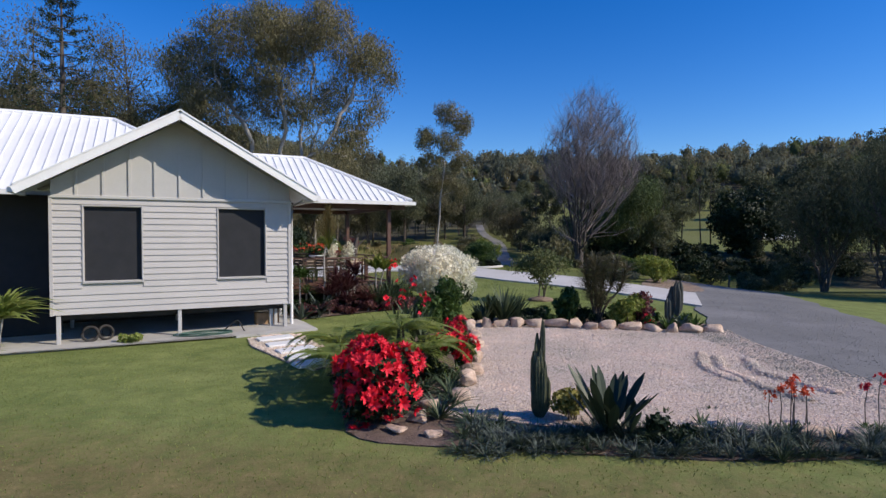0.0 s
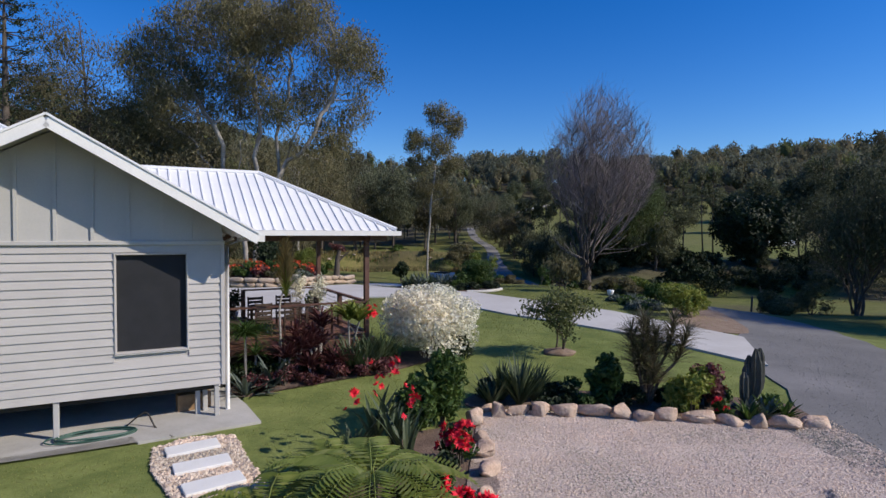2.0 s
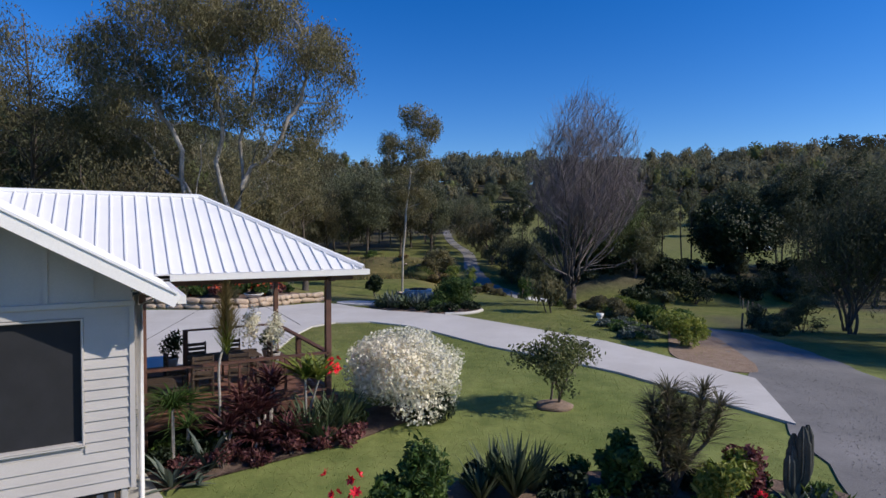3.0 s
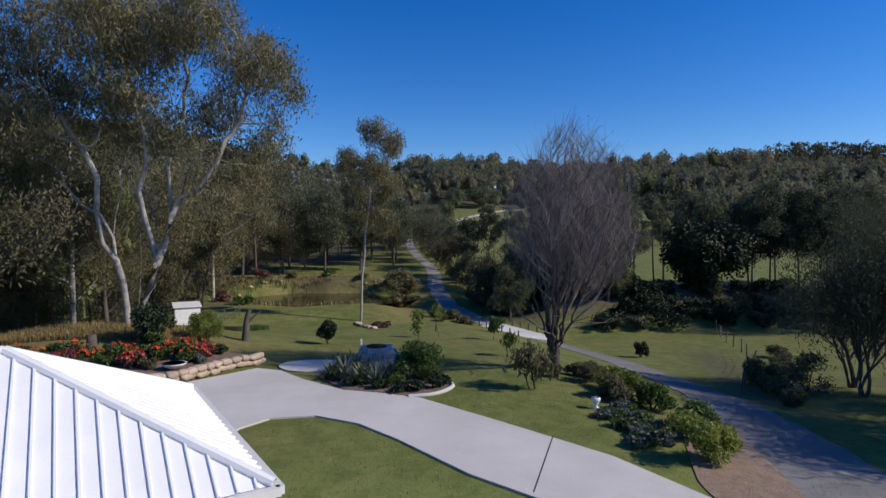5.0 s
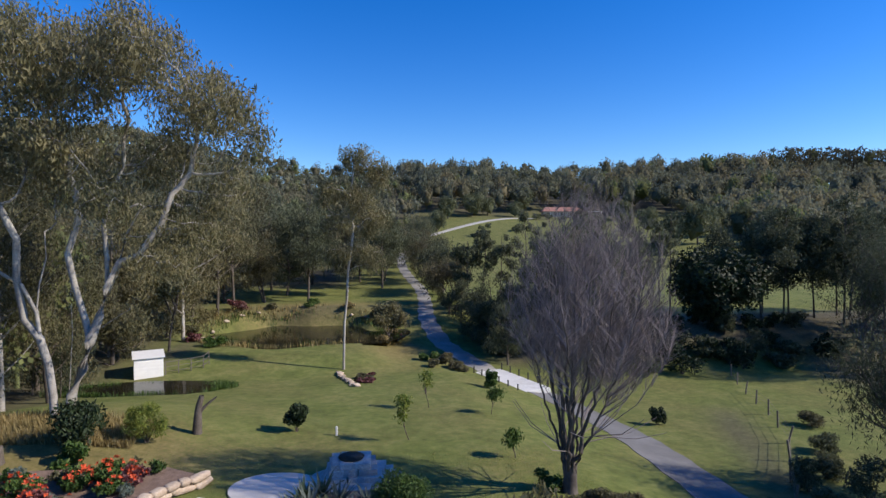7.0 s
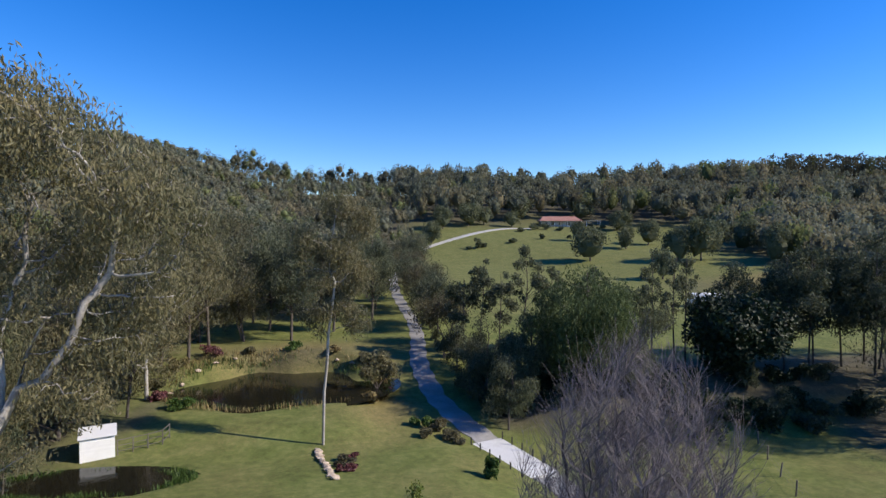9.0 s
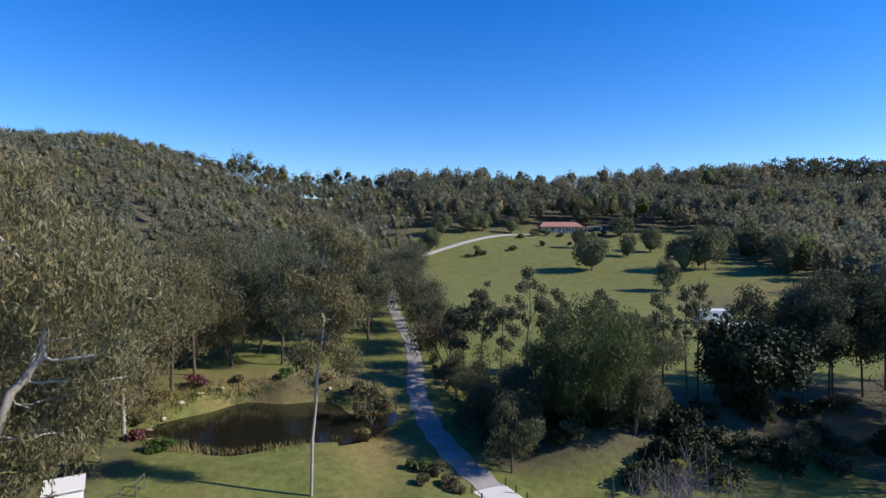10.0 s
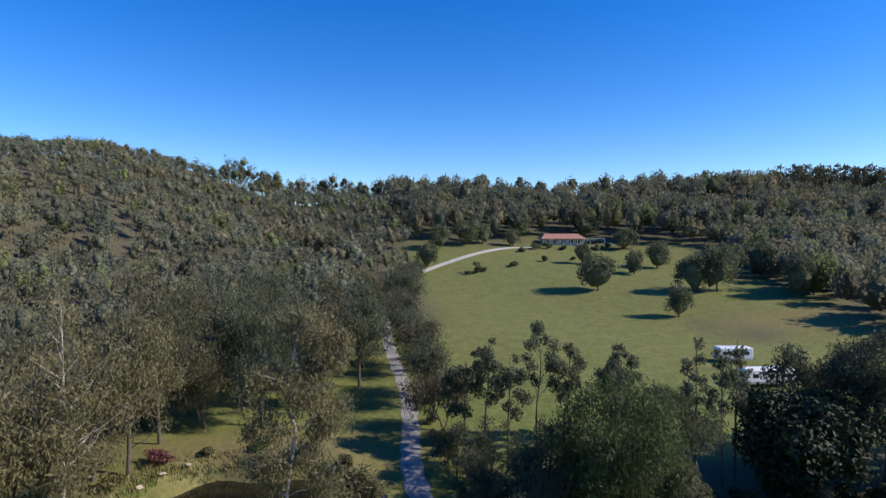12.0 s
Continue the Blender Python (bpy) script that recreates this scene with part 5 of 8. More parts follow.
kinds_dome = [dome_kind(70 + k, 2200, 0.075) for k in range(4)]
for k, (x, y, h, w) in enumerate([(75, 194, 11.4, 13.9), (82, 163, 8.8, 7.3), (106, 183, 15.0, 12.9), (99, 184, 11.4, 10.3), (122, 171, 12.4, 10.4), (129, 174, 11, 9), (137, 180, 12, 12.5), (151, 184, 10.3, 9.7), (111, 224, 10.4, 11.1), (143, 168, 9.2, 9.7), (50, 268, 11.7, 12.9), (97, 214, 9, 8), (86, 232, 8, 7), (70, 268, 8, 9), (58, 272, 9, 10), (118, 262, 10, 12), (80, 292, 13, 15), (112, 292, 13, 15), (125, 205, 13, 13), (30, 238, 9, 10), (38, 262, 10, 12), (137, 205, 13, 14)]):
    s, r = kinds_dome[k % 4], np.random.default_rng(200 + k)
    t = thing("paddock_tree", "rounded dense grey-green tree with a short trunk standing in the paddock", "tree", pose(x, y, up(x, y), 0, 0, k * 77), "paddock trees")
    v = np.concatenate(s.v) * np.array([w * 0.54, w * 0.54, h * 0.78]) + np.array([0, 0, h * 0.02])
    part("crown", mesh_of("crown", v, [np.concatenate(f) for f in s.f.values()], F_PADDOCK), parent=t)
    part("trunk", tube(Soup(), [(0, 0, -0.3), (0.05, 0, h * 0.3), (0, 0.1, h * 0.6)], [0.3, 0.22, 0.1], 7).mesh("trunk", M_BARK, True), parent=t)


def araucaria(x, y, tall):
    r = np.random.default_rng(21)
    t = thing("hoop_pine", "tall dark conifer with tiers of level branches", "tree", pose(x, y, up(x, y)))
    s = tube(Soup(), [(0, 0, -0.2), (0, 0, tall * 0.5), (0, 0, tall)], [0.4, 0.25, 0.04], 8)
    cs = []
    for z in np.arange(tall * 0.25, tall, 1.0):
        k = 1 - (z / tall)
        for a in np.arange(0, 6.28, 6.28 / 6) + r.random() * 6:
            ln = 0.5 + 5.2 * k ** 0.75 * (0.8 + 0.4 * r.random())
            e = np.array([math.cos(a) * ln, math.sin(a) * ln, z + 0.12 * ln])
            m = np.array([math.cos(a) * ln * 0.5, math.sin(a) * ln * 0.5, z - 0.05])
            tube(s, [(0, 0, z), m, e], [0.05, 0.035, 0.015], 4)
            cs += [m, e, (m + e) / 2]
    part("trunk", s.mesh("trunk", M_BARK, True), parent=t)
    v, f = leaves(r, np.array(cs), np.full((len(cs), 3), 0.32), 11000, 0.19, 0.4, 0.0, 0.3)
    part("crown", mesh_of("crown", v, f, F_DARK), parent=t)


araucaria(-29.5, 44.0, 21.5)


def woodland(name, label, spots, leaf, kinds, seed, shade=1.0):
    """spots: rows of x, y, crown width, crown height, stem height."""
    r = np.random.default_rng(seed)
    v_all, f_all, n, tints = [], {}, 0, []
    for x, y, w, hgt, stem in spots:
        s = kinds[int(r.integers(len(kinds)))]
        a = r.random() * 6.28
        v = np.concatenate(s.v)
        ca, sa = math.cos(a), math.sin(a)
        q = np.stack([(v[:, 0] * ca - v[:, 1] * sa) * w, (v[:, 0] * sa + v[:, 1] * ca) * w, v[:, 2] * hgt + stem], 1)
        q += np.array([x, y, up(x, y)])
        v_all.append(q)
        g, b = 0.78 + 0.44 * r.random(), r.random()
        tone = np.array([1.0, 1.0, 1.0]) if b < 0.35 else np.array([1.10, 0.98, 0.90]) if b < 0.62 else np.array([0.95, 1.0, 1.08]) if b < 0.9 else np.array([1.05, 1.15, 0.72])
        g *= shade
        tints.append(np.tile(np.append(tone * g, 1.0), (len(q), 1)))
        for k, fs in s.f.items():
            f_all.setdefault(k, []).extend(g + n for g in fs)
        n += len(q)
    me = mesh_of(name, np.concatenate(v_all), [np.concatenate(f) for f in f_all.values()], leaf, True)
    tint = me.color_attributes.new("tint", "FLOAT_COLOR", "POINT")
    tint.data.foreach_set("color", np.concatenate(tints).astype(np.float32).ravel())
    return thing(name, label, "woodland", kind="stuff", data=me)


kinds_near = [crown_kind(30 + k, 380, 0.105, 1.0, 2, 0.45) for k in range(5)]
kinds_far = [crown_kind(40 + k, 230, 0.115, 1.0, 2, 0.45) for k in range(5)]
kinds_round = [dome_kind(80 + k, 210, 0.15, 1) for k in range(5)]
kinds_sky = [crown_kind(55 + k, 260, 0.11, 1.1, 2, 0.45) for k in range(5)]


def clear_of(x, y):
    """Where the track, drives and named trees leave no room for a woodland tree."""
    if 2 < x < 19 and 60 < y < 175:
        return True
    if ((x + 7) / 13) ** 2 + ((y - 90) / 10.5) ** 2 < 1:
        return True
    if -26 < x < -10 and 60 < y < 80:
        return True
    if 16 + 0 < x and 100 < y < 268 and x < 126 + 0.25 * (y - 190) and y < 268 - 0.1 * (x - 90):
        return x > 30 - 0.0 * y or y < 205
    if abs(x - 96) < 16 and 255 < y < 292:
        return True
    if x > 262 and 318 < y < 372:
        return True
    return False


def spread(x0, x1, y0, y1, gap, seed, keep=0.5):
    r = np.random.default_rng(seed)
    out = []
    for x in np.arange(x0, x1, gap):
        for y in np.arange(y0, y1, gap):
            px, py = x + (r.random() - 0.5) * gap * 0.9, y + (r.random() - 0.5) * gap * 0.9
            if wooded(px, py) > keep and not clear_of(px, py):
                out.append((px, py, r.random(), r.random()))
    return out


spots = [(x, y, 2.6 + 2.0 * a, 4.0 + 3.0 * b, 2.5 + 4.0 * b) for x, y, a, b in spread(-95, 0, 50, 165, 5.6, 1)]
woodland("woodland", "mixed olive-green gum woodland below the hill", spots, F_HILL, kinds_near, 2)
spots = [(x, y, 3.2 + 2.6 * a, 4.6 + 3.0 * b, 2 + 4 * b * a) for x, y, a, b in spread(-215, 30, 165, 400, 7.4, 3)]
spots += [(x, y, 3.4 + 2.6 * a, 4.6 + 3.0 * b, 2 + 4 * b * a) for x, y, a, b in spread(-190, -95, 60, 165, 7.8, 13)]
woodland("woodland", "dense grey-green gum forest over the hillside", spots, F_HILL, kinds_far, 4)
spots = [(x, y, 4.4 + 3.2 * a, 7.5 + 5 * b, 2 + 4 * a + (4 * b if y > 330 else 0)) for x, y, a, b in spread(30, 330, 268, 400, 9.0, 5)]
woodland("woodland", "tall forest on the slope behind the field", spots, F_HILL, kinds_round, 6, 0.85)
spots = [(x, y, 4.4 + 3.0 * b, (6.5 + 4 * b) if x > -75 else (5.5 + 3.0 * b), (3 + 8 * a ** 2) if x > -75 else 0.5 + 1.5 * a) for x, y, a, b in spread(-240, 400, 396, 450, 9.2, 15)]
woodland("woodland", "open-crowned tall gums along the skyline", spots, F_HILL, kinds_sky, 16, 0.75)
spots = [(x, y, 5.0 + 2.8 * a, 7.0 + 3.5 * b, 0.5 + 1.5 * a) for x, y, a, b in spread(90, 330, 120, 268, 9.4, 7)]
woodland("woodland", "rounded grey-green trees on the far slope", spots, F_HILL, kinds_round, 8)
spots = [(x, y, 3.0 + 1.5 * a, 6 + 3 * b, 3 + 3.0 * a) for x, y, a, b in spread(62, 120, 70, 82, 6.5, 17)]
woodland("woodland", "dark creekside thicket of casuarinas", spots, F_HILL, kinds_near, 18)


def pine_kind(seed):
    """A plantation pine: a straight bare stem under a narrow ragged head."""
    r = np.random.default_rng(seed)
    z = 0.50 + 0.46 * r.random(14)
    c = np.stack([0.07 * r.normal(size=14), 0.07 * r.normal(size=14), z], 1)
    rad = np.stack([0.13 - 0.09 * (z - 0.5), 0.13 - 0.09 * (z - 0.5), np.full(14, 0.07)], 1)
    v, f = leaves(r, c, rad, 170, 0.055, 0.7, 0.3, 0.6, 0.5)
    return tube(Soup().add(v, f), [(0, 0, -0.05), (0.005, 0, 0.5), (0, 0, 0.97)], [0.012, 0.010, 0.004], 5)


pr = np.random.default_rng(61)
spots = [(x + 1.2 * pr.normal(), y + 1.2 * pr.normal(), 20 + 4 * pr.random(), 23 + 4 * pr.random(), 0.0) for x in np.arange(266, 380, 5.0) for y in (338, 344, 350, 356)]
woodland("woodland", "dark planted pines with bare straight stems on the ridge", spots, F_HILL, [pine_kind(62 + k) for k in range(4)], 19, 0.42)
# ---- garden plants ----
def strap_mesh(name, r, n, ln, wid, spread_, material, droop=0.5, seg=4, z0=0.0, fold=0.25, upright=0.0, paddle=False):
    """A rosette of arching, folded strap leaves."""
    s = Soup()
    for k in range(n):
        a = r.random() * 6.283
        L = ln * (0.65 + 0.5 * r.random())
        lean = spread_ * (0.25 + 0.85 * r.random()) - upright
        t = np.linspace(0, 1, seg + 1)
        out = L * (np.sin(lean) * t + droop * 0.35 * t ** 2)
        zz = L * (np.cos(lean) * t - droop * 0.55 * t ** 2.4) + z0
        w = wid * (0.55 + 0.45 * np.sin(np.pi * np.clip(t * 0.9 + 0.12, 0, 1))) * (1 - t ** 4 * 0.97)
        if paddle:
            w = wid * (0.10 + 0.98 * np.sin(np.pi * np.clip((t - 0.32) / 0.68, 0, 1) ** 1.15) ** 0.75)
        ca, sa = math.cos(a), math.sin(a)
        c = np.stack([out * ca, out * sa, zz], 1)
        side = np.array([-sa, ca, 0])
        v = np.stack([c + side * w[:, None] / 2, c - np.array([ca, sa, 0]) * (w * fold)[:, None] * 0 - np.array([0, 0, 1]) * (w * fold)[:, None], c - side * w[:, None] / 2], 1).reshape(-1, 3)
        f = []
        for i in range(seg):
            f += [(3 * i, 3 * i + 1, 3 * i + 4, 3 * i + 3), (3 * i + 1, 3 * i + 2, 3 * i + 5, 3 * i + 4)]
        s.add(v, np.array(f))
    return s.mesh(name, material)


def strap_plant(name, label, x, y, n, ln, wid, spread_, material, seed, droop=0.5, stems=0, stem_h=0.0, category="plant", group="", seg=4, upright=0.0, z=None, paddle=False):
    """Flax, cordyline or agave: one rosette on the ground, or heads on bare stems."""
    r = np.random.default_rng(seed)
    t = thing(name, label, category, pose(x, y, (up(x, y) if z is None else z) + 0.03, 0, 0, seed * 37), group)
    if not stems:
        part("leaves", strap_mesh("leaves", r, n, ln, wid, spread_, material, droop, seg, -0.05, upright=upright, paddle=paddle), parent=t)
    for k in range(stems):
        a, h = r.random() * 6.28, stem_h * (0.7 + 0.45 * r.random()) if k else stem_h
        lean = 0.0 if stems == 1 else 0.16 + 0.12 * r.random()
        e = np.array([math.cos(a) * h * lean, math.sin(a) * h * lean, h])
        part("stem", tube(Soup(), [(0, 0, -0.1), e * [0.35, 0.35, 0.5], e], [0.04, 0.03, 0.025], 6).mesh("stem", M_GUM, True), parent=t)
        me = strap_mesh("leaves", r, n, ln, wid, spread_, material, droop, seg, 0, upright=upright)
        me.transform(Matrix.Translation(e))
        part("leaves", me, parent=t)
    return t


def shrub(name, label, x, y, rad, h, leaf, n, size, seed, aspect=0.5, stems=5, lift=0.15, out=0.4, category="shrub", group="", z=None, shell=0.45, bark=None, lumps=9, dome=False):
    """Woody shrub: several stems and a crown of many leaves in uneven clumps."""
    r = np.random.default_rng(seed)
    t = thing(name, label, category, pose(x, y, up(x, y) if z is None else z), group)
    s, c, rr = Soup(), [], []
    for k in range(lumps):
        a, q = r.random() * 6.28, rad * 0.62 * math.sqrt(r.random())
        zz = h * (lift + (0.92 - lift) * (0.25 + 0.6 * r.random())) - 0.12 * q
        if dome:
            q *= 1.2
            zz = h * (0.14 + 0.68 * max(0.0, 1 - (q / rad) ** 3 * 1.3) ** 0.5 * r.random() ** 0.5)
        c.append((q * math.cos(a), q * math.sin(a), zz))
        rr.append((rad * (0.30 + 0.2 * r.random()),) * 2 + (h * (0.17 + 0.1 * r.random()),))
        if k < stems:
            tube(s, [(0.05 * math.cos(a), 0.05 * math.sin(a), -0.08), (q * 0.4 * math.cos(a), q * 0.4 * math.sin(a), zz * 0.5), c[-1]], [0.022 + 0.012 * rad, 0.015 + 0.006 * rad, 0.006], 5)
    part("stemwork", s.mesh("stemwork", bark or M_BARK, True), parent=t)
    v, f = leaves(r, np.array(c), np.array(rr), n, size, aspect, 0.1, out, shell)
    part("foliage", mesh_of("foliage", v, f, leaf), parent=t)
    return t, c, rr


def bloom_mesh(r, size, petals, material):
    """One flower head: a star of pointed bracts."""
    s = Soup()
    for k in range(petals):
        a = k * 6.283 / petals * 2.4 + r.random() * 0.4
        tilt = 0.25 + 0.6 * (k / petals)
        L = size * (0.45 + 0.15 * r.random())
        d = np.array([math.cos(a) * math.cos(tilt), math.sin(a) * math.cos(tilt), math.sin(tilt)])
        e = np.array([-math.sin(a), math.cos(a), 0])
        s.add([(0, 0, 0), d * L * 0.5 + e * L * 0.2 + [0, 0, 0.02 * size], d * L, d * L * 0.5 - e * L * 0.2 + [0, 0, 0.02 * size]], np.array([(0, 1, 2, 3)]))
    return s.mesh("flower", material)


flower_r = np.random.default_rng(77)
RED_HEADS = [bloom_mesh(flower_r, 0.20, 15, F_RED) for k in range(4)]
CORAL_HEADS = [bloom_mesh(flower_r, 0.22, 9, F_CORAL) for k in range(4)]


def add_flowers(t, centres, radii, heads, n, seed, scale=1.0, up_only=0.1, label=""):
    """Flower heads set on the outside of a shrub's clumps, facing outward."""
    r = np.random.default_rng(seed)
    for k in range(n):
        i = int(r.integers(len(centres)))
        w = r.normal(size=3)
        w /= np.linalg.norm(w)
        w[2] = abs(w[2]) * 0.9 + up_only if r.random() < 0.75 else w[2]
        p = np.array(centres[i]) + w * np.array(radii[i]) * 1.05
        ob = new("flower", heads[int(r.integers(len(heads)))])
        ob.parent = t
        q = Vector(w).to_track_quat("Z", "Y").to_matrix().to_4x4()
        ob.matrix_basis = Matrix.Translation(p) @ q @ Matrix.Scale(scale * (0.75 + 0.5 * r.random()), 4)


def fern(label, x, y, n, ln, material, seed, trunk=0.35):
    """A tree fern: a short trunk and arching, pinnate fronds."""
    r = np.random.default_rng(seed)
    t = thing("tree_fern", label, "fern", pose(x, y, up(x, y), 0, 0, seed * 31))
    part("trunk", tube(Soup(), [(0, 0, -0.1), (0.02, 0, trunk * 0.6), (0, 0, trunk)], [0.10, 0.09, 0.07], 7).mesh("trunk", M_BARK, True), parent=t)
    for k in range(n):
        s = Soup()
        a = k * 6.283 / n + r.random() * 0.5
        L = ln * (0.75 + 0.4 * r.random())
        rise = 0.25 + 0.75 * r.random() ** 1.3
        tt = np.linspace(0, 1, 25)
        p = np.stack([L * tt * (1 - 0.08 * tt), 0 * tt, trunk + L * (rise * tt - (rise + 0.16) * tt ** 2.0)], 1)
        tube(s, p[::6], np.linspace(0.012, 0.003, 5), 4)
        for q, u in zip(p[2:], tt[2:]):
            w = L * 0.20 * math.sin(math.pi * min(1, u * 0.80 + 0.2)) + 0.015
            for sg in (-1, 1):
                tip = q + np.array([0.35 * w, sg * w, -0.12 * w])
                mid = (q + tip) / 2
                d = np.array([0.022 * L, 0, 0.004])
                s.add([q, mid - d, tip, mid + d], np.array([(0, 1, 2, 3)]))
        me = s.mesh("frond", material)
        me.transform(Matrix.Rotation(a, 4, "Z"))
        part("frond", me, parent=t)


def rock(label, x, y, sx, sy, sz, seed, material=None, turn=0.0, sink=0.15, group="", name="rock", z=None, tilt=0.0):
    r = np.random.default_rng(seed)
    v, f = lump(r, (1, 1, 1), 0.22, 3, 1.0)
    v = np.sign(v) * np.abs(v) ** 0.58
    for _ in range(15):                           # broken faces
        n = r.normal(size=3)
        n /= np.linalg.norm(n)
        v = v - n * np.maximum(0, v @ n - (0.46 + 0.26 * r.random()))[:, None]
    v /= np.abs(v).max(axis=0)
    v = v * np.array([sx, sy, sz]) / 2
    v += np.array([noise.noise_vector(Vector(q * 6 + seed)) for q in v]) * 0.06 * min(sx, sy, sz)
    me = mesh_of(name, v, f, material or M_ROCK, True)
    return thing(name, label, "rock", pose(x, y, (up(x, y) if z is None else z) + sz * (0.5 - sink), tilt, tilt * 0.6, turn), group, data=me)


# edging stones along the far side of the gravel
r0 = np.random.default_rng(3)
edge = smooth_line([(1.05, 15.75), (2.2, 15.62), (3.6, 15.5), (5.2, 15.15), (6.6, 14.85), (7.2, 14.9)], 20)
q, k = 0.0, 0
seglen = np.concatenate([[0], np.cumsum(np.linalg.norm(np.diff(edge, axis=0), axis=1))])
while q < seglen[-1]:
    w = 0.30 + 0.34 * r0.random()
    x, y = np.interp(q + w / 2, seglen, edge[:, 0]), np.interp(q + w / 2, seglen, edge[:, 1])
    rock("rounded pink sandstone edging stone beside the gravel", x, y + 0.03 * r0.normal(), w * 1.10, 0.28 + 0.12 * r0.random(), 0.27 + 0.13 * r0.random(), 300 + k, turn=-6 + 10 * r0.normal(), group="edging stones", name="edging_stone", tilt=4 * r0.normal())
    q += w
    k += 1
# taller peach boulders down the left side of the gravel
for k, (x, y, w, d, h) in enumerate([(0.72, 15.1, 0.55, 0.6, 0.55), (0.78, 14.35, 0.5, 0.65, 0.42), (0.78, 13.65, 0.5, 0.6, 0.5), (0.72, 12.95, 0.45, 0.7, 0.38), (0.66, 12.2, 0.5, 0.7, 0.42), (0.62, 11.4, 0.5, 0.75, 0.55), (0.55, 10.55, 0.55, 0.75, 0.5), (0.45, 9.7, 0.6, 0.7, 0.5), (0.3, 8.95, 0.65, 0.6, 0.42), (-0.15, 8.45, 0.6, 0.5, 0.4), (-0.35, 7.9, 0.55, 0.45, 0.3), (0.75, 8.25, 0.45, 0.3, 0.2), (1.0, 15.9, 0.5, 0.35, 0.3)]):
    rock("peach and cream sandstone boulder in the garden edge", x, y, w * 0.66, d * 0.72, h * (0.72 if y > 9.5 else 0.55), 340 + k, turn=k * 47, group="garden boulders", name="boulder")
for k, (x, y, w) in enumerate([(4.85, 7.25, 0.55), (5.25, 7.1, 0.4), (3.1, 7.2, 0.22), (1.9, 7.7, 0.25), (2.5, 7.45, 0.2), (3.7, 7.25, 0.2), (1.15, 7.9, 0.22), (5.7, 7.35, 0.3), (-0.6, 7.45, 0.4), (-0.1, 7.3, 0.3)]):
    rock("pale flat garden stone half sunk in the bed", x, y, w, w * 0.6, w * 0.38, 370 + k, turn=k * 61, group="bed stones", name="garden_stone")

# poinsettia by the lawn
t, c, rr = shrub("poinsettia_bush", "dense poinsettia bush covered with bright red bracts", -0.88, 8.05, 0.68, 1.16, F_DARK, 3200, 0.12, 401, lift=0.06, lumps=18)
add_flowers(t, c, rr, RED_HEADS, 430, 402, 0.95)
for k, (x, y, rad, h, n) in enumerate([(0.32, 10.9, 0.42, 0.74, 70), (0.35, 13.4, 0.36, 0.62, 40), (-0.05, 12.2, 0.3, 0.5, 10)]):
    t, c, rr = shrub("red_flower_bush", "low bush with bright red flower heads spilling over stones", x, y, rad, h, F_GREEN, 900, 0.09, 405 + k)
    add_flowers(t, c, rr, RED_HEADS, n, 410 + k, 0.9)
fern("spreading green tree fern with arching fronds", -0.85, 11.3, 24, 1.35, F_FERN, 421, 0.75)
fern("yellow-green tree fern with arching fronds", -1.95, 10.6, 15, 1.15, F_LIME, 422, 0.6)
fern("deep green fern beside the red flowers", -0.35, 10.4, 20, 1.1, F_FERN, 423, 0.5)
fern("small green fern by the boulders", -1.15, 9.7, 16, 1.0, F_FERN, 424, 0.45)
fern("dense green fern hanging over the lawn edge", -1.75, 9.45, 24, 1.05, F_FERN, 427, 0.55)
fern("green fern under the cannas", -1.5, 12.3, 18, 1.1, F_FERN, 426, 0.45)
# tall dark shrub with cannas before it
shrub("tall_shrub", "tall dark narrow shrub with dense small leaves", 0.08, 15.3, 0.6, 1.55, F_GREEN, 2600, 0.15, 430, aspect=0.35, lift=0.0, lumps=16)
shrub("tall_shrub", "tall dark narrow shrub with dense small leaves", -0.45, 14.8, 0.5, 1.2, F_GREEN, 2600, 0.12, 431, lift=0.05, lumps=12)
for k, (x, y, h) in enumerate([(-0.75, 13.9, 1.5), (-1.1, 14.2, 1.35), (-0.5, 13.3, 1.2), (-1.4, 13.6, 1.0)]):
    t = strap_plant("canna_clump", "upright canna clump with red flower spikes", x, y, 16, h * 0.95, 0.10, 0.45, F_STRAP, 435 + k, 0.35)
    add_flowers(t, [(0, 0, h), (0.1, 0.05, h * 0.85), (-0.08, 0.1, h * 0.7)], [(0.06, 0.06, 0.10)] * 3, RED_HEADS, 7, 440 + k, 0.75)

# mixed border in front of the verandah
shrub("white_blossom_bush", "large rounded bush smothered in white blossom", -0.05, 20.5, 1.5, 2.15, F_BLOOM, 30000, 0.07, 453, aspect=0.75, lift=0.0, out=0.6, lumps=44, shell=0.3, dome=True)
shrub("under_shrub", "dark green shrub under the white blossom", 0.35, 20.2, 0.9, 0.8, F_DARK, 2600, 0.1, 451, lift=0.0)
def house_xy(u, v):
    p = house_m @ Vector((u, v, 0))
    return p.x, p.y


for k, (u, v, h, n, st) in enumerate([(7.5, 2.3, 0.95, 36, 3), (8.1, 2.35, 1.1, 34, 3), (7.7, 1.75, 0.25, 40, 2), (8.3, 1.75, 0.3, 40, 2), (7.9, 2.1, 0.65, 36, 3), (7.2, 2.1, 0.5, 32, 2)]):
    strap_plant("red_cordyline", "maroon-leaved cordyline in the verandah border", *house_xy(u, v), n, 0.75, 0.055, 0.95, F_MAROON, 460 + k, 0.55, st, h, group="red cordylines")
strap_plant("lime_cordyline", "yellow-green striped cordyline in the border", *house_xy(8.85, 2.25), 46, 0.8, 0.08, 0.95, F_LIME, 470, 0.5, 2, 1.3)
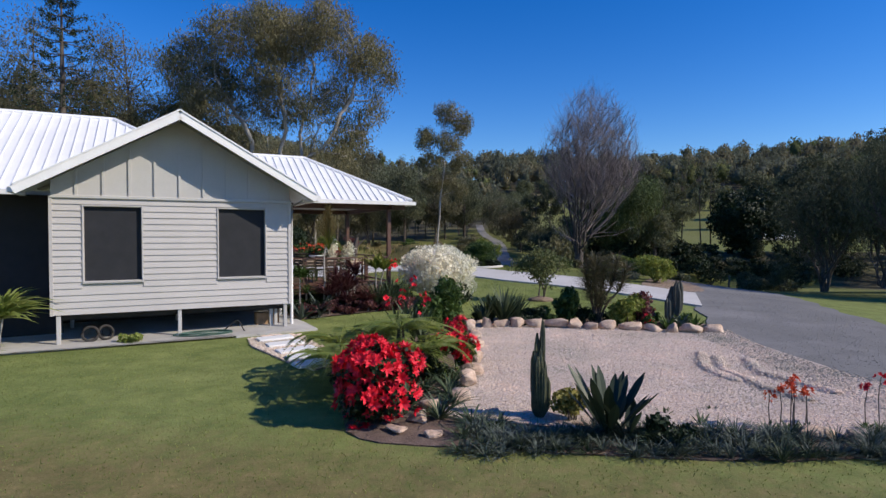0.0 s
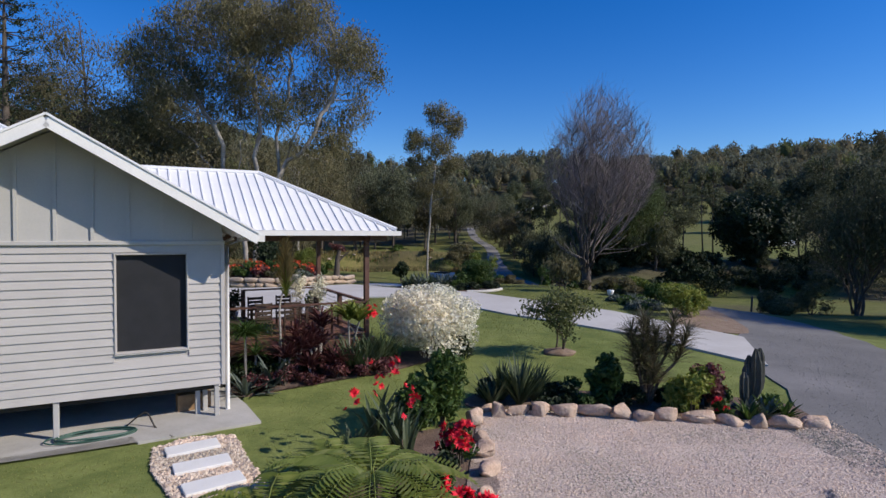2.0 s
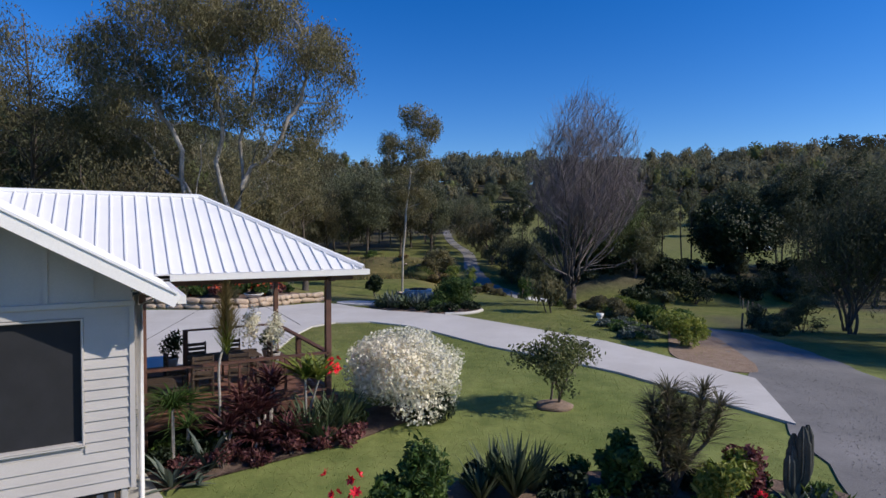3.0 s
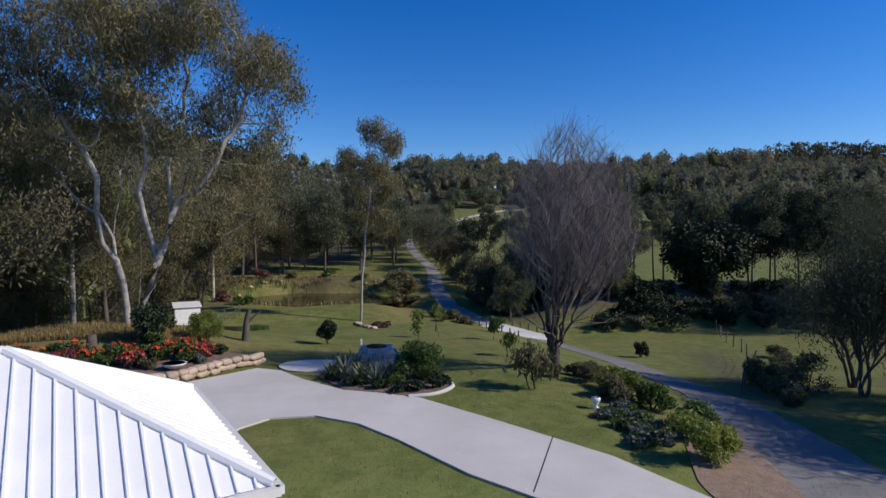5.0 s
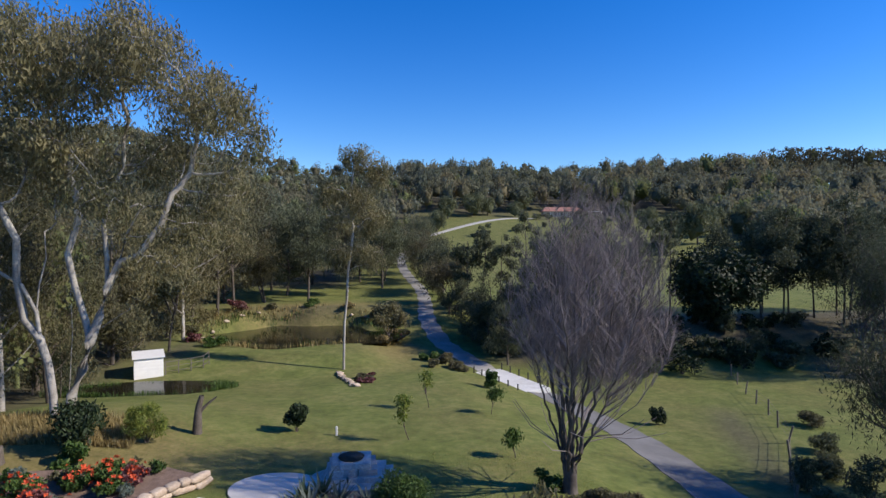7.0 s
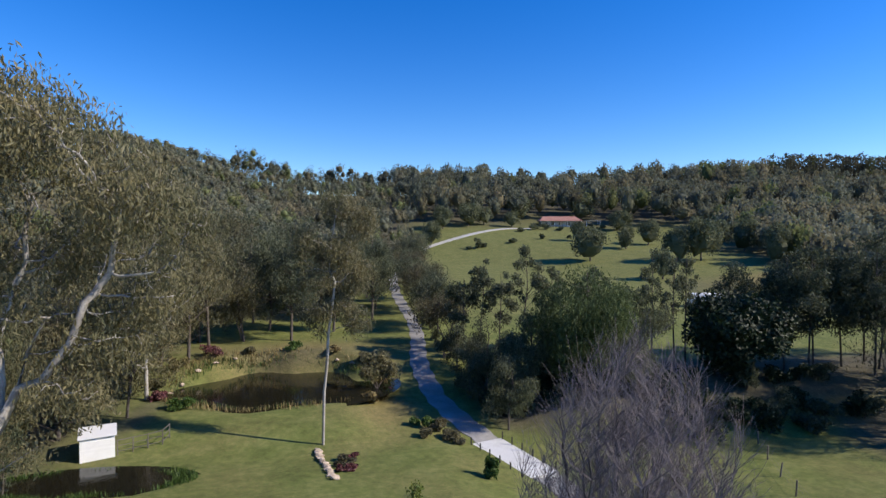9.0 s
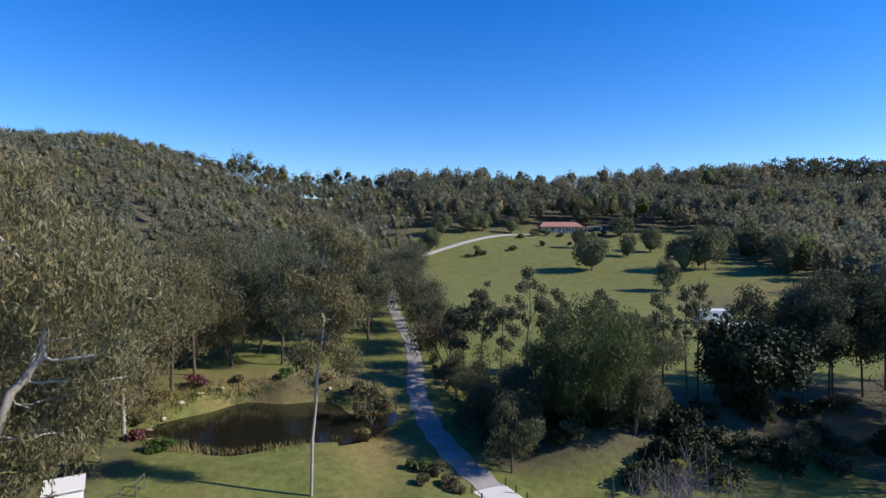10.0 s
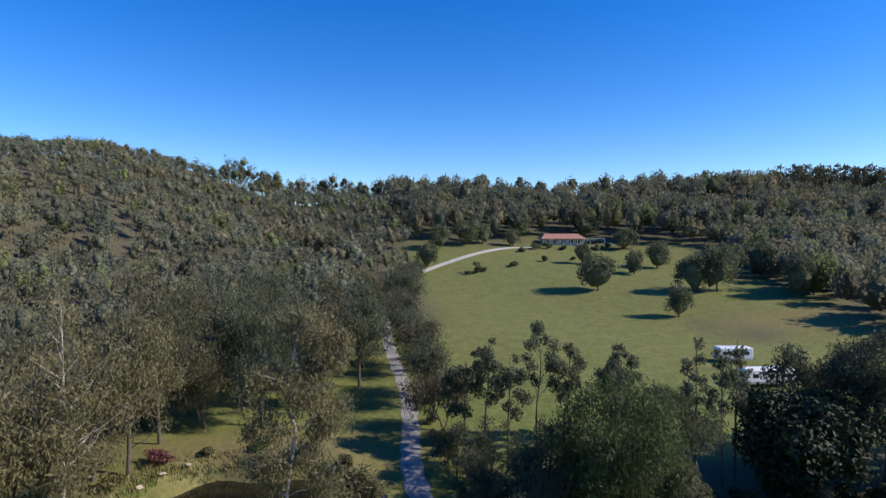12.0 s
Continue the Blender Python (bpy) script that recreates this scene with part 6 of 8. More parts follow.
for k, (u, v, ln) in enumerate([(8.75, 1.75, 1.3), (9.15, 1.9, 1.35), (9.5, 1.8, 1.25), (9.0, 1.5, 1.0), (9.8, 2.1, 1.1), (9.4, 2.35, 1.2)]):
    strap_plant("flax_clump", "upright dark green flax with long strap leaves", *house_xy(u, v), 46, ln, 0.06, 0.55, F_STRAP, 475 + k, 0.35, group="flax clumps")
t = strap_plant("bromeliad", "bright red bromeliad flower head above straps", *house_xy(9.55, 2.4), 24, 0.6, 0.07, 0.9, F_STRAP, 480)
add_flowers(t, [(0, 0, 1.45), (0.15, 0, 1.35), (-0.1, 0.1, 1.3)], [(0.14, 0.14, 0.16)] * 3, RED_HEADS, 18, 481, 0.85)
strap_plant("spider_dracaena", "green dracaena with a mop of narrow leaves", *house_xy(6.2, 1.9), 150, 0.85, 0.035, 1.15, F_GREEN, 485, 0.9, 1, 1.15)
strap_plant("spider_dracaena", "small green dracaena with narrow leaves", *house_xy(6.5, 2.3), 50, 0.6, 0.035, 1.15, F_GREEN, 486, 0.8, 1, 0.6)
strap_plant("cycad", "blue-grey cycad with stiff spreading fronds", *house_xy(6.75, 1.55), 30, 0.95, 0.12, 1.2, F_GREY, 487, 0.35)
strap_plant("cycad", "blue-grey cycad with stiff spreading fronds", *house_xy(6.1, 1.2), 22, 0.8, 0.11, 1.25, F_GREY, 488, 0.35)
for k in range(20):
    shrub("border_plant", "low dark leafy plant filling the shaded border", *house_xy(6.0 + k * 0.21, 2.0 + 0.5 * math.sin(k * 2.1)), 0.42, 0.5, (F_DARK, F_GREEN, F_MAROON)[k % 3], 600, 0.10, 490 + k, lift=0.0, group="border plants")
patch("garden_bed_5", [house_xy(*q) for q in ((5.7, 1.1), (6.6, 1.15), (7.6, 1.45), (8.6, 1.45), (9.6, 1.5), (10.8, 1.9), (11.6, 2.1), (11.7, 3.0), (11.0, 3.3), (10.0, 3.1), (9.8, 2.68), (5.6, 2.68))], 0.03, M_SOIL, "shaded mulch bed along the verandah", "garden bed", 0.08, 0.7)


def plume_palm(x, y):
    """A thin leaning stem with a tall feathery straw-coloured head."""
    r = np.random.default_rng(520)
    t = thing("feather_palm", "thin pale-stemmed palm with an upright straw-coloured plume", "palm", pose(x, y, up(x, y)))
    st = smooth_line([(0, 0, -0.1), (0.04, 0.02, 0.9), (0.02, 0.06, 1.8), (0.16, 0.1, 2.35)], 6)
    part("stem", tube(Soup(), st, np.linspace(0.035, 0.022, len(st)), 6).mesh("stem", M_GUM, True), parent=t)
    for nm, n, z0, z1, m in (("plume", 620, 2.25, 3.4, F_STRAW), ("leaves", 120, 2.0, 2.6, F_LIME)):
        s = Soup()
        for k in range(n):
            u = r.random()
            z, a = z0 + (z1 - z0) * u, r.random() * 6.28
            L = 0.62 * (1.05 - 0.62 * u)
            p = np.array([0.16, 0.1, z])
            d = np.array([math.cos(a) * 0.6, math.sin(a) * 0.6, 0.8]) * L
            e = np.array([-math.sin(a), math.cos(a), 0]) * 0.014
            s.add([p - e, p + e, p + d + [0, 0, -0.1 * L]], np.array([(0, 1, 2)]))
        part(nm, s.mesh(nm, m), parent=t)


plume_palm(*house_xy(7.05, 2.3))

# growth between the boulders and the fern
for k, (x, y, ln) in enumerate([(0.15, 9.9, 0.5), (0.3, 10.3, 0.45), (-0.3, 9.4, 0.5), (0.15, 8.6, 0.5), (-0.45, 8.7, 0.42), (0.4, 7.75, 0.45), (0.75, 7.6, 0.4), (-0.75, 9.5, 0.45)]):
    strap_plant("strap_clump", "dark arching straps with a few pale dead blades", x, y, 44, ln, 0.03, 1.05, F_STRAP, 660 + k, 0.6, group="bed strap clumps")
for k, (x, y, rad, h) in enumerate([(-0.3, 12.0, 0.4, 0.55), (-1.1, 11.2, 0.4, 0.4), (0.1, 12.7, 0.35, 0.5), (-0.2, 10.2, 0.35, 0.4), (-1.7, 12.9, 0.45, 0.5), (-1.55, 9.1, 0.5, 0.75), (-1.45, 9.9, 0.55, 0.8), (-1.7, 10.7, 0.45, 0.7)]):
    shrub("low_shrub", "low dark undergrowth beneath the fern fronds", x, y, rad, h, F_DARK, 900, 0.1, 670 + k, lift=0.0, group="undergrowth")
# bed behind the edging stones
for k, (x, y, n, ln, wd) in enumerate([(1.75, 16.3, 95, 1.15, 0.075), (1.4, 16.6, 60, 0.95, 0.07), (1.15, 16.2, 40, 0.85, 0.06), (2.1, 16.5, 55, 0.9, 0.07)]):
    strap_plant("flax_clump", "grey-green flax with stiff upright blades", x, y, n, ln, wd, 0.62, F_STRAP, 530 + k, 0.2, group="bed flax")
shrub("low_shrub", "low dark shrub behind the edging stones", 2.55, 16.3, 0.55, 0.55, F_DARK, 1500, 0.11, 535, lift=0.0)
shrub("low_shrub", "low dark shrub behind the edging stones", 4.1, 16.2, 0.4, 0.45, F_DARK, 900, 0.10, 539, lift=0.0)
for k, (x, y, rad, h) in enumerate([(2.9, 16.75, 0.45, 0.5), (4.05, 16.7, 0.45, 0.55), (3.05, 15.95, 0.3, 0.35), (5.0, 16.5, 0.4, 0.5), (6.0, 16.45, 0.4, 0.5), (2.3, 15.95, 0.3, 0.35), (4.85, 15.75, 0.3, 0.35), (1.2, 16.8, 0.4, 0.5), (6.8, 15.9, 0.4, 0.45)]):
    shrub("low_shrub", "low dark leafy filler behind the edging stones", x, y, rad, h, F_DARK if k % 2 else F_GREEN, 800, 0.1, 1500 + k, lift=0.0, group="bed fillers")
shrub("leafy_shrub", "rounded dark green leafy shrub", 3.6, 16.4, 0.58, 1.05, F_GREEN, 2600, 0.13, 536, lift=0.02)


def tufted_dracaena(x, y):
    """Bare crooked stems from one foot, each closely leaved along its upper half."""
    r = np.random.default_rng(537)
    t = thing("dracaena", "multi-stemmed dracaena with long shaggy heads of spiky leaves", "plant", pose(x, y, up(x, y) + 0.03))
    for dx, dy, h in ((-0.28, 0.05, 1.55), (-0.08, -0.1, 1.85), (0.08, 0.15, 1.75), (0.22, 0.0, 1.5), (0.62, 0.05, 1.8), (0.86, -0.05, 1.55), (-0.2, -0.15, 1.1), (0.1, -0.2, 0.8)):
        line = smooth_line([(0.05 * dx, 0.05 * dy, -0.1), (0.35 * dx, 0.4 * dy, 0.35 * h), (0.8 * dx, 0.8 * dy, 0.65 * h), (dx, dy, h)], 5)
        part("stem", tube(Soup(), line, np.linspace(0.038, 0.022, len(line)), 6).mesh("stem", M_BARK, True), parent=t)
        s = []
        for q in line[len(line) // 2 + 1:]:
            me = strap_mesh("leaves", r, 30, 0.48, 0.024, 1.3, F_SPIKE, 0.35, 3, 0)
            me.transform(Matrix.Translation(q))
            s.append(me)
        bm = bmesh.new()
        for me in s:
            bm.from_mesh(me)
            bpy.data.meshes.remove(me)
        head = bpy.data.meshes.new("leaves")
        bm.to_mesh(head)
        bm.free()
        head.materials.append(F_SPIKE)
        part("leaves", head, parent=t)


tufted_dracaena(4.4, 16.2)
shrub("croton", "yellow-green croton with long leaves", 5.2, 15.8, 0.55, 1.0, F_LIME, 2000, 0.2, 540, aspect=0.3, lift=0.02)
t, c, rr = shrub("red_leaf_shrub", "dark shrub with orange-red leaf tips", 5.7, 16.1, 0.42, 1.05, F_MAROON, 1300, 0.12, 541, lift=0.05)
add_flowers(t, c, rr, CORAL_HEADS, 14, 542, 0.6)
t, c, rr = shrub("red_flower_bush", "small bush with pink-red flowers by the stones", 5.75, 15.45, 0.28, 0.45, F_GREEN, 500, 0.1, 543)
add_flowers(t, c, rr, RED_HEADS, 16, 544, 0.6)
for k, (x, y) in enumerate([(6.15, 15.35), (6.55, 15.5), (6.9, 15.45), (6.35, 15.75), (6.75, 15.85)]):
    strap_plant("agave", "soft grey-green agave rosette at the bed's end", x, y, 26, 0.5, 0.10, 1.05, F_GREY if k % 2 else F_GREEN, 550 + k, 0.2, group="bed agaves")


def column_cactus(x, y, stems, label, material):
    """Ribbed upright columns from one foot."""
    r = np.random.default_rng(int(x * 100))
    t = thing("column_cactus", label, "cactus", pose(x, y, up(x, y)))
    for k, (dx, dy, h, rad) in enumerate(stems):
        rings = 9
        ang = np.linspace(0, 6.283, 14, endpoint=False)
        v = []
        for i in range(rings):
            u = i / (rings - 1)
            taper = rad * (0.72 + 0.34 * math.sin(u * 2.6)) * (1 - max(0, u - 0.94) * 11)
            rr_ = taper * (1 + 0.22 * (np.arange(14) % 2 * 2 - 1))
            bow = (0.5 - 0.5 * math.cos(min(1, u * 2.2) * math.pi))
            v.append(np.stack([dx * bow + rr_ * np.cos(ang), dy * bow + rr_ * np.sin(ang), np.full(14, -0.05 + h * u)], 1))
        i, j = np.meshgrid(np.arange(rings - 1), np.arange(14), indexing="ij")
        f = np.stack([i * 14 + j, i * 14 + (j + 1) % 14, (i + 1) * 14 + (j + 1) % 14, (i + 1) * 14 + j], -1).reshape(-1, 4)
        part("stem", Soup().add(np.concatenate(v), f).mesh("stem", material), parent=t)
    return t


M_CACTUS = surface("cactus_skin", (0.045, 0.055, 0.028), (0.11, 0.115, 0.06), 6, 0.7, 0.4, 40, vary=0.2, stain=(0.2, 0.18, 0.11))
M_EUPH = surface("purple_green_cactus_skin", (0.05, 0.055, 0.045), (0.10, 0.10, 0.08), 6, 0.7, 0.4, 40, vary=0.15)
column_cactus(1.38, 8.0, [(0.115 * math.cos(2.4 * k) * (0.35 + 0.05 * k), 0.10 * math.sin(2.4 * k) * (0.35 + 0.05 * k), 1.5 - 0.052 * k - 0.16 * (k % 3), 0.031 + 0.003 * (k % 2)) for k in range(15)], "tall grey-green column cactus with many ribbed stems", M_CACTUS)
column_cactus(6.45, 16.0, [(0.05 * (k % 4) - 0.08 + 0.03 * k, 0.06 * (k % 3) - 0.06, 0.85 + 0.16 * (k % 4), 0.075) for k in range(9)], "purple-green cactus with crowded upright stems", M_EUPH)

# bed along the lawn
shrub("yellow_shrub", "small yellow-green variegated shrub", 1.82, 7.85, 0.36, 0.58, F_YELLOW, 1100, 0.085, 560, lift=0.02)
strap_plant("strelitzia", "dark broad-bladed clump of bird of paradise leaves", 2.12, 7.15, 24, 1.02, 0.125, 0.58, F_BROAD, 561, 0.15, seg=7, paddle=True)
strap_plant("strelitzia", "dark broad-bladed leaves beside the larger clump", 2.35, 7.1, 12, 0.75, 0.11, 0.85, F_BROAD, 562, 0.25, seg=7, paddle=True)
strap_plant("strap_clump", "arching pale-striped straps beside the boulders", -0.05, 8.0, 40, 0.6, 0.035, 1.0, F_STRAP, 563, 0.6)
strap_plant("strap_clump", "arching pale-striped straps beside the boulders", 0.1, 9.2, 40, 0.55, 0.035, 1.0, F_STRAP, 566, 0.6)
strap_plant("strap_clump", "grey-green straps under the broad leaves", 2.75, 6.95, 44, 0.5, 0.035, 0.9, F_STRAP, 564, 0.5)
shrub("low_shrub", "low dark green shrub in the bed beside the lawn", 2.9, 7.0, 0.38, 0.42, F_DARK, 1000, 0.08, 565, lift=0.0)
r1 = np.random.default_rng(9)
for k in range(92):
    x = 0.3 + k * 0.063 + 0.05 * r1.normal()
    y = 7.2 - 0.055 * x + 0.17 * r1.normal()
    if 4.5 < x < 5.2 and r1.random() < 0.8:
        continue
    strap_plant("blue_fescue", "low blue-grey grass tuft edging the bed", x, y, 60, 0.33 + 0.12 * r1.random(), 0.015, 0.95, F_GREY if k % 3 else F_STRAP, 1570 + k, 0.5, group="blue fescue tufts", seg=2)
for k in range(46):
    x = 0.2 + k * 0.13 + 0.06 * r1.normal()
    strap_plant("blue_fescue", "low blue-grey grass tuft edging the bed", x, 6.86 - 0.055 * x + 0.07 * r1.normal(), 46, 0.27 + 0.1 * r1.random(), 0.015, 1.05, F_GREY if k % 3 else F_STRAP, 1700 + k, 0.5, group="blue fescue tufts", seg=2)
for k, (x, y, h, heads) in enumerate([(4.62, 7.45, 0.62, CORAL_HEADS), (4.75, 7.35, 0.5, CORAL_HEADS), (4.45, 7.4, 0.55, CORAL_HEADS), (4.55, 7.3, 0.6, CORAL_HEADS), (4.7, 7.5, 0.66, CORAL_HEADS), (4.85, 7.45, 0.52, CORAL_HEADS), (4.38, 7.5, 0.48, CORAL_HEADS), (5.85, 7.5, 0.72, RED_HEADS), (5.7, 7.55, 0.55, RED_HEADS)]):
    t = strap_plant("flowering_succulent", "small succulent with bright flower spikes", x, y, 16, 0.22, 0.03, 0.9, F_GREEN, 620 + k, 0.3)
    part("stem", tube(Soup(), [(0, 0, 0), (0.02, 0.0, h * 0.6), (0.0, 0.02, h)], [0.008, 0.007, 0.005], 5).mesh("stem", M_BARK), parent=t)
    add_flowers(t, [(0, 0, h - 0.02 * j) for j in range(3)], [(0.05, 0.05, 0.07)] * 3, heads, 8, 625 + k, 0.42)
for k, (x, y, h) in enumerate([(3.25, 8.2, 0.22), (4.0, 8.4, 0.16), (3.55, 7.7, 0.3)]):
    strap_plant("seedling", "small weed growing through the gravel", x, y, 9, h, 0.04, 0.9, F_STRAP, 640 + k, 0.2)
# palm at the far corner of the gable wall
strap_plant("palm", "clumping palm with glossy arching leaves by the house", -10.1, 12.75, 60, 1.15, 0.10, 1.05, F_FERN, 650, 0.75, 3, 0.75, category="palm")
strap_plant("palm", "clumping palm with glossy arching leaves by the house", -10.4, 12.2, 40, 0.8, 0.09, 1.1, F_FERN, 651, 0.75, category="palm")

# shade tree on its mulched mound
v, f = lump(np.random.default_rng(5), (0.5, 0.42, 0.14), 0.15, 3)
thing("mulch_mound", "pale mulch mound round the young tree's foot", "mulch", pose(3.65, 20.9, up(3.65, 20.9)), data=mesh_of("mulch_mound", v, f, M_MULCH, True))
tree("young_tree", "young spreading tree with small glossy leaves", 3.65, 20.9, [(0.12, 0.0, 0.95, 0.045), (-0.15, 0.1, 0.95, 0.04), (0.0, -0.2, 0.85, 0.035)], 3600, 0.10, 0.36, M_BARK, F_YOUNG, 655, hang=0.2, aspect=0.5, fork=3, depth=2, open_=0.75, rise=0.3, shrink=0.72)
# ---- about the house ----
# concrete strip under the wall, with its ramp and stepping stones
patch("pavement", [house_xy(*p) for p in ((-7, -0.62), (0.5, -0.55), (3.9, -0.42), (4.0, -0.75), (6.1, -0.7), (6.0, 0.5), (5.5, 3.3), (-7, 3.3))], 0.05, M_PATH, "pale concrete strip running under the house", "pavement", 0.15, 1.0)
patch("gravel_path", [(-4.9, 14.1), (-4.5, 14.6), (-3.7, 14.7), (-3.1, 13.6), (-2.4, 12.5), (-2.0, 11.5), (-2.5, 10.9), (-3.0, 11.3), (-3.7, 12.2), (-4.5, 13.2)], 0.03, M_PEB, "pebble path with pale stepping stones", "path", 0.08, 0.6)
STEP = [(-4.2, 14.05, 12), (-3.75, 13.35, 10), (-3.3, 12.65, 14), (-2.9, 12.0, 5), (-2.6, 11.35, 18)]
for k, (x, y, a) in enumerate(STEP):
    t = thing("stepping_stone", "flat white concrete stepping stone set in pebbles", "paver", pose(x, y, up(x, y) + 0.035, 1, -1, 20 + a), "stepping stones", data=from_bm("stepping_stone", bevelled(-0.42, 0.42, -0.2, 0.2, 0, 0.055, 0.012, 2), M_TRIM))
log = thing("timber_block", "sawn timber block stored under the house corner", "timber", house_m @ pose(5.0, 0.75, 0.06, 0, 0, 6), data=from_bm("timber_block", bevelled(-0.32, 0.32, -0.15, 0.15, 0, 0.42, 0.03, 2), M_LOG))
M_HOSE = surface("dull_green_hose", (0.03, 0.08, 0.06), (0.06, 0.13, 0.10), 8, 0.5, 0.1, 60)
s = Soup()
a = np.linspace(0, 6.283 * 5, 160)
rr_ = 0.42 + 0.05 * np.sin(a * 1.3) + 0.03 * np.cos(a * 0.37)
tube(s, np.stack([rr_ * 1.5 * np.cos(a), rr_ * 0.62 * np.sin(a), 0.03 + 0.012 * a / 6.283 + 0.01 * np.sin(a * 2.2)], 1), np.full(160, 0.013), 6)
thing("garden_hose", "coiled dull green garden hose on the concrete strip", "hose", house_m @ pose(3.3, -0.12, 0.07, 0, 0, 0), data=s.mesh("garden_hose", M_HOSE, True))
s = Soup()
tube(s, smooth_line([(0, 0, 0.02), (0.25, -0.1, 0.25), (0.4, -0.15, 0.3), (0.55, -0.3, 0.03), (0.8, -0.9, 0.02)], 8), np.full(33, 0.016), 6)
thing("garden_hose", "black pipe running from the house onto the path", "hose", house_m @ pose(3.75, 0.15, 0.07), data=s.mesh("garden_hose", M_DARK, True))
for k, (u, v) in enumerate([(0.75, 0.1), (1.1, 0.2)]):
    s = Soup()
    tube(s, [(0.17 * math.cos(b), 0.02 * k, 0.2 + 0.17 * math.sin(b)) for b in np.linspace(0, 6.283, 20)], np.full(20, 0.035), 7)
    wheel = thing("spare_wheel", "small grey rubber wheel leaning under the house", "wheel", house_m @ pose(u, v, 0.07, -12, 0, 30 * k), "wheels")
    part("tyre", s.mesh("tyre", M_DARK, True), parent=wheel)
    part("rim", tube(Soup(), [(0, -0.03, 0.2), (0, 0.03, 0.2)], [0.1, 0.1], 12).mesh("rim", M_DARK, True), parent=wheel)
x, y = house_xy(1.6, -0.35)
shrub("weed_clump", "low green weed clump on the concrete edge", x, y, 0.35, 0.3, F_FERN, 700, 0.09, 702, lift=0.0)
for k, (u, v) in enumerate([(5.62, 0.35), (5.62, 2.0)]):
    part("downpipe", tube(Soup(), [(u, v, 0.1), (u, v, 3.5), (u + 0.35, v, 3.66)], [0.045] * 3, 8).mesh("downpipe", M_TRIM, True), parent=house)

# verandah furniture
M_CHAIR = surface("pale_grey_chair_plastic", (0.45, 0.44, 0.42), (0.56, 0.55, 0.53), 5, 0.6, 0.1, 60)
M_WICKER = surface("dark_brown_wicker", (0.04, 0.025, 0.018), (0.09, 0.06, 0.04), 20, 0.7, 0.8, 90)


def outdoor_table(m):
    t = thing("outdoor_table", "dark timber outdoor table on the verandah", "table", m)
    part("tabletop", bevelled(-0.8, 0.8, -0.45, 0.45, 0.70, 0.74, 0.01), M_WICKER, t)
    for i in (-0.7, 0.7):
        for j in (-0.37, 0.37):
            part("leg", bevelled(i - 0.035, i + 0.035, j - 0.035, j + 0.035, 0, 0.70, 0.006), M_WICKER, t)


def outdoor_chair(m, material):
    t = thing("outdoor_chair", "slatted outdoor chair on the verandah deck", "chair", m, "verandah chairs")
    part("seat", bevelled(-0.24, 0.24, -0.24, 0.24, 0.41, 0.45, 0.01), material, t)
    for i in (-0.21, 0.21):
        part("leg", bevelled(i - 0.02, i + 0.02, -0.22, -0.18, 0, 0.41, 0.005), material, t)
        part("leg", bevelled(i - 0.02, i + 0.02, 0.18, 0.22, 0, 0.95, 0.005), material, t)
    for z in (0.52, 0.63, 0.74, 0.85):
        part("slat", bevelled(-0.19, 0.19, 0.19, 0.21, z, z + 0.08, 0.004), material, t)
    return t


outdoor_table(house_m @ pose(7.6, 4.9, DZ, 0, 0, 4))
for k, (u, v, a) in enumerate([(7.0, 4.2, 180), (7.8, 4.15, 172), (8.5, 4.9, 270), (7.1, 5.65, 5), (7.9, 5.7, -8), (6.5, 4.9, 95)]):
    outdoor_chair(house_m @ pose(u, v, DZ, 0, 0, a), M_WICKER)
lounge = thing("outdoor_sofa", "low dark wicker sofa against the house wall", "sofa", house_m @ pose(6.1, 4.0, DZ, 0, 0, 90))
part("base", bevelled(-0.8, 0.8, -0.38, 0.38, 0.05, 0.3, 0.02), M_WICKER, lounge)
part("cushion", bevelled(-0.76, 0.76, -0.34, 0.3, 0.3, 0.44, 0.05, 2), M_WICKER, lounge)
part("backrest", bevelled(-0.8, 0.8, 0.28, 0.42, 0.3, 0.8, 0.04, 2), M_WICKER, lounge)


def pot_plant(x, y, z, h, leaf, seed, label):
    t = thing("pot_plant", label, "pot plant", pose(x, y, z))
    s = tube(Soup(), [(0, 0, 0), (0, 0, 0.02), (0, 0, 0.30), (0, 0, 0.33), (0, 0, 0.33), (0, 0, 0.27)], [0.02, 0.13, 0.19, 0.21, 0.17, 0.15], 14)
    part("pot", s.mesh("pot", M_CHAIR, True), parent=t)
    v, f = leaves(np.random.default_rng(seed), np.array([(0, 0, 0.3 + h * 0.5), (0.1, 0, 0.3 + h * 0.75)]), np.array([(0.3, 0.3, h * 0.5), (0.22, 0.22, h * 0.4)]), 500, 0.13, 0.3, 0.1, 0.3)
    part("foliage", mesh_of("foliage", v, f, leaf), parent=t)


for k, (u, v, h, leaf) in enumerate([(9.2, 7.2, 0.6, F_GREEN), (6.6, 7.3, 0.7, F_DARK), (8.7, 7.35, 1.2, F_BLOOM), (9.2, 6.6, 1.1, F_BLOOM)]):
    x, y = house_xy(u, v)
    pot_plant(x, y, DZ, h, leaf, 720 + k, "potted plant on the verandah deck")

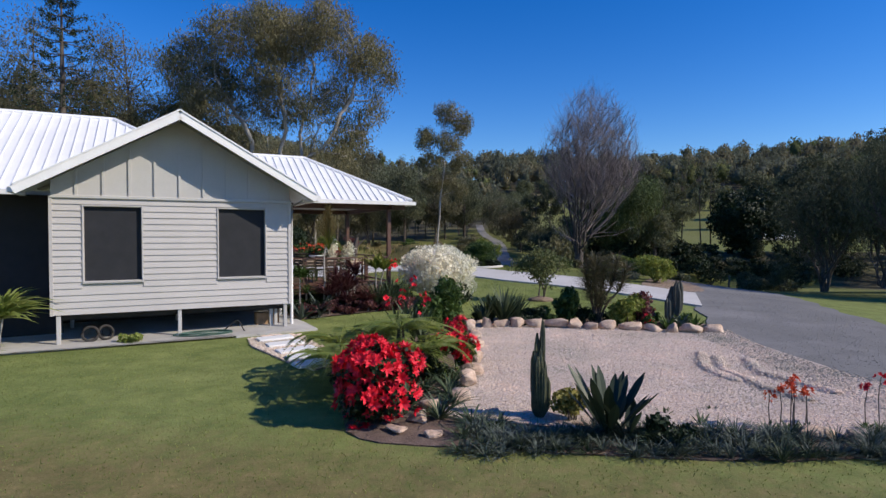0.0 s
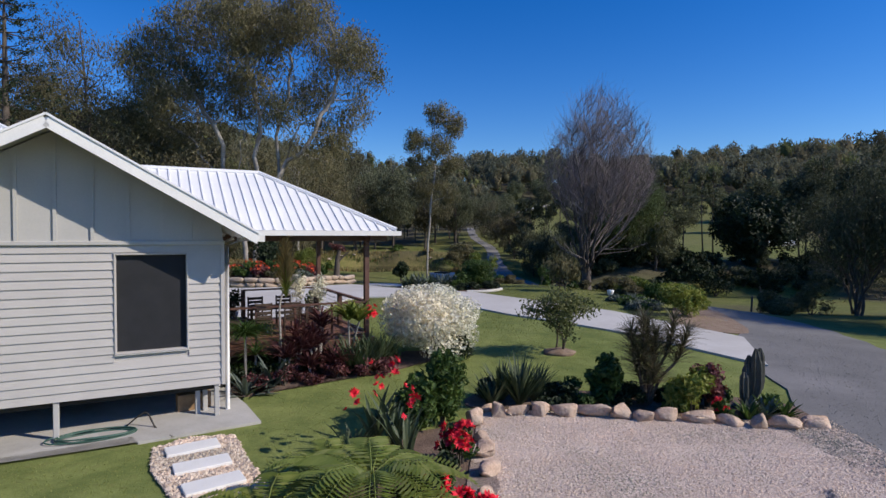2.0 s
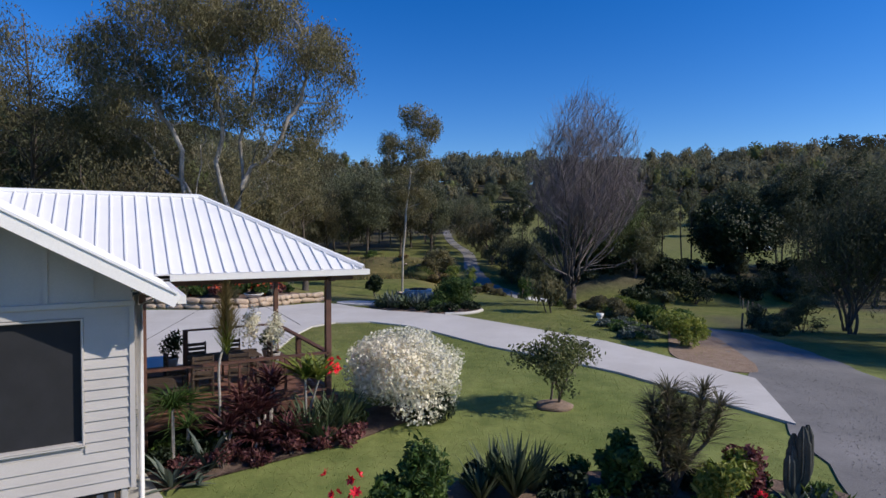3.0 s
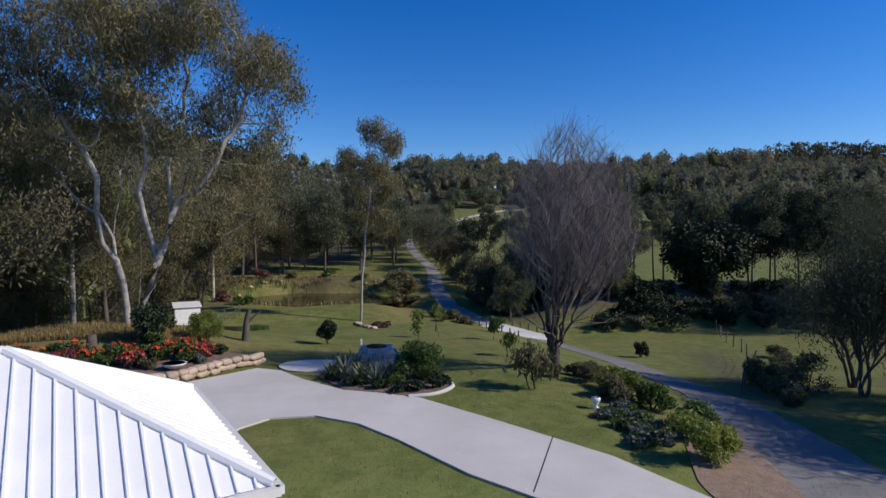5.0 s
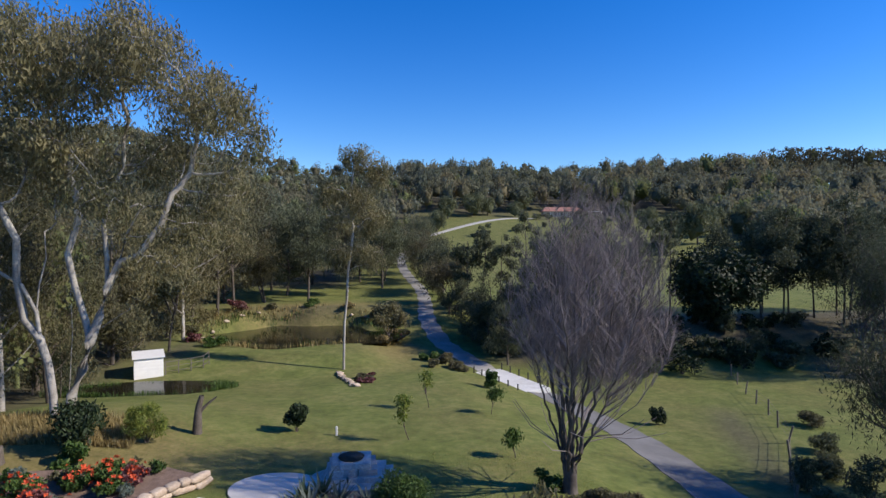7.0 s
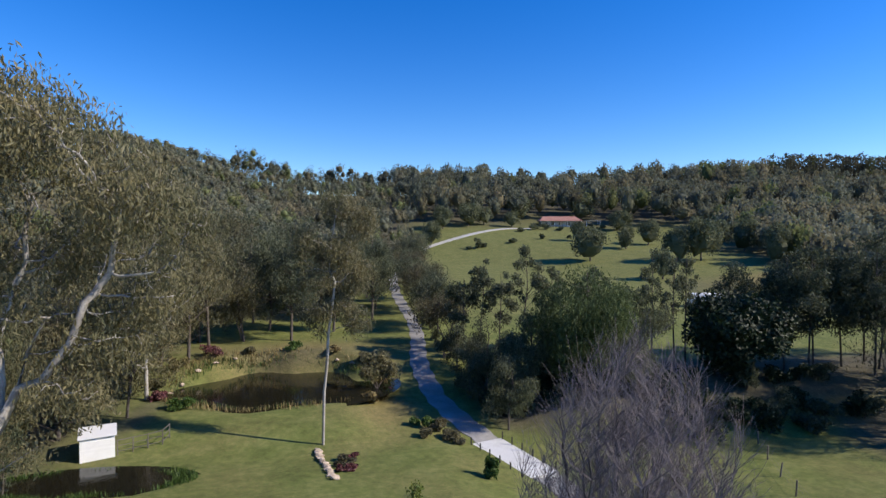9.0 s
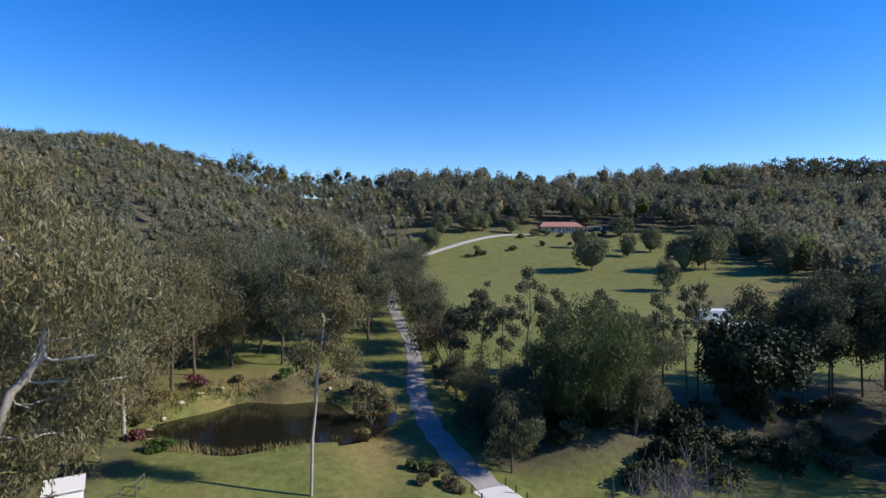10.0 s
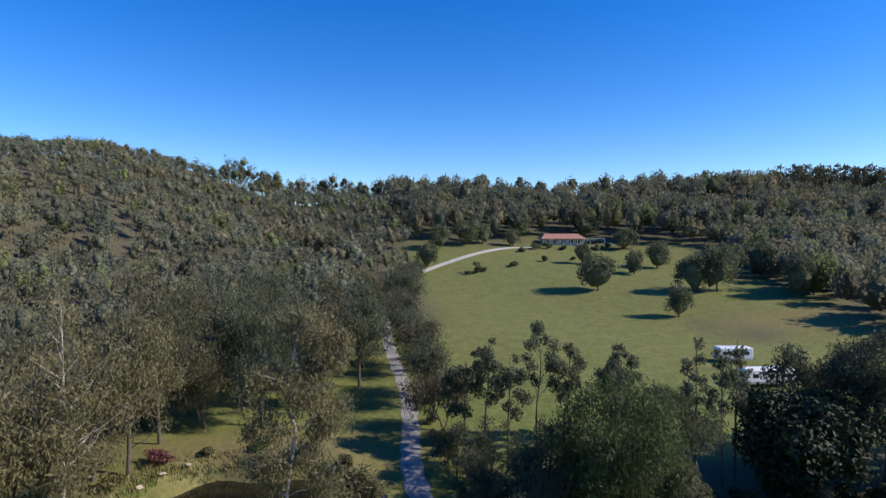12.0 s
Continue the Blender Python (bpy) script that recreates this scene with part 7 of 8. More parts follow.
# ---- beyond the driveway ----
# dry stone retaining wall and its red-flowered bed
wall_line = smooth_line([(-24, 37.9), (-18, 38.2), (-14.8, 38.1), (-11.4, 37.75), (-9.6, 37.8), (-8.4, 38.5), (-7.6, 39.8), (-6.7, 41.3), (-5.6, 42.6)], 14)
bed_out = [tuple(p) for p in wall_line[::4]] + [(-7.5, 43.6), (-10, 43.2), (-14, 42.6), (-24, 42)]
patch("garden_bed_3", bed_out, 0.42, M_SOIL, "raised soil bed held by the dry stone wall", "garden bed", 0.5, 0.9)
retain = thing("retaining_wall", "low dry stone wall of buff and orange sandstone beside the driveway", "stone wall", kind="structure")
wl = np.concatenate([[0], np.cumsum(np.linalg.norm(np.diff(wall_line, axis=0), axis=1))])
r2 = np.random.default_rng(31)
stones = []
for k in range(6):
    v, f = lump(np.random.default_rng(800 + k), (1, 1, 1), 0.2, 2, 1.0)
    v = np.sign(v) * np.abs(v) ** 0.45
    rk = np.random.default_rng(820 + k)
    for _ in range(9):
        n = rk.normal(size=3)
        n /= np.linalg.norm(n)
        v = v - n * np.maximum(0, v @ n - (0.95 + 0.3 * rk.random()))[:, None]
    v = v / np.abs(v).max(axis=0) * 0.5
    stones.append(mesh_of("stone", v, f, M_WROCK, True))
for course, (z0, hh) in enumerate(((0.0, 0.30), (0.29, 0.28))):
    q = 0.15 * course
    while q < wl[-1] - 0.2:
        w = 0.42 + 0.62 * r2.random() ** 1.3
        x, y = np.interp(q + w / 2, wl, wall_line[:, 0]), np.interp(q + w / 2, wl, wall_line[:, 1])
        x1, y1 = np.interp(q + w, wl, wall_line[:, 0]), np.interp(q + w, wl, wall_line[:, 1])
        ob = new("stone", stones[int(r2.integers(6))])
        ob.parent = retain
        ob.matrix_basis = pose(x, y, up(x, y) + z0 + hh / 2 + 0.02 * r2.normal(), 4 * r2.normal(), 4 * r2.normal(), math.degrees(math.atan2(y1 - y, x1 - x)) + 5 * r2.normal()) @ Matrix.Diagonal((w * 1.04, 0.42 + 0.1 * r2.random(), hh * 1.1, 1))
        q += w
for k in range(15):
    x = -8.0 - k * 0.72 + 0.3 * r2.normal()
    y = 40.6 + 0.5 * r2.normal() + (0.6 if x > -10 else 0)
    z = up(x, y) + 0.42
    t, c, rr = shrub("red_flower_bush", "leafy plant with coral red flower heads in the stone bed", x, y, 0.78, 0.85 + 0.3 * r2.random(), F_GREEN if k % 4 else F_MAROON, 1300, 0.14, 730 + k, z=z, lift=0.0, group="red stone-bed plants")
    add_flowers(t, c, rr, CORAL_HEADS, 28 if x > -13 else 12, 750 + k, 1.1, 0.5)
for k in range(22):
    x, y = -7.6 - k * 0.45 + 0.2 * r2.normal(), (39.75 if k % 2 else 41.8) + 0.25 * r2.normal() + (0.9 if k < 4 else 0)
    shrub("bed_plant", "low grey-green leafy plant filling the stone bed", x, y, 0.5, 0.5 + 0.2 * r2.random(), (F_GREEN, F_GREY, F_OLIVE)[k % 3], 600, 0.12, 1600 + k, z=up(x, y) + 0.42, lift=0.0, group="stone-bed fillers")
for k in range(9):
    shrub("grey_plant", "grey-green mound plant in the stone bed", -15.5 - k * 0.9, 39.6 + 0.5 * math.sin(k), 0.6, 0.5, F_GREY, 600, 0.12, 770 + k, z=up(-15, 40) + 0.42, lift=0.0, group="grey bed plants")
bowl = thing("garden_bowl", "shallow white bowl on the stone wall", "bowl", pose(-8.85, 39.45, up(-8.85, 39.45) + 0.44))
part("bowl", tube(Soup(), [(0, 0, 0), (0, 0, 0.03), (0, 0, 0.14), (0, 0, 0.24), (0, 0, 0.28), (0, 0, 0.28), (0, 0, 0.18)], [0.02, 0.2, 0.42, 0.53, 0.56, 0.5, 0.42], 24).mesh("bowl", M_TRIM, True), parent=bowl)
part("soil", tube(Soup(), [(0, 0, 0.19), (0, 0, 0.2)], [0.43, 0.02], 20).mesh("soil", M_SOIL), parent=bowl)
# saw cuts in the drive
for k, (a, b) in enumerate([((-8.05, 38.6), (-4.9, 32.3)), ((-10.9, 37.0), (-10.2, 29)), ((6.3, 30.1), (4.5, 26.3))]):
    n = 12
    v = []
    d = Vector((b[0] - a[0], b[1] - a[1])).normalized()
    for i in range(n + 1):
        x, y = a[0] + (b[0] - a[0]) * i / n, a[1] + (b[1] - a[1]) * i / n
        for sg in (-1, 1):
            v.append((x - d.y * 0.02 * sg, y + d.x * 0.02 * sg, up(x, y) + 0.07))
    thing("joint_%d" % (k + 1), "dark saw-cut joint across the concrete drive", "joint", kind="structure", data=mesh_of("joint", v, np.array([(2 * i, 2 * i + 1, 2 * i + 3, 2 * i + 2) for i in range(n)]), M_DARK))
# agaves, stone fire pit and round shrub by the paved circle
r3 = np.random.default_rng(44)
for k, (x, y) in enumerate([(-1.6, 39.2), (-0.9, 38.2), (-0.2, 37.4), (0.5, 37.3), (1.1, 37.6), (-1.0, 39.6), (-0.2, 38.9), (0.7, 38.7), (1.5, 38.4), (0.1, 40.0), (-1.3, 40.4), (1.3, 39.6), (-0.6, 40.9)]):
    strap_plant("agave", "large grey-green agave with pale pointed leaves", x, y, 40, 0.95 + 0.2 * r3.random(), 0.12, 1.0, F_GREY if k % 2 else F_STRAP, 800 + k, 0.2, group="driveway agaves")
patch("garden_bed_4", [(-2.3, 39.3), (-0.9, 36.2), (0.6, 35.6), (2.0, 34.9), (3.6, 35.7), (3.9, 37.4), (3.0, 40.0), (1.4, 41.2), (-0.9, 41.2), (-1.9, 40.6)], 0.06, M_SOIL, "dark planted bed beside the driveway", "garden bed", 0.1, 0.9)
shrub("round_shrub", "large rounded feathery green shrub", 2.35, 38.2, 1.6, 2.0, F_GREEN, 9000, 0.16, 820, aspect=0.25, lift=0.0, lumps=16)
shrub("round_shrub", "smaller shrub beside the round one", 1.3, 36.6, 0.5, 0.7, F_GREEN, 1200, 0.13, 821, aspect=0.3, lift=0.0)
for k, (x, y) in enumerate([(2.1, 35.7), (2.9, 36.1), (3.3, 36.9), (0.6, 36.3), (-0.5, 36.9), (-1.5, 38.3), (1.4, 35.7), (3.1, 37.9)]):
    shrub("low_shrub", "low dark shrub at the driveway bed's edge", x, y, 0.55, 0.55, F_DARK, 900, 0.12, 1300 + k, lift=0.0, group="driveway bed shrubs")
kerb = smooth_line([(1.75, 34.9), (2.6, 35.0), (3.3, 35.45), (3.75, 36.1), (3.8, 36.7)], 8)
s = tube(Soup(), [(x, y, up(x, y) + 0.06) for x, y in kerb], np.full(len(kerb), 0.09), 8)
thing("kerb", "pale curved concrete kerb round the bed", "kerb", kind="structure", data=s.mesh("kerb", M_CONC, True))
M_SLATE = surface("grey_slate", (0.38, 0.37, 0.355), (0.56, 0.545, 0.525), 3, 0.8, 0.6, 18, vary=0.2, dist=0.02)
pit = thing("fire_pit", "stacked grey slate fire pit with a blackened bowl", "fire pit", pose(0.75, 43.0, up(0.75, 43.0)))
for tier, (w, d, z0, z1, dx) in enumerate(((1.35, 1.0, -0.05, 0.34, 0.0), (1.05, 0.86, 0.34, 0.62, -0.12), (0.88, 0.76, 0.62, 0.86, -0.2))):
    cuts = [-w, -w * (0.25 + 0.15 * tier), w * (0.30 - 0.1 * tier), w]
    for a, b in zip(cuts[:-1], cuts[1:]):
        ob = part("stone", bevelled(a + 0.012, b - 0.012, -d * (0.94 + 0.06 * r3.random()), d * (0.94 + 0.06 * r3.random()), z0, z1 - 0.008 + 0.02 * r3.random(), 0.025, 2), M_SLATE, pit)
        ob.matrix_basis = pose(dx, 0, 0, 0, 0, 2 * r3.normal())
for k in range(2):
    part("stone", bevelled(1.3 + 0.32 * k, 1.68 + 0.3 * k, -0.75, 0.1 - 0.2 * k, -0.05, 0.42 - 0.2 * k, 0.03, 2), M_SLATE, pit)
part("fire_bowl", tube(Soup(), [(-0.2, 0, 0.84), (-0.2, 0, 0.93), (-0.2, 0, 0.94), (-0.2, 0, 0.87)], [0.52, 0.58, 0.52, 0.05], 22).mesh("fire_bowl", M_DARK, True), parent=pit, label="blackened steel fire bowl")
patch("paving_1", [(0.75 + 2.1 * math.cos(a), 42.7 + 1.7 * math.sin(a)) for a in np.linspace(0, 6.283, 24, endpoint=False)], 0.055, M_SLATE, "grey slate paving round the fire pit", "paving", 0.1, 0.8)

# shrubs on the lower lawn
shrub("round_shrub", "dark round shrub alone on the lawn", -2.65, 50.4, 0.85, 1.75, F_DARK, 2600, 0.2, 830, lift=0.12)
shrub("round_shrub", "small dark round shrub in the paddock", 22.7, 56.6, 0.75, 1.3, F_DARK, 1600, 0.2, 831, lift=0.15)
shrub("willow_shrub", "yellow-green weeping shrub on the lawn", -9.6, 47.2, 1.15, 2.0, F_LIME, 3500, 0.22, 832, aspect=0.15, lift=0.1)
tree("young_tree", "dark leafy young tree by the stone bed", -12.0, 46.5, [(0.05, 0, 1.3, 0.08)], 3200, 0.28, 0.7, M_BARK, F_DARK, 833, fork=4, depth=2, open_=0.7, rise=0.3, shrink=0.65)
shrub("round_shrub", "dark green shrub by the stone bed", -11.6, 44.2, 0.9, 1.2, F_GREEN, 1800, 0.2, 834, lift=0.05)
tree("sapling", "thin young tree with sparse pale leaves", 3.6, 48.3, [(0.02, 0, 1.6, 0.03)], 420, 0.22, 0.45, M_BARK, F_LIME, 835, fork=3, depth=2, open_=0.5, rise=0.5, shrink=0.45)
tree("sapling", "thin young tree with sparse pale leaves", 5.6, 56.0, [(0.02, 0, 1.6, 0.03)], 420, 0.22, 0.45, M_BARK, F_LIME, 836, fork=3, depth=2, open_=0.5, rise=0.5, shrink=0.45)
tree("sapling", "small leafy sapling on the lawn", 8.5, 44.5, [(0.02, 0, 0.8, 0.03)], 600, 0.2, 0.4, M_BARK, F_GREEN, 837, fork=3, depth=2, open_=0.5, rise=0.5, shrink=0.5)
tree("sapling", "small leafy sapling by the bridge", 9.4, 53.8, [(0.02, 0, 0.9, 0.03)], 600, 0.2, 0.45, M_BARK, F_GREEN, 838, fork=3, depth=2, open_=0.5, rise=0.5, shrink=0.6)
tree("young_tree", "young tree with large drooping brown-green leaves", 7.2, 35.5, [(0.1, 0, 0.9, 0.05), (-0.2, 0.1, 0.8, 0.04)], 520, 0.34, 0.55, M_BARK, F_OLIVE, 839, hang=0.8, fork=3, depth=2, open_=0.8, rise=0.2, shrink=0.7)
for k, (x, y, rad, h, leaf) in enumerate([(10.5, 37.2, 0.9, 1.0, F_OLIVE), (11.2, 35.6, 1.2, 1.4, F_LIME), (10.3, 34.2, 1.0, 1.1, F_OLIVE), (9.0, 40.6, 0.7, 0.9, F_GREEN), (10.6, 39.0, 0.8, 0.7, F_OLIVE), (9.0, 38.2, 0.5, 0.7, F_OLIVE), (11.6, 33.5, 1.1, 1.2, F_GREEN), (10.6, 28.2, 1.15, 1.5, F_LIME), (11.3, 30.0, 1.0, 1.3, F_GREEN), (11.8, 38.5, 0.8, 0.9, F_OLIVE)]):
    shrub("border_shrub", "loose shrub in the border between lawn and track", x, y, rad, h, leaf, int(2600 * rad), 0.17, 845 + k, aspect=0.35, lift=0.0, group="track border shrubs")
for k in range(22):
    x, y = 8.7 + 2.0 * r3.random() + 0.0, 29.0 + 4.0 * r3.random()
    shrub("ground_cover", "blue-grey ground cover mound beside the track", x, y, 0.5, 0.4, F_GREY if k % 3 else F_GREEN, 500, 0.12, 860 + k, lift=0.0, group="ground cover mounds")
urn = thing("garden_urn", "small white garden urn at the border's edge", "urn", pose(8.95, 32.9, up(8.95, 32.9)))
part("urn", tube(Soup(), [(0, 0, 0), (0, 0, 0.05), (0, 0, 0.12), (0, 0, 0.3), (0, 0, 0.42), (0, 0, 0.46)], [0.13, 0.13, 0.05, 0.15, 0.19, 0.14], 14).mesh("urn", M_TRIM, True), parent=urn)
s = Soup()
st = smooth_line([(0, 0, -0.2), (0.05, 0, 0.7), (0.1, 0.05, 1.4), (0.25, 0.05, 2.0)], 5)
tube(s, st, np.linspace(0.27, 0.13, len(st)), 9)
tube(s, [(0.12, 0.03, 1.1), (0.5, 0.1, 1.5), (1.0, 0.1, 1.9)], [0.11, 0.07, 0.04], 7)
thing("tree_stump", "broken grey tree stump with one leaning limb", "stump", pose(-7.7, 49.0, up(-7.7, 49.0)), data=s.mesh("tree_stump", M_BARK, True))
thing("tree_stump", "short sawn dark tree stump in the grass", "stump", pose(-14.8, 44.6, up(-14.8, 44.6)), data=tube(Soup(), [(0, 0, -0.2), (0, 0, 0.3), (0, 0, 0.75), (0, 0, 0.76)], [0.34, 0.26, 0.23, 0.01], 10).mesh("tree_stump", M_BARK, True))
for k, (x, y) in enumerate([(-0.4, 49.6), (5.9, 61.0)]):
    thing("marker_post", "short pale marker post on the lawn", "post", pose(x, y, up(x, y)), data=from_bm("marker_post", bevelled(-0.06, 0.06, -0.06, 0.06, -0.1, 0.5, 0.02, 2), M_TRIM if k == 0 else M_BARK))
# ring of pale stones by the slender gum
for k, u in enumerate(np.linspace(0, 1, 13)):
    x, y = -1.2 + 1.7 * u ** 1.5, 72.0 - 7.0 * u + 0.9 * math.sin(u * 3)
    rock("pale stone edging the bed under the slender gum", x, y, 0.7, 0.75, 0.3, 900 + k, M_WROCK, turn=k * 40, group="gum bed stones", name="edging_stone")
for k in range(9):
    shrub("bed_plant", "brown-red low plant in the bed under the gum", 0.6 + 1.3 * r3.random(), 66.5 + 4 * r3.random(), 0.55, 0.5, F_MAROON if k % 2 else F_OLIVE, 350, 0.2, 915 + k, lift=0.0, group="gum bed plants")

# ---- creek crossing, shed, fences ----
M_BRIDGE = surface("pale_bridge_concrete", (0.62, 0.61, 0.58), (0.72, 0.71, 0.68), 0.8, 0.85, 0.25, 30, vary=0.06, stain=(0.5, 0.48, 0.44))
bx, by, ba = 15.1, 70.6, math.degrees(math.atan2(81 - 66, 12.2 - 17.4)) - 90
deck_z = max(up(15.1, 70.6), up(13.6, 74.5), up(16.5, 66.8)) + 0.1
bridge = thing("bridge", "low pale concrete creek crossing with short posts", "bridge", pose(bx, by, deck_z, 0, 0, ba))
part("deck", bevelled(-1.75, 1.75, -4.2, 4.2, -0.45, 0.05, 0.03), M_BRIDGE, bridge)
for k in range(6):
    for sg in (-1, 1):
        part("post", bevelled(sg * 1.68 - 0.05, sg * 1.68 + 0.05, -3.9 + k * 1.55 - 0.05, -3.9 + k * 1.55 + 0.05, -0.1, 0.75, 0.01), M_DARK, bridge)
for k, (x, y, rad, h) in enumerate([(9.8, 76.5, 1.1, 1.3), (8.9, 77.5, 0.9, 1.1), (10.6, 74.8, 1.0, 1.0), (7.6, 78.6, 0.7, 0.8), (11.2, 73.8, 0.8, 0.9), (12.0, 65.0, 0.8, 1.8), (8.4, 75.2, 0.8, 0.9)]):
    shrub("creek_shrub", "green shrub on the bank of the creek crossing", x, y, rad, h, F_GREEN if k % 2 else F_OLIVE, 1500, 0.22, 930 + k, lift=0.0, group="creek shrubs")
# Added shrubs, half of them near-black, to imitate the bank's tree shade.
for k in range(26):
    x, y = 15.5 + 12 * r3.random(), 80 + 9 * r3.random()
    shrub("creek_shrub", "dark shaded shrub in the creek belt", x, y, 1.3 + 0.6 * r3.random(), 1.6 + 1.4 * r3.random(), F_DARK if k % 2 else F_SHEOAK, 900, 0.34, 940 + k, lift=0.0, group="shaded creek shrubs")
# More added shrubs; their dark leaves stand in for shade on the grass.
for k in range(44):
    x, y = 27 + 33 * r3.random(), 73.5 + 9.5 * r3.random()
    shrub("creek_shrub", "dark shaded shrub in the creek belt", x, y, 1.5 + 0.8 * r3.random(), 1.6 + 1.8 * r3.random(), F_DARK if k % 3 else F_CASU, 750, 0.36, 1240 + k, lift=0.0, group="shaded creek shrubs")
shed = thing("garden_shed", "small white weatherboard shed with a pale metal roof", "shed", pose(-18.45, 72.6, up(-18.4, 72.4) - 0.05, 0, 0, 22))
part("body", box(Soup(), -1.2, 1.2, -0.1, 1.7, 0, 1.95).mesh("body", M_TRIM), parent=shed)
for k in range(12):
    vs = [(u, -0.1 + dv, k * 0.155 + dz) for u in (-1.21, 1.21) for dv, dz in prof]
    part("board", Soup().add(vs, np.array([(0, 1, 5, 4), (1, 2, 6, 5), (2, 3, 7, 6), (3, 0, 4, 7), (0, 3, 2, 1), (4, 5, 6, 7)])).mesh("board", M_TRIM), parent=shed)
rf = part("roof", bevelled(-1.35, 1.35, -0.3, 1.95, 0, 0.05, 0.01), M_GUTTER, shed)
rf.matrix_basis = pose(0, 0, 1.93, 9, 0, 0)
M_MESH = surface("weathered_fence_timber", (0.10, 0.085, 0.07), (0.19, 0.165, 0.14), 5, 0.9, 0.5, 30)


def fence(label, line, gap, tall, rails, post_w=0.09, lean=2.0, seed=1):
    """Posts and rails or wires along a line over the ground."""
    r = np.random.default_rng(seed)
    p = np.array(line, float)
    d = np.concatenate([[0], np.cumsum(np.linalg.norm(np.diff(p, axis=0), axis=1))])
    t = thing("fence", label, "fence")
    tops = []
    for q in np.arange(0, d[-1] + 0.01, gap):
        x, y = np.interp(q, d, p[:, 0]), np.interp(q, d, p[:, 1])
        ob = part("post", bevelled(-post_w / 2, post_w / 2, -post_w / 2, post_w / 2, -0.3, tall, 0.012), M_MESH, t)
        ob.matrix_basis = pose(x, y, up(x, y), lean * r.normal(), lean * r.normal(), 40 * r.random())
        tops.append((x, y, up(x, y)))
    for a, b in zip(tops, tops[1:]):
        for z, w in rails:
            bar("rail" if w > 0.03 else "wire", (a[0], a[1], a[2] + z), (b[0], b[1], b[2] + z), w, w, M_MESH, t)


fence("weathered timber pen beside the white shed", [(-17.2, 73.2), (-14.0, 74.6), (-13.8, 76.5)], 1.1, 1.25, [(0.3, 0.04), (0.75, 0.04), (1.2, 0.05)], 0.08, 1, 2)
fence("old post and wire fence along the paddock", [(20.6, 40.6), (24.0, 45), (27.9, 49.6), (32.4, 57.1), (37.6, 68), (41.4, 75.2), (44, 80)], 4.2, 1.25, [(0.4, 0.012), (0.8, 0.012), (1.15, 0.012)], 0.10, 4, 3)
for k, (x, y, rad, h) in enumerate([(21.5, 38.8, 1.0, 1.3), (23.0, 42.5, 1.2, 1.8), (22.2, 40.6, 0.8, 1.0), (25.5, 44.2, 1.1, 1.4), (20.2, 36.5, 0.8, 0.9), (27, 46, 1.0, 1.0), (24.4, 40.4, 1.5, 2.4), (29, 48.5, 1.2, 1.3), (33, 54, 1.4, 1.6)]):
    shrub("fence_shrub", "scrubby bush growing along the creek fence", x, y, rad, h, F_SHEOAK if k % 2 else F_OLIVE, 1700, 0.22, 1000 + k, lift=0.0, aspect=0.3, group="fence-line scrub")
# reeds and dry grass round the pond, straw-coloured grass under the great gum
r4 = np.random.default_rng(70)


def grass_field(name, label, spots, ln, wid, material, seed, per=1):
    r = np.random.default_rng(seed)
    q = np.array(spots, float)
    p = np.column_stack([q, height(q[:, 0], q[:, 1])])
    n = len(p)
    a = r.random(n) * 6.283
    L = ln * (0.6 + 0.8 * r.random(n))
    lean = 0.35 * r.normal(size=n)
    d = np.stack([np.cos(a), np.sin(a), 0 * a], 1)
    tip = p + np.stack([np.cos(a) * lean * L, np.sin(a) * lean * L, L], 1)
    side = np.stack([-np.sin(a), np.cos(a), 0 * a], 1) * wid / 2
    mid = (p + tip) / 2 + d * 0.08 * L[:, None]
    v = np.stack([p - side, p + side, mid + side * 0.8, tip, mid - side * 0.8], 1).reshape(-1, 3)
    b = np.arange(n)[:, None] * 5
    return thing(name, label, "grass", kind="stuff", data=mesh_of(name, v, [b + np.array([[0, 1, 2, 4]]), b + np.array([[4, 2, 3]])], material))


def ring_spots(cx, cy, rx, ry, n, r, lo=1.0, hi=1.3):
    out = []
    for k in range(n):
        a, q = r.random() * 6.283, lo + (hi - lo) * r.random()
        if math.sin(a * 3 + 1) + 0.6 * r.normal() < -0.35:
            continue
        out.append((cx + rx * q * math.cos(a), cy + ry * q * math.sin(a)))
    return out


grass_field("reeds", "green and straw reeds round the pond's edge", ring_spots(-7, 90.3, 10.5, 7.6, 2600, r4, 1.02, 1.25), 0.6, 0.07, F_STRAW, 71)
grass_field("reeds", "green rushes at the water's edge", ring_spots(-7, 90.3, 10.5, 7.6, 1800, r4, 0.95, 1.1), 0.6, 0.06, F_GREEN, 72)
grass_field("reeds", "low green rushes round the small pool", ring_spots(-17.2, 67.2, 6.0, 2.5, 3500, r4, 1.0, 1.3), 0.4, 0.05, F_GREEN, 73)
grass_field("long_grass", "long straw-coloured grass below the great gum", [(-24 + 14 * r4.random(), 46.3 + 4 * r4.random() ** 1.5) for k in range(9000)], 0.36, 0.035, F_STRAW, 74)
for k, (x, y) in enumerate([(-16.6, 94), (-15.0, 95.8), (-17.6, 91.5), (-18.0, 89), (-13.0, 97.6), (-0.5, 97.4), (1.5, 96.2), (-17.0, 86.0)]):
    rock("pale stone on the pond bank", x, y, 0.9, 0.6, 0.4, 1020 + k, M_WROCK, turn=k * 50, group="pond bank stones", name="bank_stone")
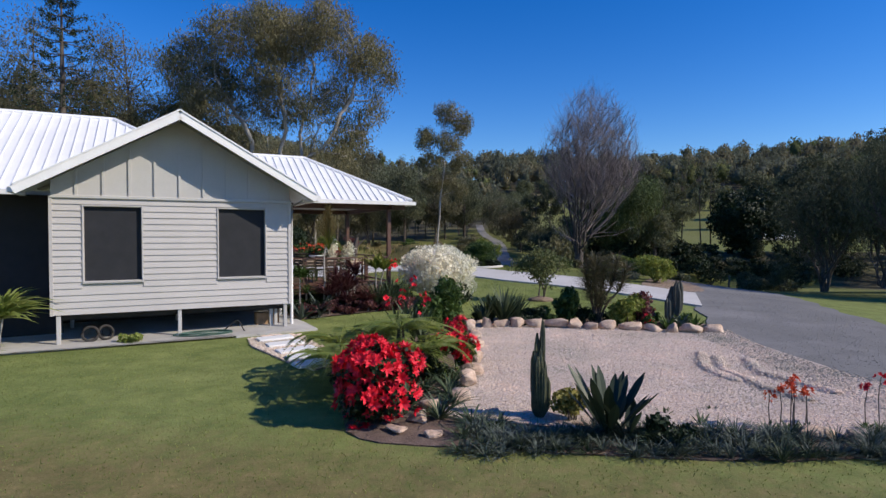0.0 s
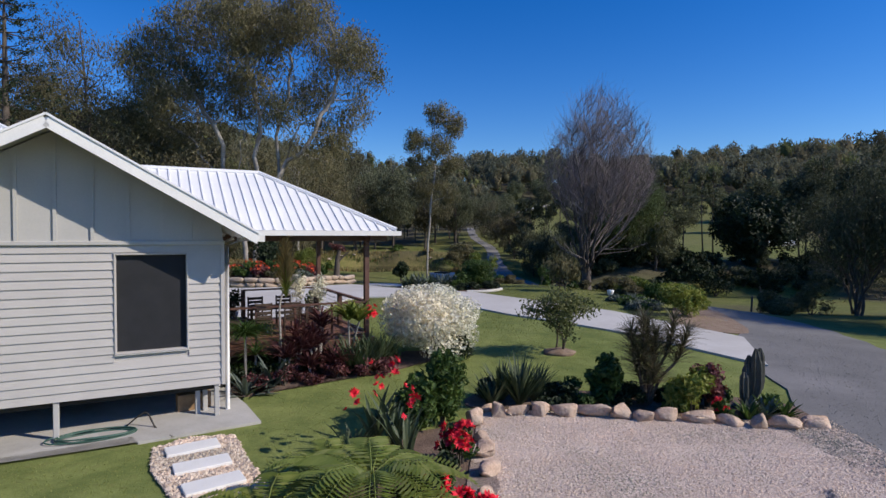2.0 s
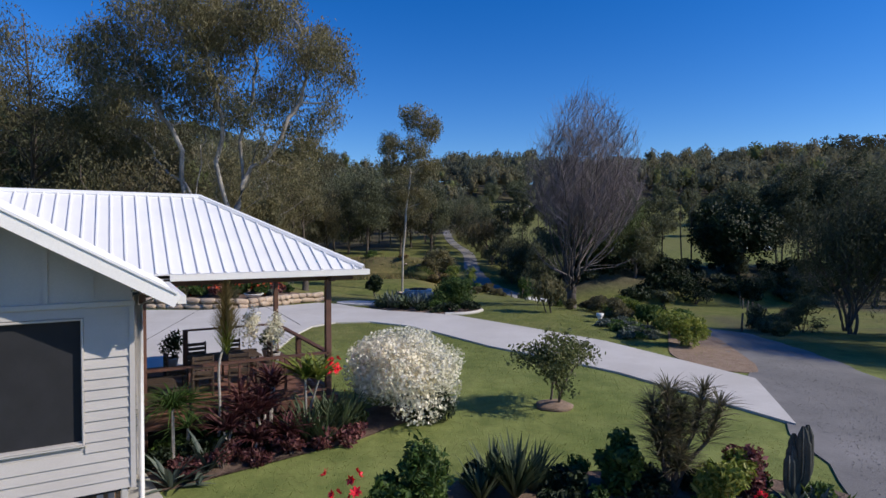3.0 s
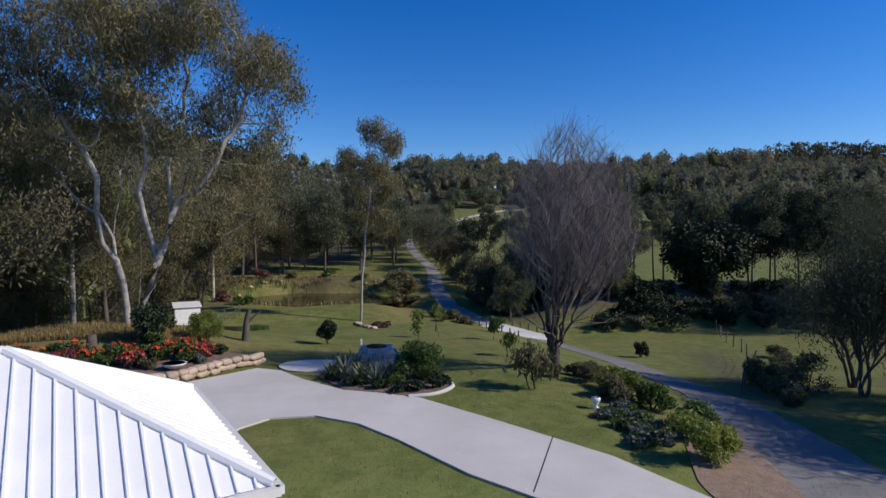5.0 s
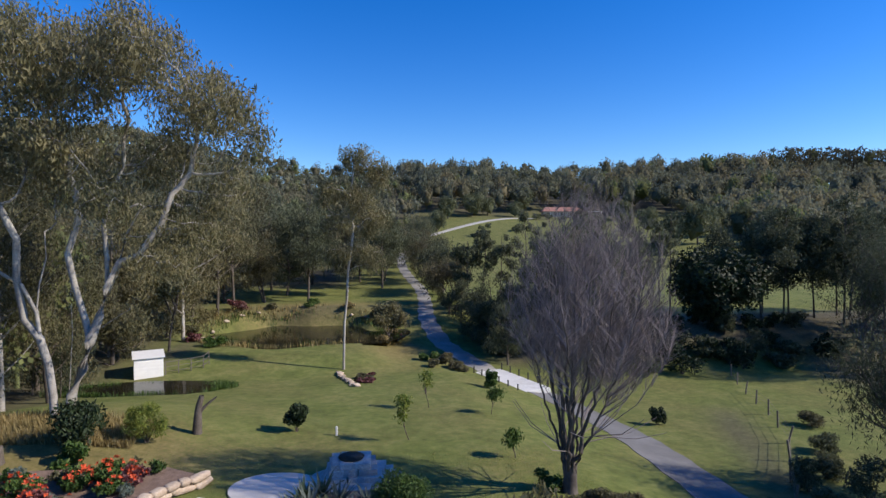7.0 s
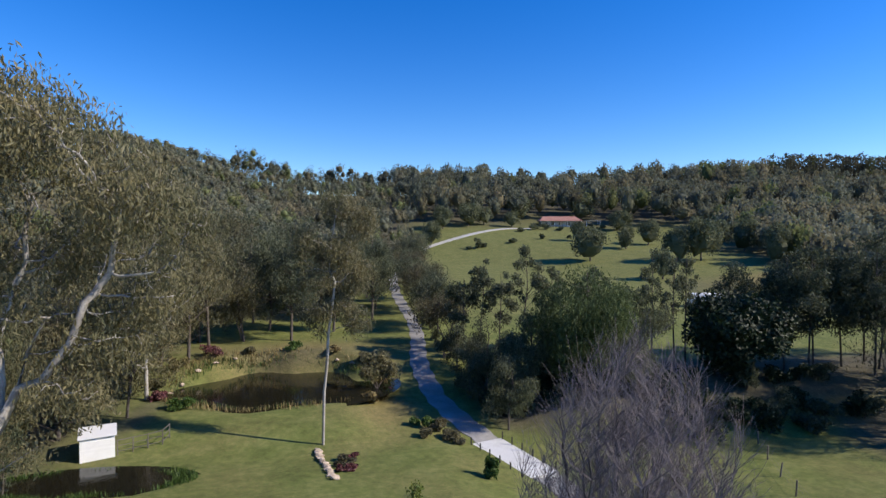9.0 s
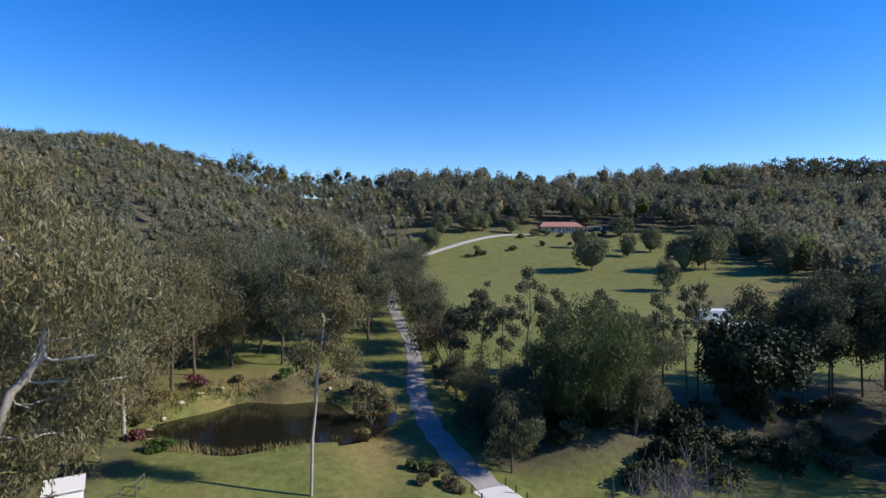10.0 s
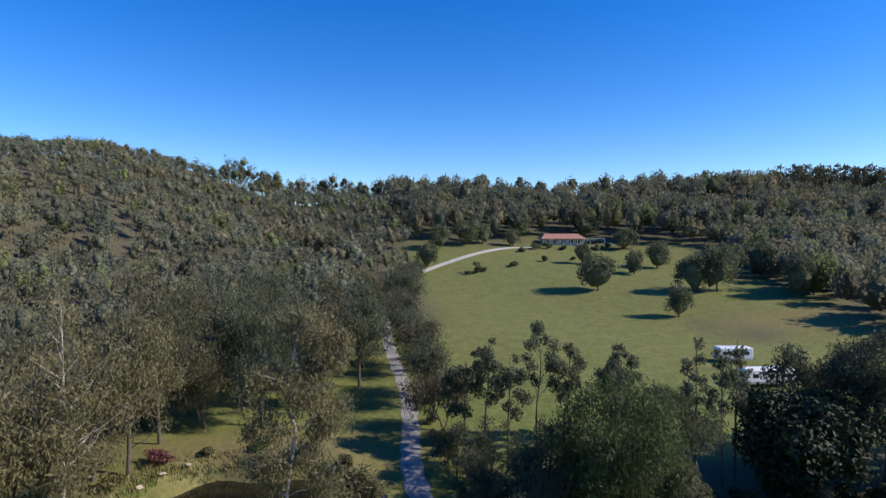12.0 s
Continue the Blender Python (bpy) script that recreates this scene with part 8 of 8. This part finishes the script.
for k in range(12):
    a = -0.6 + k * 0.42
    shrub("pond_bush", "brown-green bush on the pond bank", -7 + 12.6 * math.cos(a), 90.3 + 9.4 * math.sin(a), 1.0 + 0.5 * r4.random(), 1.1 + 0.8 * r4.random(), (F_OLIVE, F_MAROON, F_GREEN)[k % 3] if k % 4 else F_STRAW, 800, 0.28, 1030 + k, lift=0.0, group="pond bank bushes")

# ---- across the valley ----
M_VANW = surface("white_van_shell", (0.70, 0.71, 0.72), (0.80, 0.81, 0.82), 2, 0.35, 0.05, 40, vary=0.02)
M_GLASS = surface("dark_window_glass", (0.012, 0.015, 0.02), (0.02, 0.024, 0.03), 2, 0.08, 0.0, 40)
M_TILE = surface("terracotta_roof", (0.30, 0.14, 0.105), (0.40, 0.20, 0.15), 0.6, 0.8, 0.5, 5, vary=0.12, dist=0.05)


def caravan(x, y, turn, ln):
    t = thing("caravan", "white touring caravan parked on the grass", "caravan", pose(x, y, up(x, y), 0, 0, turn), "caravans")
    part("body", bevelled(-ln / 2, ln / 2, -1.2, 1.2, 0.55, 2.75, 0.22, 3), M_VANW, t)
    part("stripe", bevelled(-ln / 2 - 0.005, ln / 2 + 0.005, -1.21, 1.21, 0.62, 0.95, 0.02), M_SLATE, t)
    for u in (-ln * 0.32, 0.0, ln * 0.3):
        part("window", bevelled(u - 0.5, u + 0.5, -1.215, -1.15, 1.5, 2.1, 0.02), M_GLASS, t)
    part("window", bevelled(-ln / 2 - 0.01, -ln / 2 + 0.05, -0.8, 0.8, 1.5, 2.2, 0.02), M_GLASS, t)
    for u in (-0.55, 0.35):
        for sg in (-1, 1):
            wheel = part("wheel", tube(Soup(), [(u, sg * 1.0, 0.36), (u, sg * 1.18, 0.36)], [0.36, 0.36], 16).mesh("wheel", M_DARK, True), parent=t)
    part("roof_hatch", bevelled(-0.4, 0.4, -0.3, 0.3, 2.74, 2.86, 0.03), M_VANW, t)
    part("drawbar", bevelled(ln / 2, ln / 2 + 1.2, -0.08, 0.08, 0.5, 0.6, 0.02), M_DARK, t)


caravan(67.0, 114.6, -4, 8.0)
caravan(70.6, 127.5, -8, 6.0)
farm = thing("farmhouse", "long low farmhouse with a terracotta roof and pale verandah", "house", pose(95.5, 278, up(95.5, 276), 0, 0, -9))
part("wall", box(Soup(), -9, 9, -3.5, 4, -1, 2.6).mesh("wall", M_PATH), parent=farm)
for nm, vs in (("roof", [(-10, -5, 2.5), (10, -5, 2.5), (7.5, 0.3, 4.7), (-7.5, 0.3, 4.7)]), ("roof", [(10, 5.5, 2.5), (-10, 5.5, 2.5), (-7.5, 0.3, 4.7), (7.5, 0.3, 4.7)])):
    vs2 = vs + [(a, b, c + 0.12) for a, b, c in vs]
    part(nm, Soup().add(vs2, BOX_F).mesh(nm, M_TILE), parent=farm)
for sg in (-1, 1):
    vs = [(sg * 10, -5, 2.5), (sg * 10, 5.5, 2.5), (sg * 7.5, 0.3, 4.7)]
    vs2 = vs + [(a, b, c + 0.12) for a, b, c in vs]
    part("roof", Soup().add(vs2, np.array([(0, 2, 1), (3, 4, 5)])).add(vs2, np.array([(0, 1, 4, 3), (1, 2, 5, 4), (2, 0, 3, 5)])).mesh("roof", M_TILE), parent=farm)
for u in (-6.5, -3.5, 0.0, 3.5, 6.5):
    part("window", box(Soup(), u - 0.8, u + 0.8, -3.56, -3.45, 0.6, 2.0).mesh("window", M_GLASS), parent=farm)
for u in np.arange(-9, 9.1, 3):
    part("verandah_post", box(Soup(), u - 0.08, u + 0.08, -4.8, -4.64, -1, 2.5).mesh("verandah_post", M_TRIM), parent=farm)
carport = thing("carport", "small pale carport beside the farmhouse", "carport", pose(111, 276, up(111, 276), 0, 0, -9))
part("roof", box(Soup(), -3.5, 3.5, -2.5, 2.5, 2.3, 2.45).mesh("roof", M_GUTTER), parent=carport)
for u in (-3.2, 3.2):
    for v in (-2.2, 2.2):
        part("post", box(Soup(), u - 0.08, u + 0.08, v - 0.08, v + 0.08, -0.5, 2.3).mesh("post", M_TRIM), parent=carport)
for k, (x, y, rad, h) in enumerate([(45.6, 226, 2.4, 4.5), (48, 227, 1.5, 2.0), (60.1, 231, 2.0, 2.2), (73.5, 237, 1.3, 2.2), (78, 262, 3, 3), (84, 264, 3, 3.5), (90, 262, 2.5, 2.5), (70, 255, 2, 2), (42, 225, 1.5, 1.5), (104, 262, 2.5, 3), (110, 264, 2.5, 3), (86, 240, 1.2, 1.6)]):
    shrub("paddock_bush", "dark bush standing in the green paddock", x, y, rad, h, F_PADDOCK, 900, 0.5, 1050 + k, lift=0.0, group="paddock bushes")
gate = thing("gate_post", "weathered timber gate posts beside the track", "gate", pose(13.4, 97.5, up(13.4, 97.5)))
for k, (u, v) in enumerate([(0, 0), (0.9, 0.4), (1.8, 0.8)]):
    part("post", bevelled(u - 0.12, u + 0.12, v - 0.12, v + 0.12, -0.2, 1.5 - 0.2 * k, 0.02), M_BARK, gate)
for z in (0.5, 0.9, 1.3):
    bar("rail", (0, 0, z), (1.8, 0.8, z - 0.1), 0.06, 0.1, M_BARK, gate)

# ---- loose cover: pebbles, lawn blades, leaf litter ----
from_poly = np.array(GRAVEL)


def inside(poly, x, y):
    n, c = len(poly), np.zeros(len(x), bool)
    j = n - 1
    for i in range(n):
        xi, yi, xj, yj = *poly[i], *poly[j]
        cross = ((yi > y) != (yj > y)) & (x < (xj - xi) * (y - yi) / (yj - yi + 1e-12) + xi)
        c ^= cross
        j = i
    return c


def scatter(name, label, poly, n, size, material, seed, lift=0.03):
    """Loose stones lying over a bed, each with its own shape and turn."""
    r = np.random.default_rng(seed)
    lo, hi = np.min(poly, 0), np.max(poly, 0)
    p = lo + (hi - lo) * r.random((n, 2))
    p = p[inside([tuple(q) for q in poly], p[:, 0], p[:, 1])]
    n = len(p)
    base = np.array([(1, 0, 0), (0, 1, 0), (-1, 0, 0), (0, -1, 0), (0.2, 0.1, 0.8), (0, 0, -0.6)])
    tri = np.array([(0, 1, 4), (1, 2, 4), (2, 3, 4), (3, 0, 4)])
    a = r.random(n) * 6.283
    sc = size * (0.5 + r.random((n, 1, 1))) * (0.6 + 0.7 * r.random((n, 1, 3)))
    v = base[None] * sc + r.normal(size=(n, 6, 3)) * size * 0.15
    x = v[..., 0] * np.cos(a)[:, None] - v[..., 1] * np.sin(a)[:, None]
    y = v[..., 0] * np.sin(a)[:, None] + v[..., 1] * np.cos(a)[:, None]
    z = v[..., 2] * 0.8 + (height(p[:, 0], p[:, 1]) + lift)[:, None]
    v = np.stack([x + p[:, :1], y + p[:, 1:], z], -1).reshape(-1, 3)
    f = (np.arange(n)[:, None, None] * 6 + tri[None]).reshape(-1, 3)
    return thing(name, label, "gravel", kind="stuff", data=mesh_of(name, v, f, material))


def pebble_material(name, a, b, c):
    m = foliage(name, a, b, c, 0.0, 0.85, 0.6)
    return m


P_PINK = pebble_material("loose_pink_pebbles", (0.51, 0.395, 0.33), (0.62, 0.51, 0.44), (0.72, 0.625, 0.56))
P_BLUE = pebble_material("loose_blue_gravel", (0.19, 0.186, 0.182), (0.23, 0.226, 0.222), (0.29, 0.285, 0.28))
scatter("pebbles", "loose pinkish white pebbles over the parking bed", from_poly, 60000, 0.015, P_PINK, 81, 0.042)
scatter("pebbles", "loose pebbles round the stepping stones", np.array([(-4.9, 14.1), (-4.5, 14.6), (-3.7, 14.7), (-3.1, 13.6), (-2.4, 12.5), (-2.0, 11.5), (-2.5, 10.9), (-3.0, 11.3), (-3.7, 12.2), (-4.5, 13.2)]), 7000, 0.03, P_PINK, 82, 0.035)
scatter("road_gravel", "loose blue-grey stones on the farm track", np.array([(7.2, 9), (7.0, 13.5), (7.6, 15), (9.4, 19.5), (11.5, 26), (14.5, 27), (13, 20), (12.2, 15), (12, 9)]), 9000, 0.014, P_BLUE, 83, 0.034)
VERGE = np.array([(6.5, 8.3), (6.5, 14.9), (7.7, 15.2), (7.5, 13.2), (7.5, 11.2), (7.9, 9.2), (8.2, 8.3)])
scatter("pebbles", "pale pebbles straying onto the gravel track", VERGE, 9000, 0.016, P_PINK, 87, 0.045)
scatter("road_gravel", "grey stones mixed into the pebble edge", VERGE, 4000, 0.016, P_BLUE, 88, 0.047)


def gravel_ridge(line, seed):
    """A low ridge of pebbles thrown up beside a wheel track."""
    r = np.random.default_rng(seed)
    p = smooth_line(line, 14)
    d = np.gradient(p, axis=0)
    d /= np.linalg.norm(d, axis=1)[:, None]
    n = 900 * len(line)
    k = r.integers(0, len(p), n)
    off = r.normal(size=n) * 0.055
    x, y = p[k, 0] - d[k, 1] * off + 0.03 * r.normal(size=n), p[k, 1] + d[k, 0] * off + 0.03 * r.normal(size=n)
    z = height(x, y) + 0.045 + 0.05 * np.exp(-(off / 0.05) ** 2) * (0.5 + 0.5 * r.random(n))
    base = np.array([(1, 0, 0), (0, 1, 0), (-1, 0, 0), (0, -1, 0), (0.2, 0.1, 0.8)])
    v = base[None] * 0.02 * (0.6 + 0.9 * r.random((n, 1, 1))) + r.normal(size=(n, 5, 3)) * 0.003 + np.stack([x, y, z], 1)[:, None]
    f = (np.arange(n)[:, None, None] * 5 + np.array([(0, 1, 4), (1, 2, 4), (2, 3, 4), (3, 0, 4)])[None]).reshape(-1, 3)
    thing("gravel_ridge", "low ridge of pebbles thrown up by a wheel", "gravel", kind="stuff", data=mesh_of("gravel_ridge", v.reshape(-1, 3), f, P_PINK))


gravel_ridge([(5.8, 11.9), (5.4, 10.8), (5.45, 10.1), (5.5, 9.3), (5.75, 8.8)], 84)
gravel_ridge([(6.3, 11.6), (6.0, 10.6), (6.2, 9.9), (6.45, 9.2)], 85)
gravel_ridge([(5.6, 12.2), (5.15, 11.0), (5.2, 10.0)], 86)


def on_lawn(x, y):
    ok = np.ones(len(x), bool)
    for poly in (GRAVEL, BED_NEAR, BED_FAR, DRIVE):
        ok &= ~inside(poly, x, y)
    c, s_ = math.cos(radians(HA)), math.sin(radians(HA))
    u, v = (x - HX) * c + (y - HY) * s_, -(x - HX) * s_ + (y - HY) * c
    ok &= ~((u > -8) & (u < 6.2) & (v > -0.7))
    ok &= ~((u > 5) & (u < 10) & (v > 2.2) & (v < 8))
    road = smooth_line(ROAD[2:9], 6)
    for cx, cy, w in road:
        ok &= np.hypot(x - cx, y - cy) > w / 2 + 0.1
    ok &= ~inside([(-4.9, 14.1), (-4.5, 14.6), (-3.7, 14.7), (-3.1, 13.6), (-2.4, 12.5), (-2.0, 11.5), (-2.5, 10.9), (-3.0, 11.3), (-3.7, 12.2), (-4.5, 13.2)], x, y)
    return ok


r5 = np.random.default_rng(90)
for nm, lab, x0, x1, y0, y1, n, ln, wd, m, seed in (("lawn_grass", "short mown green lawn blades", -11, 8, 4.6, 24, 52000, 0.02, 0.014, F_GRASS, 91), ("lawn_grass", "mown lawn blades beyond the drive", -10, 12, 24, 46, 22000, 0.045, 0.02, F_GRASS, 93)):
    x, y = x0 + (x1 - x0) * r5.random(n), y0 + (y1 - y0) * r5.random(n)
    ok = on_lawn(x, y)
    grass_field(nm, lab, np.stack([x[ok], y[ok]], 1), ln, wd, m, seed)
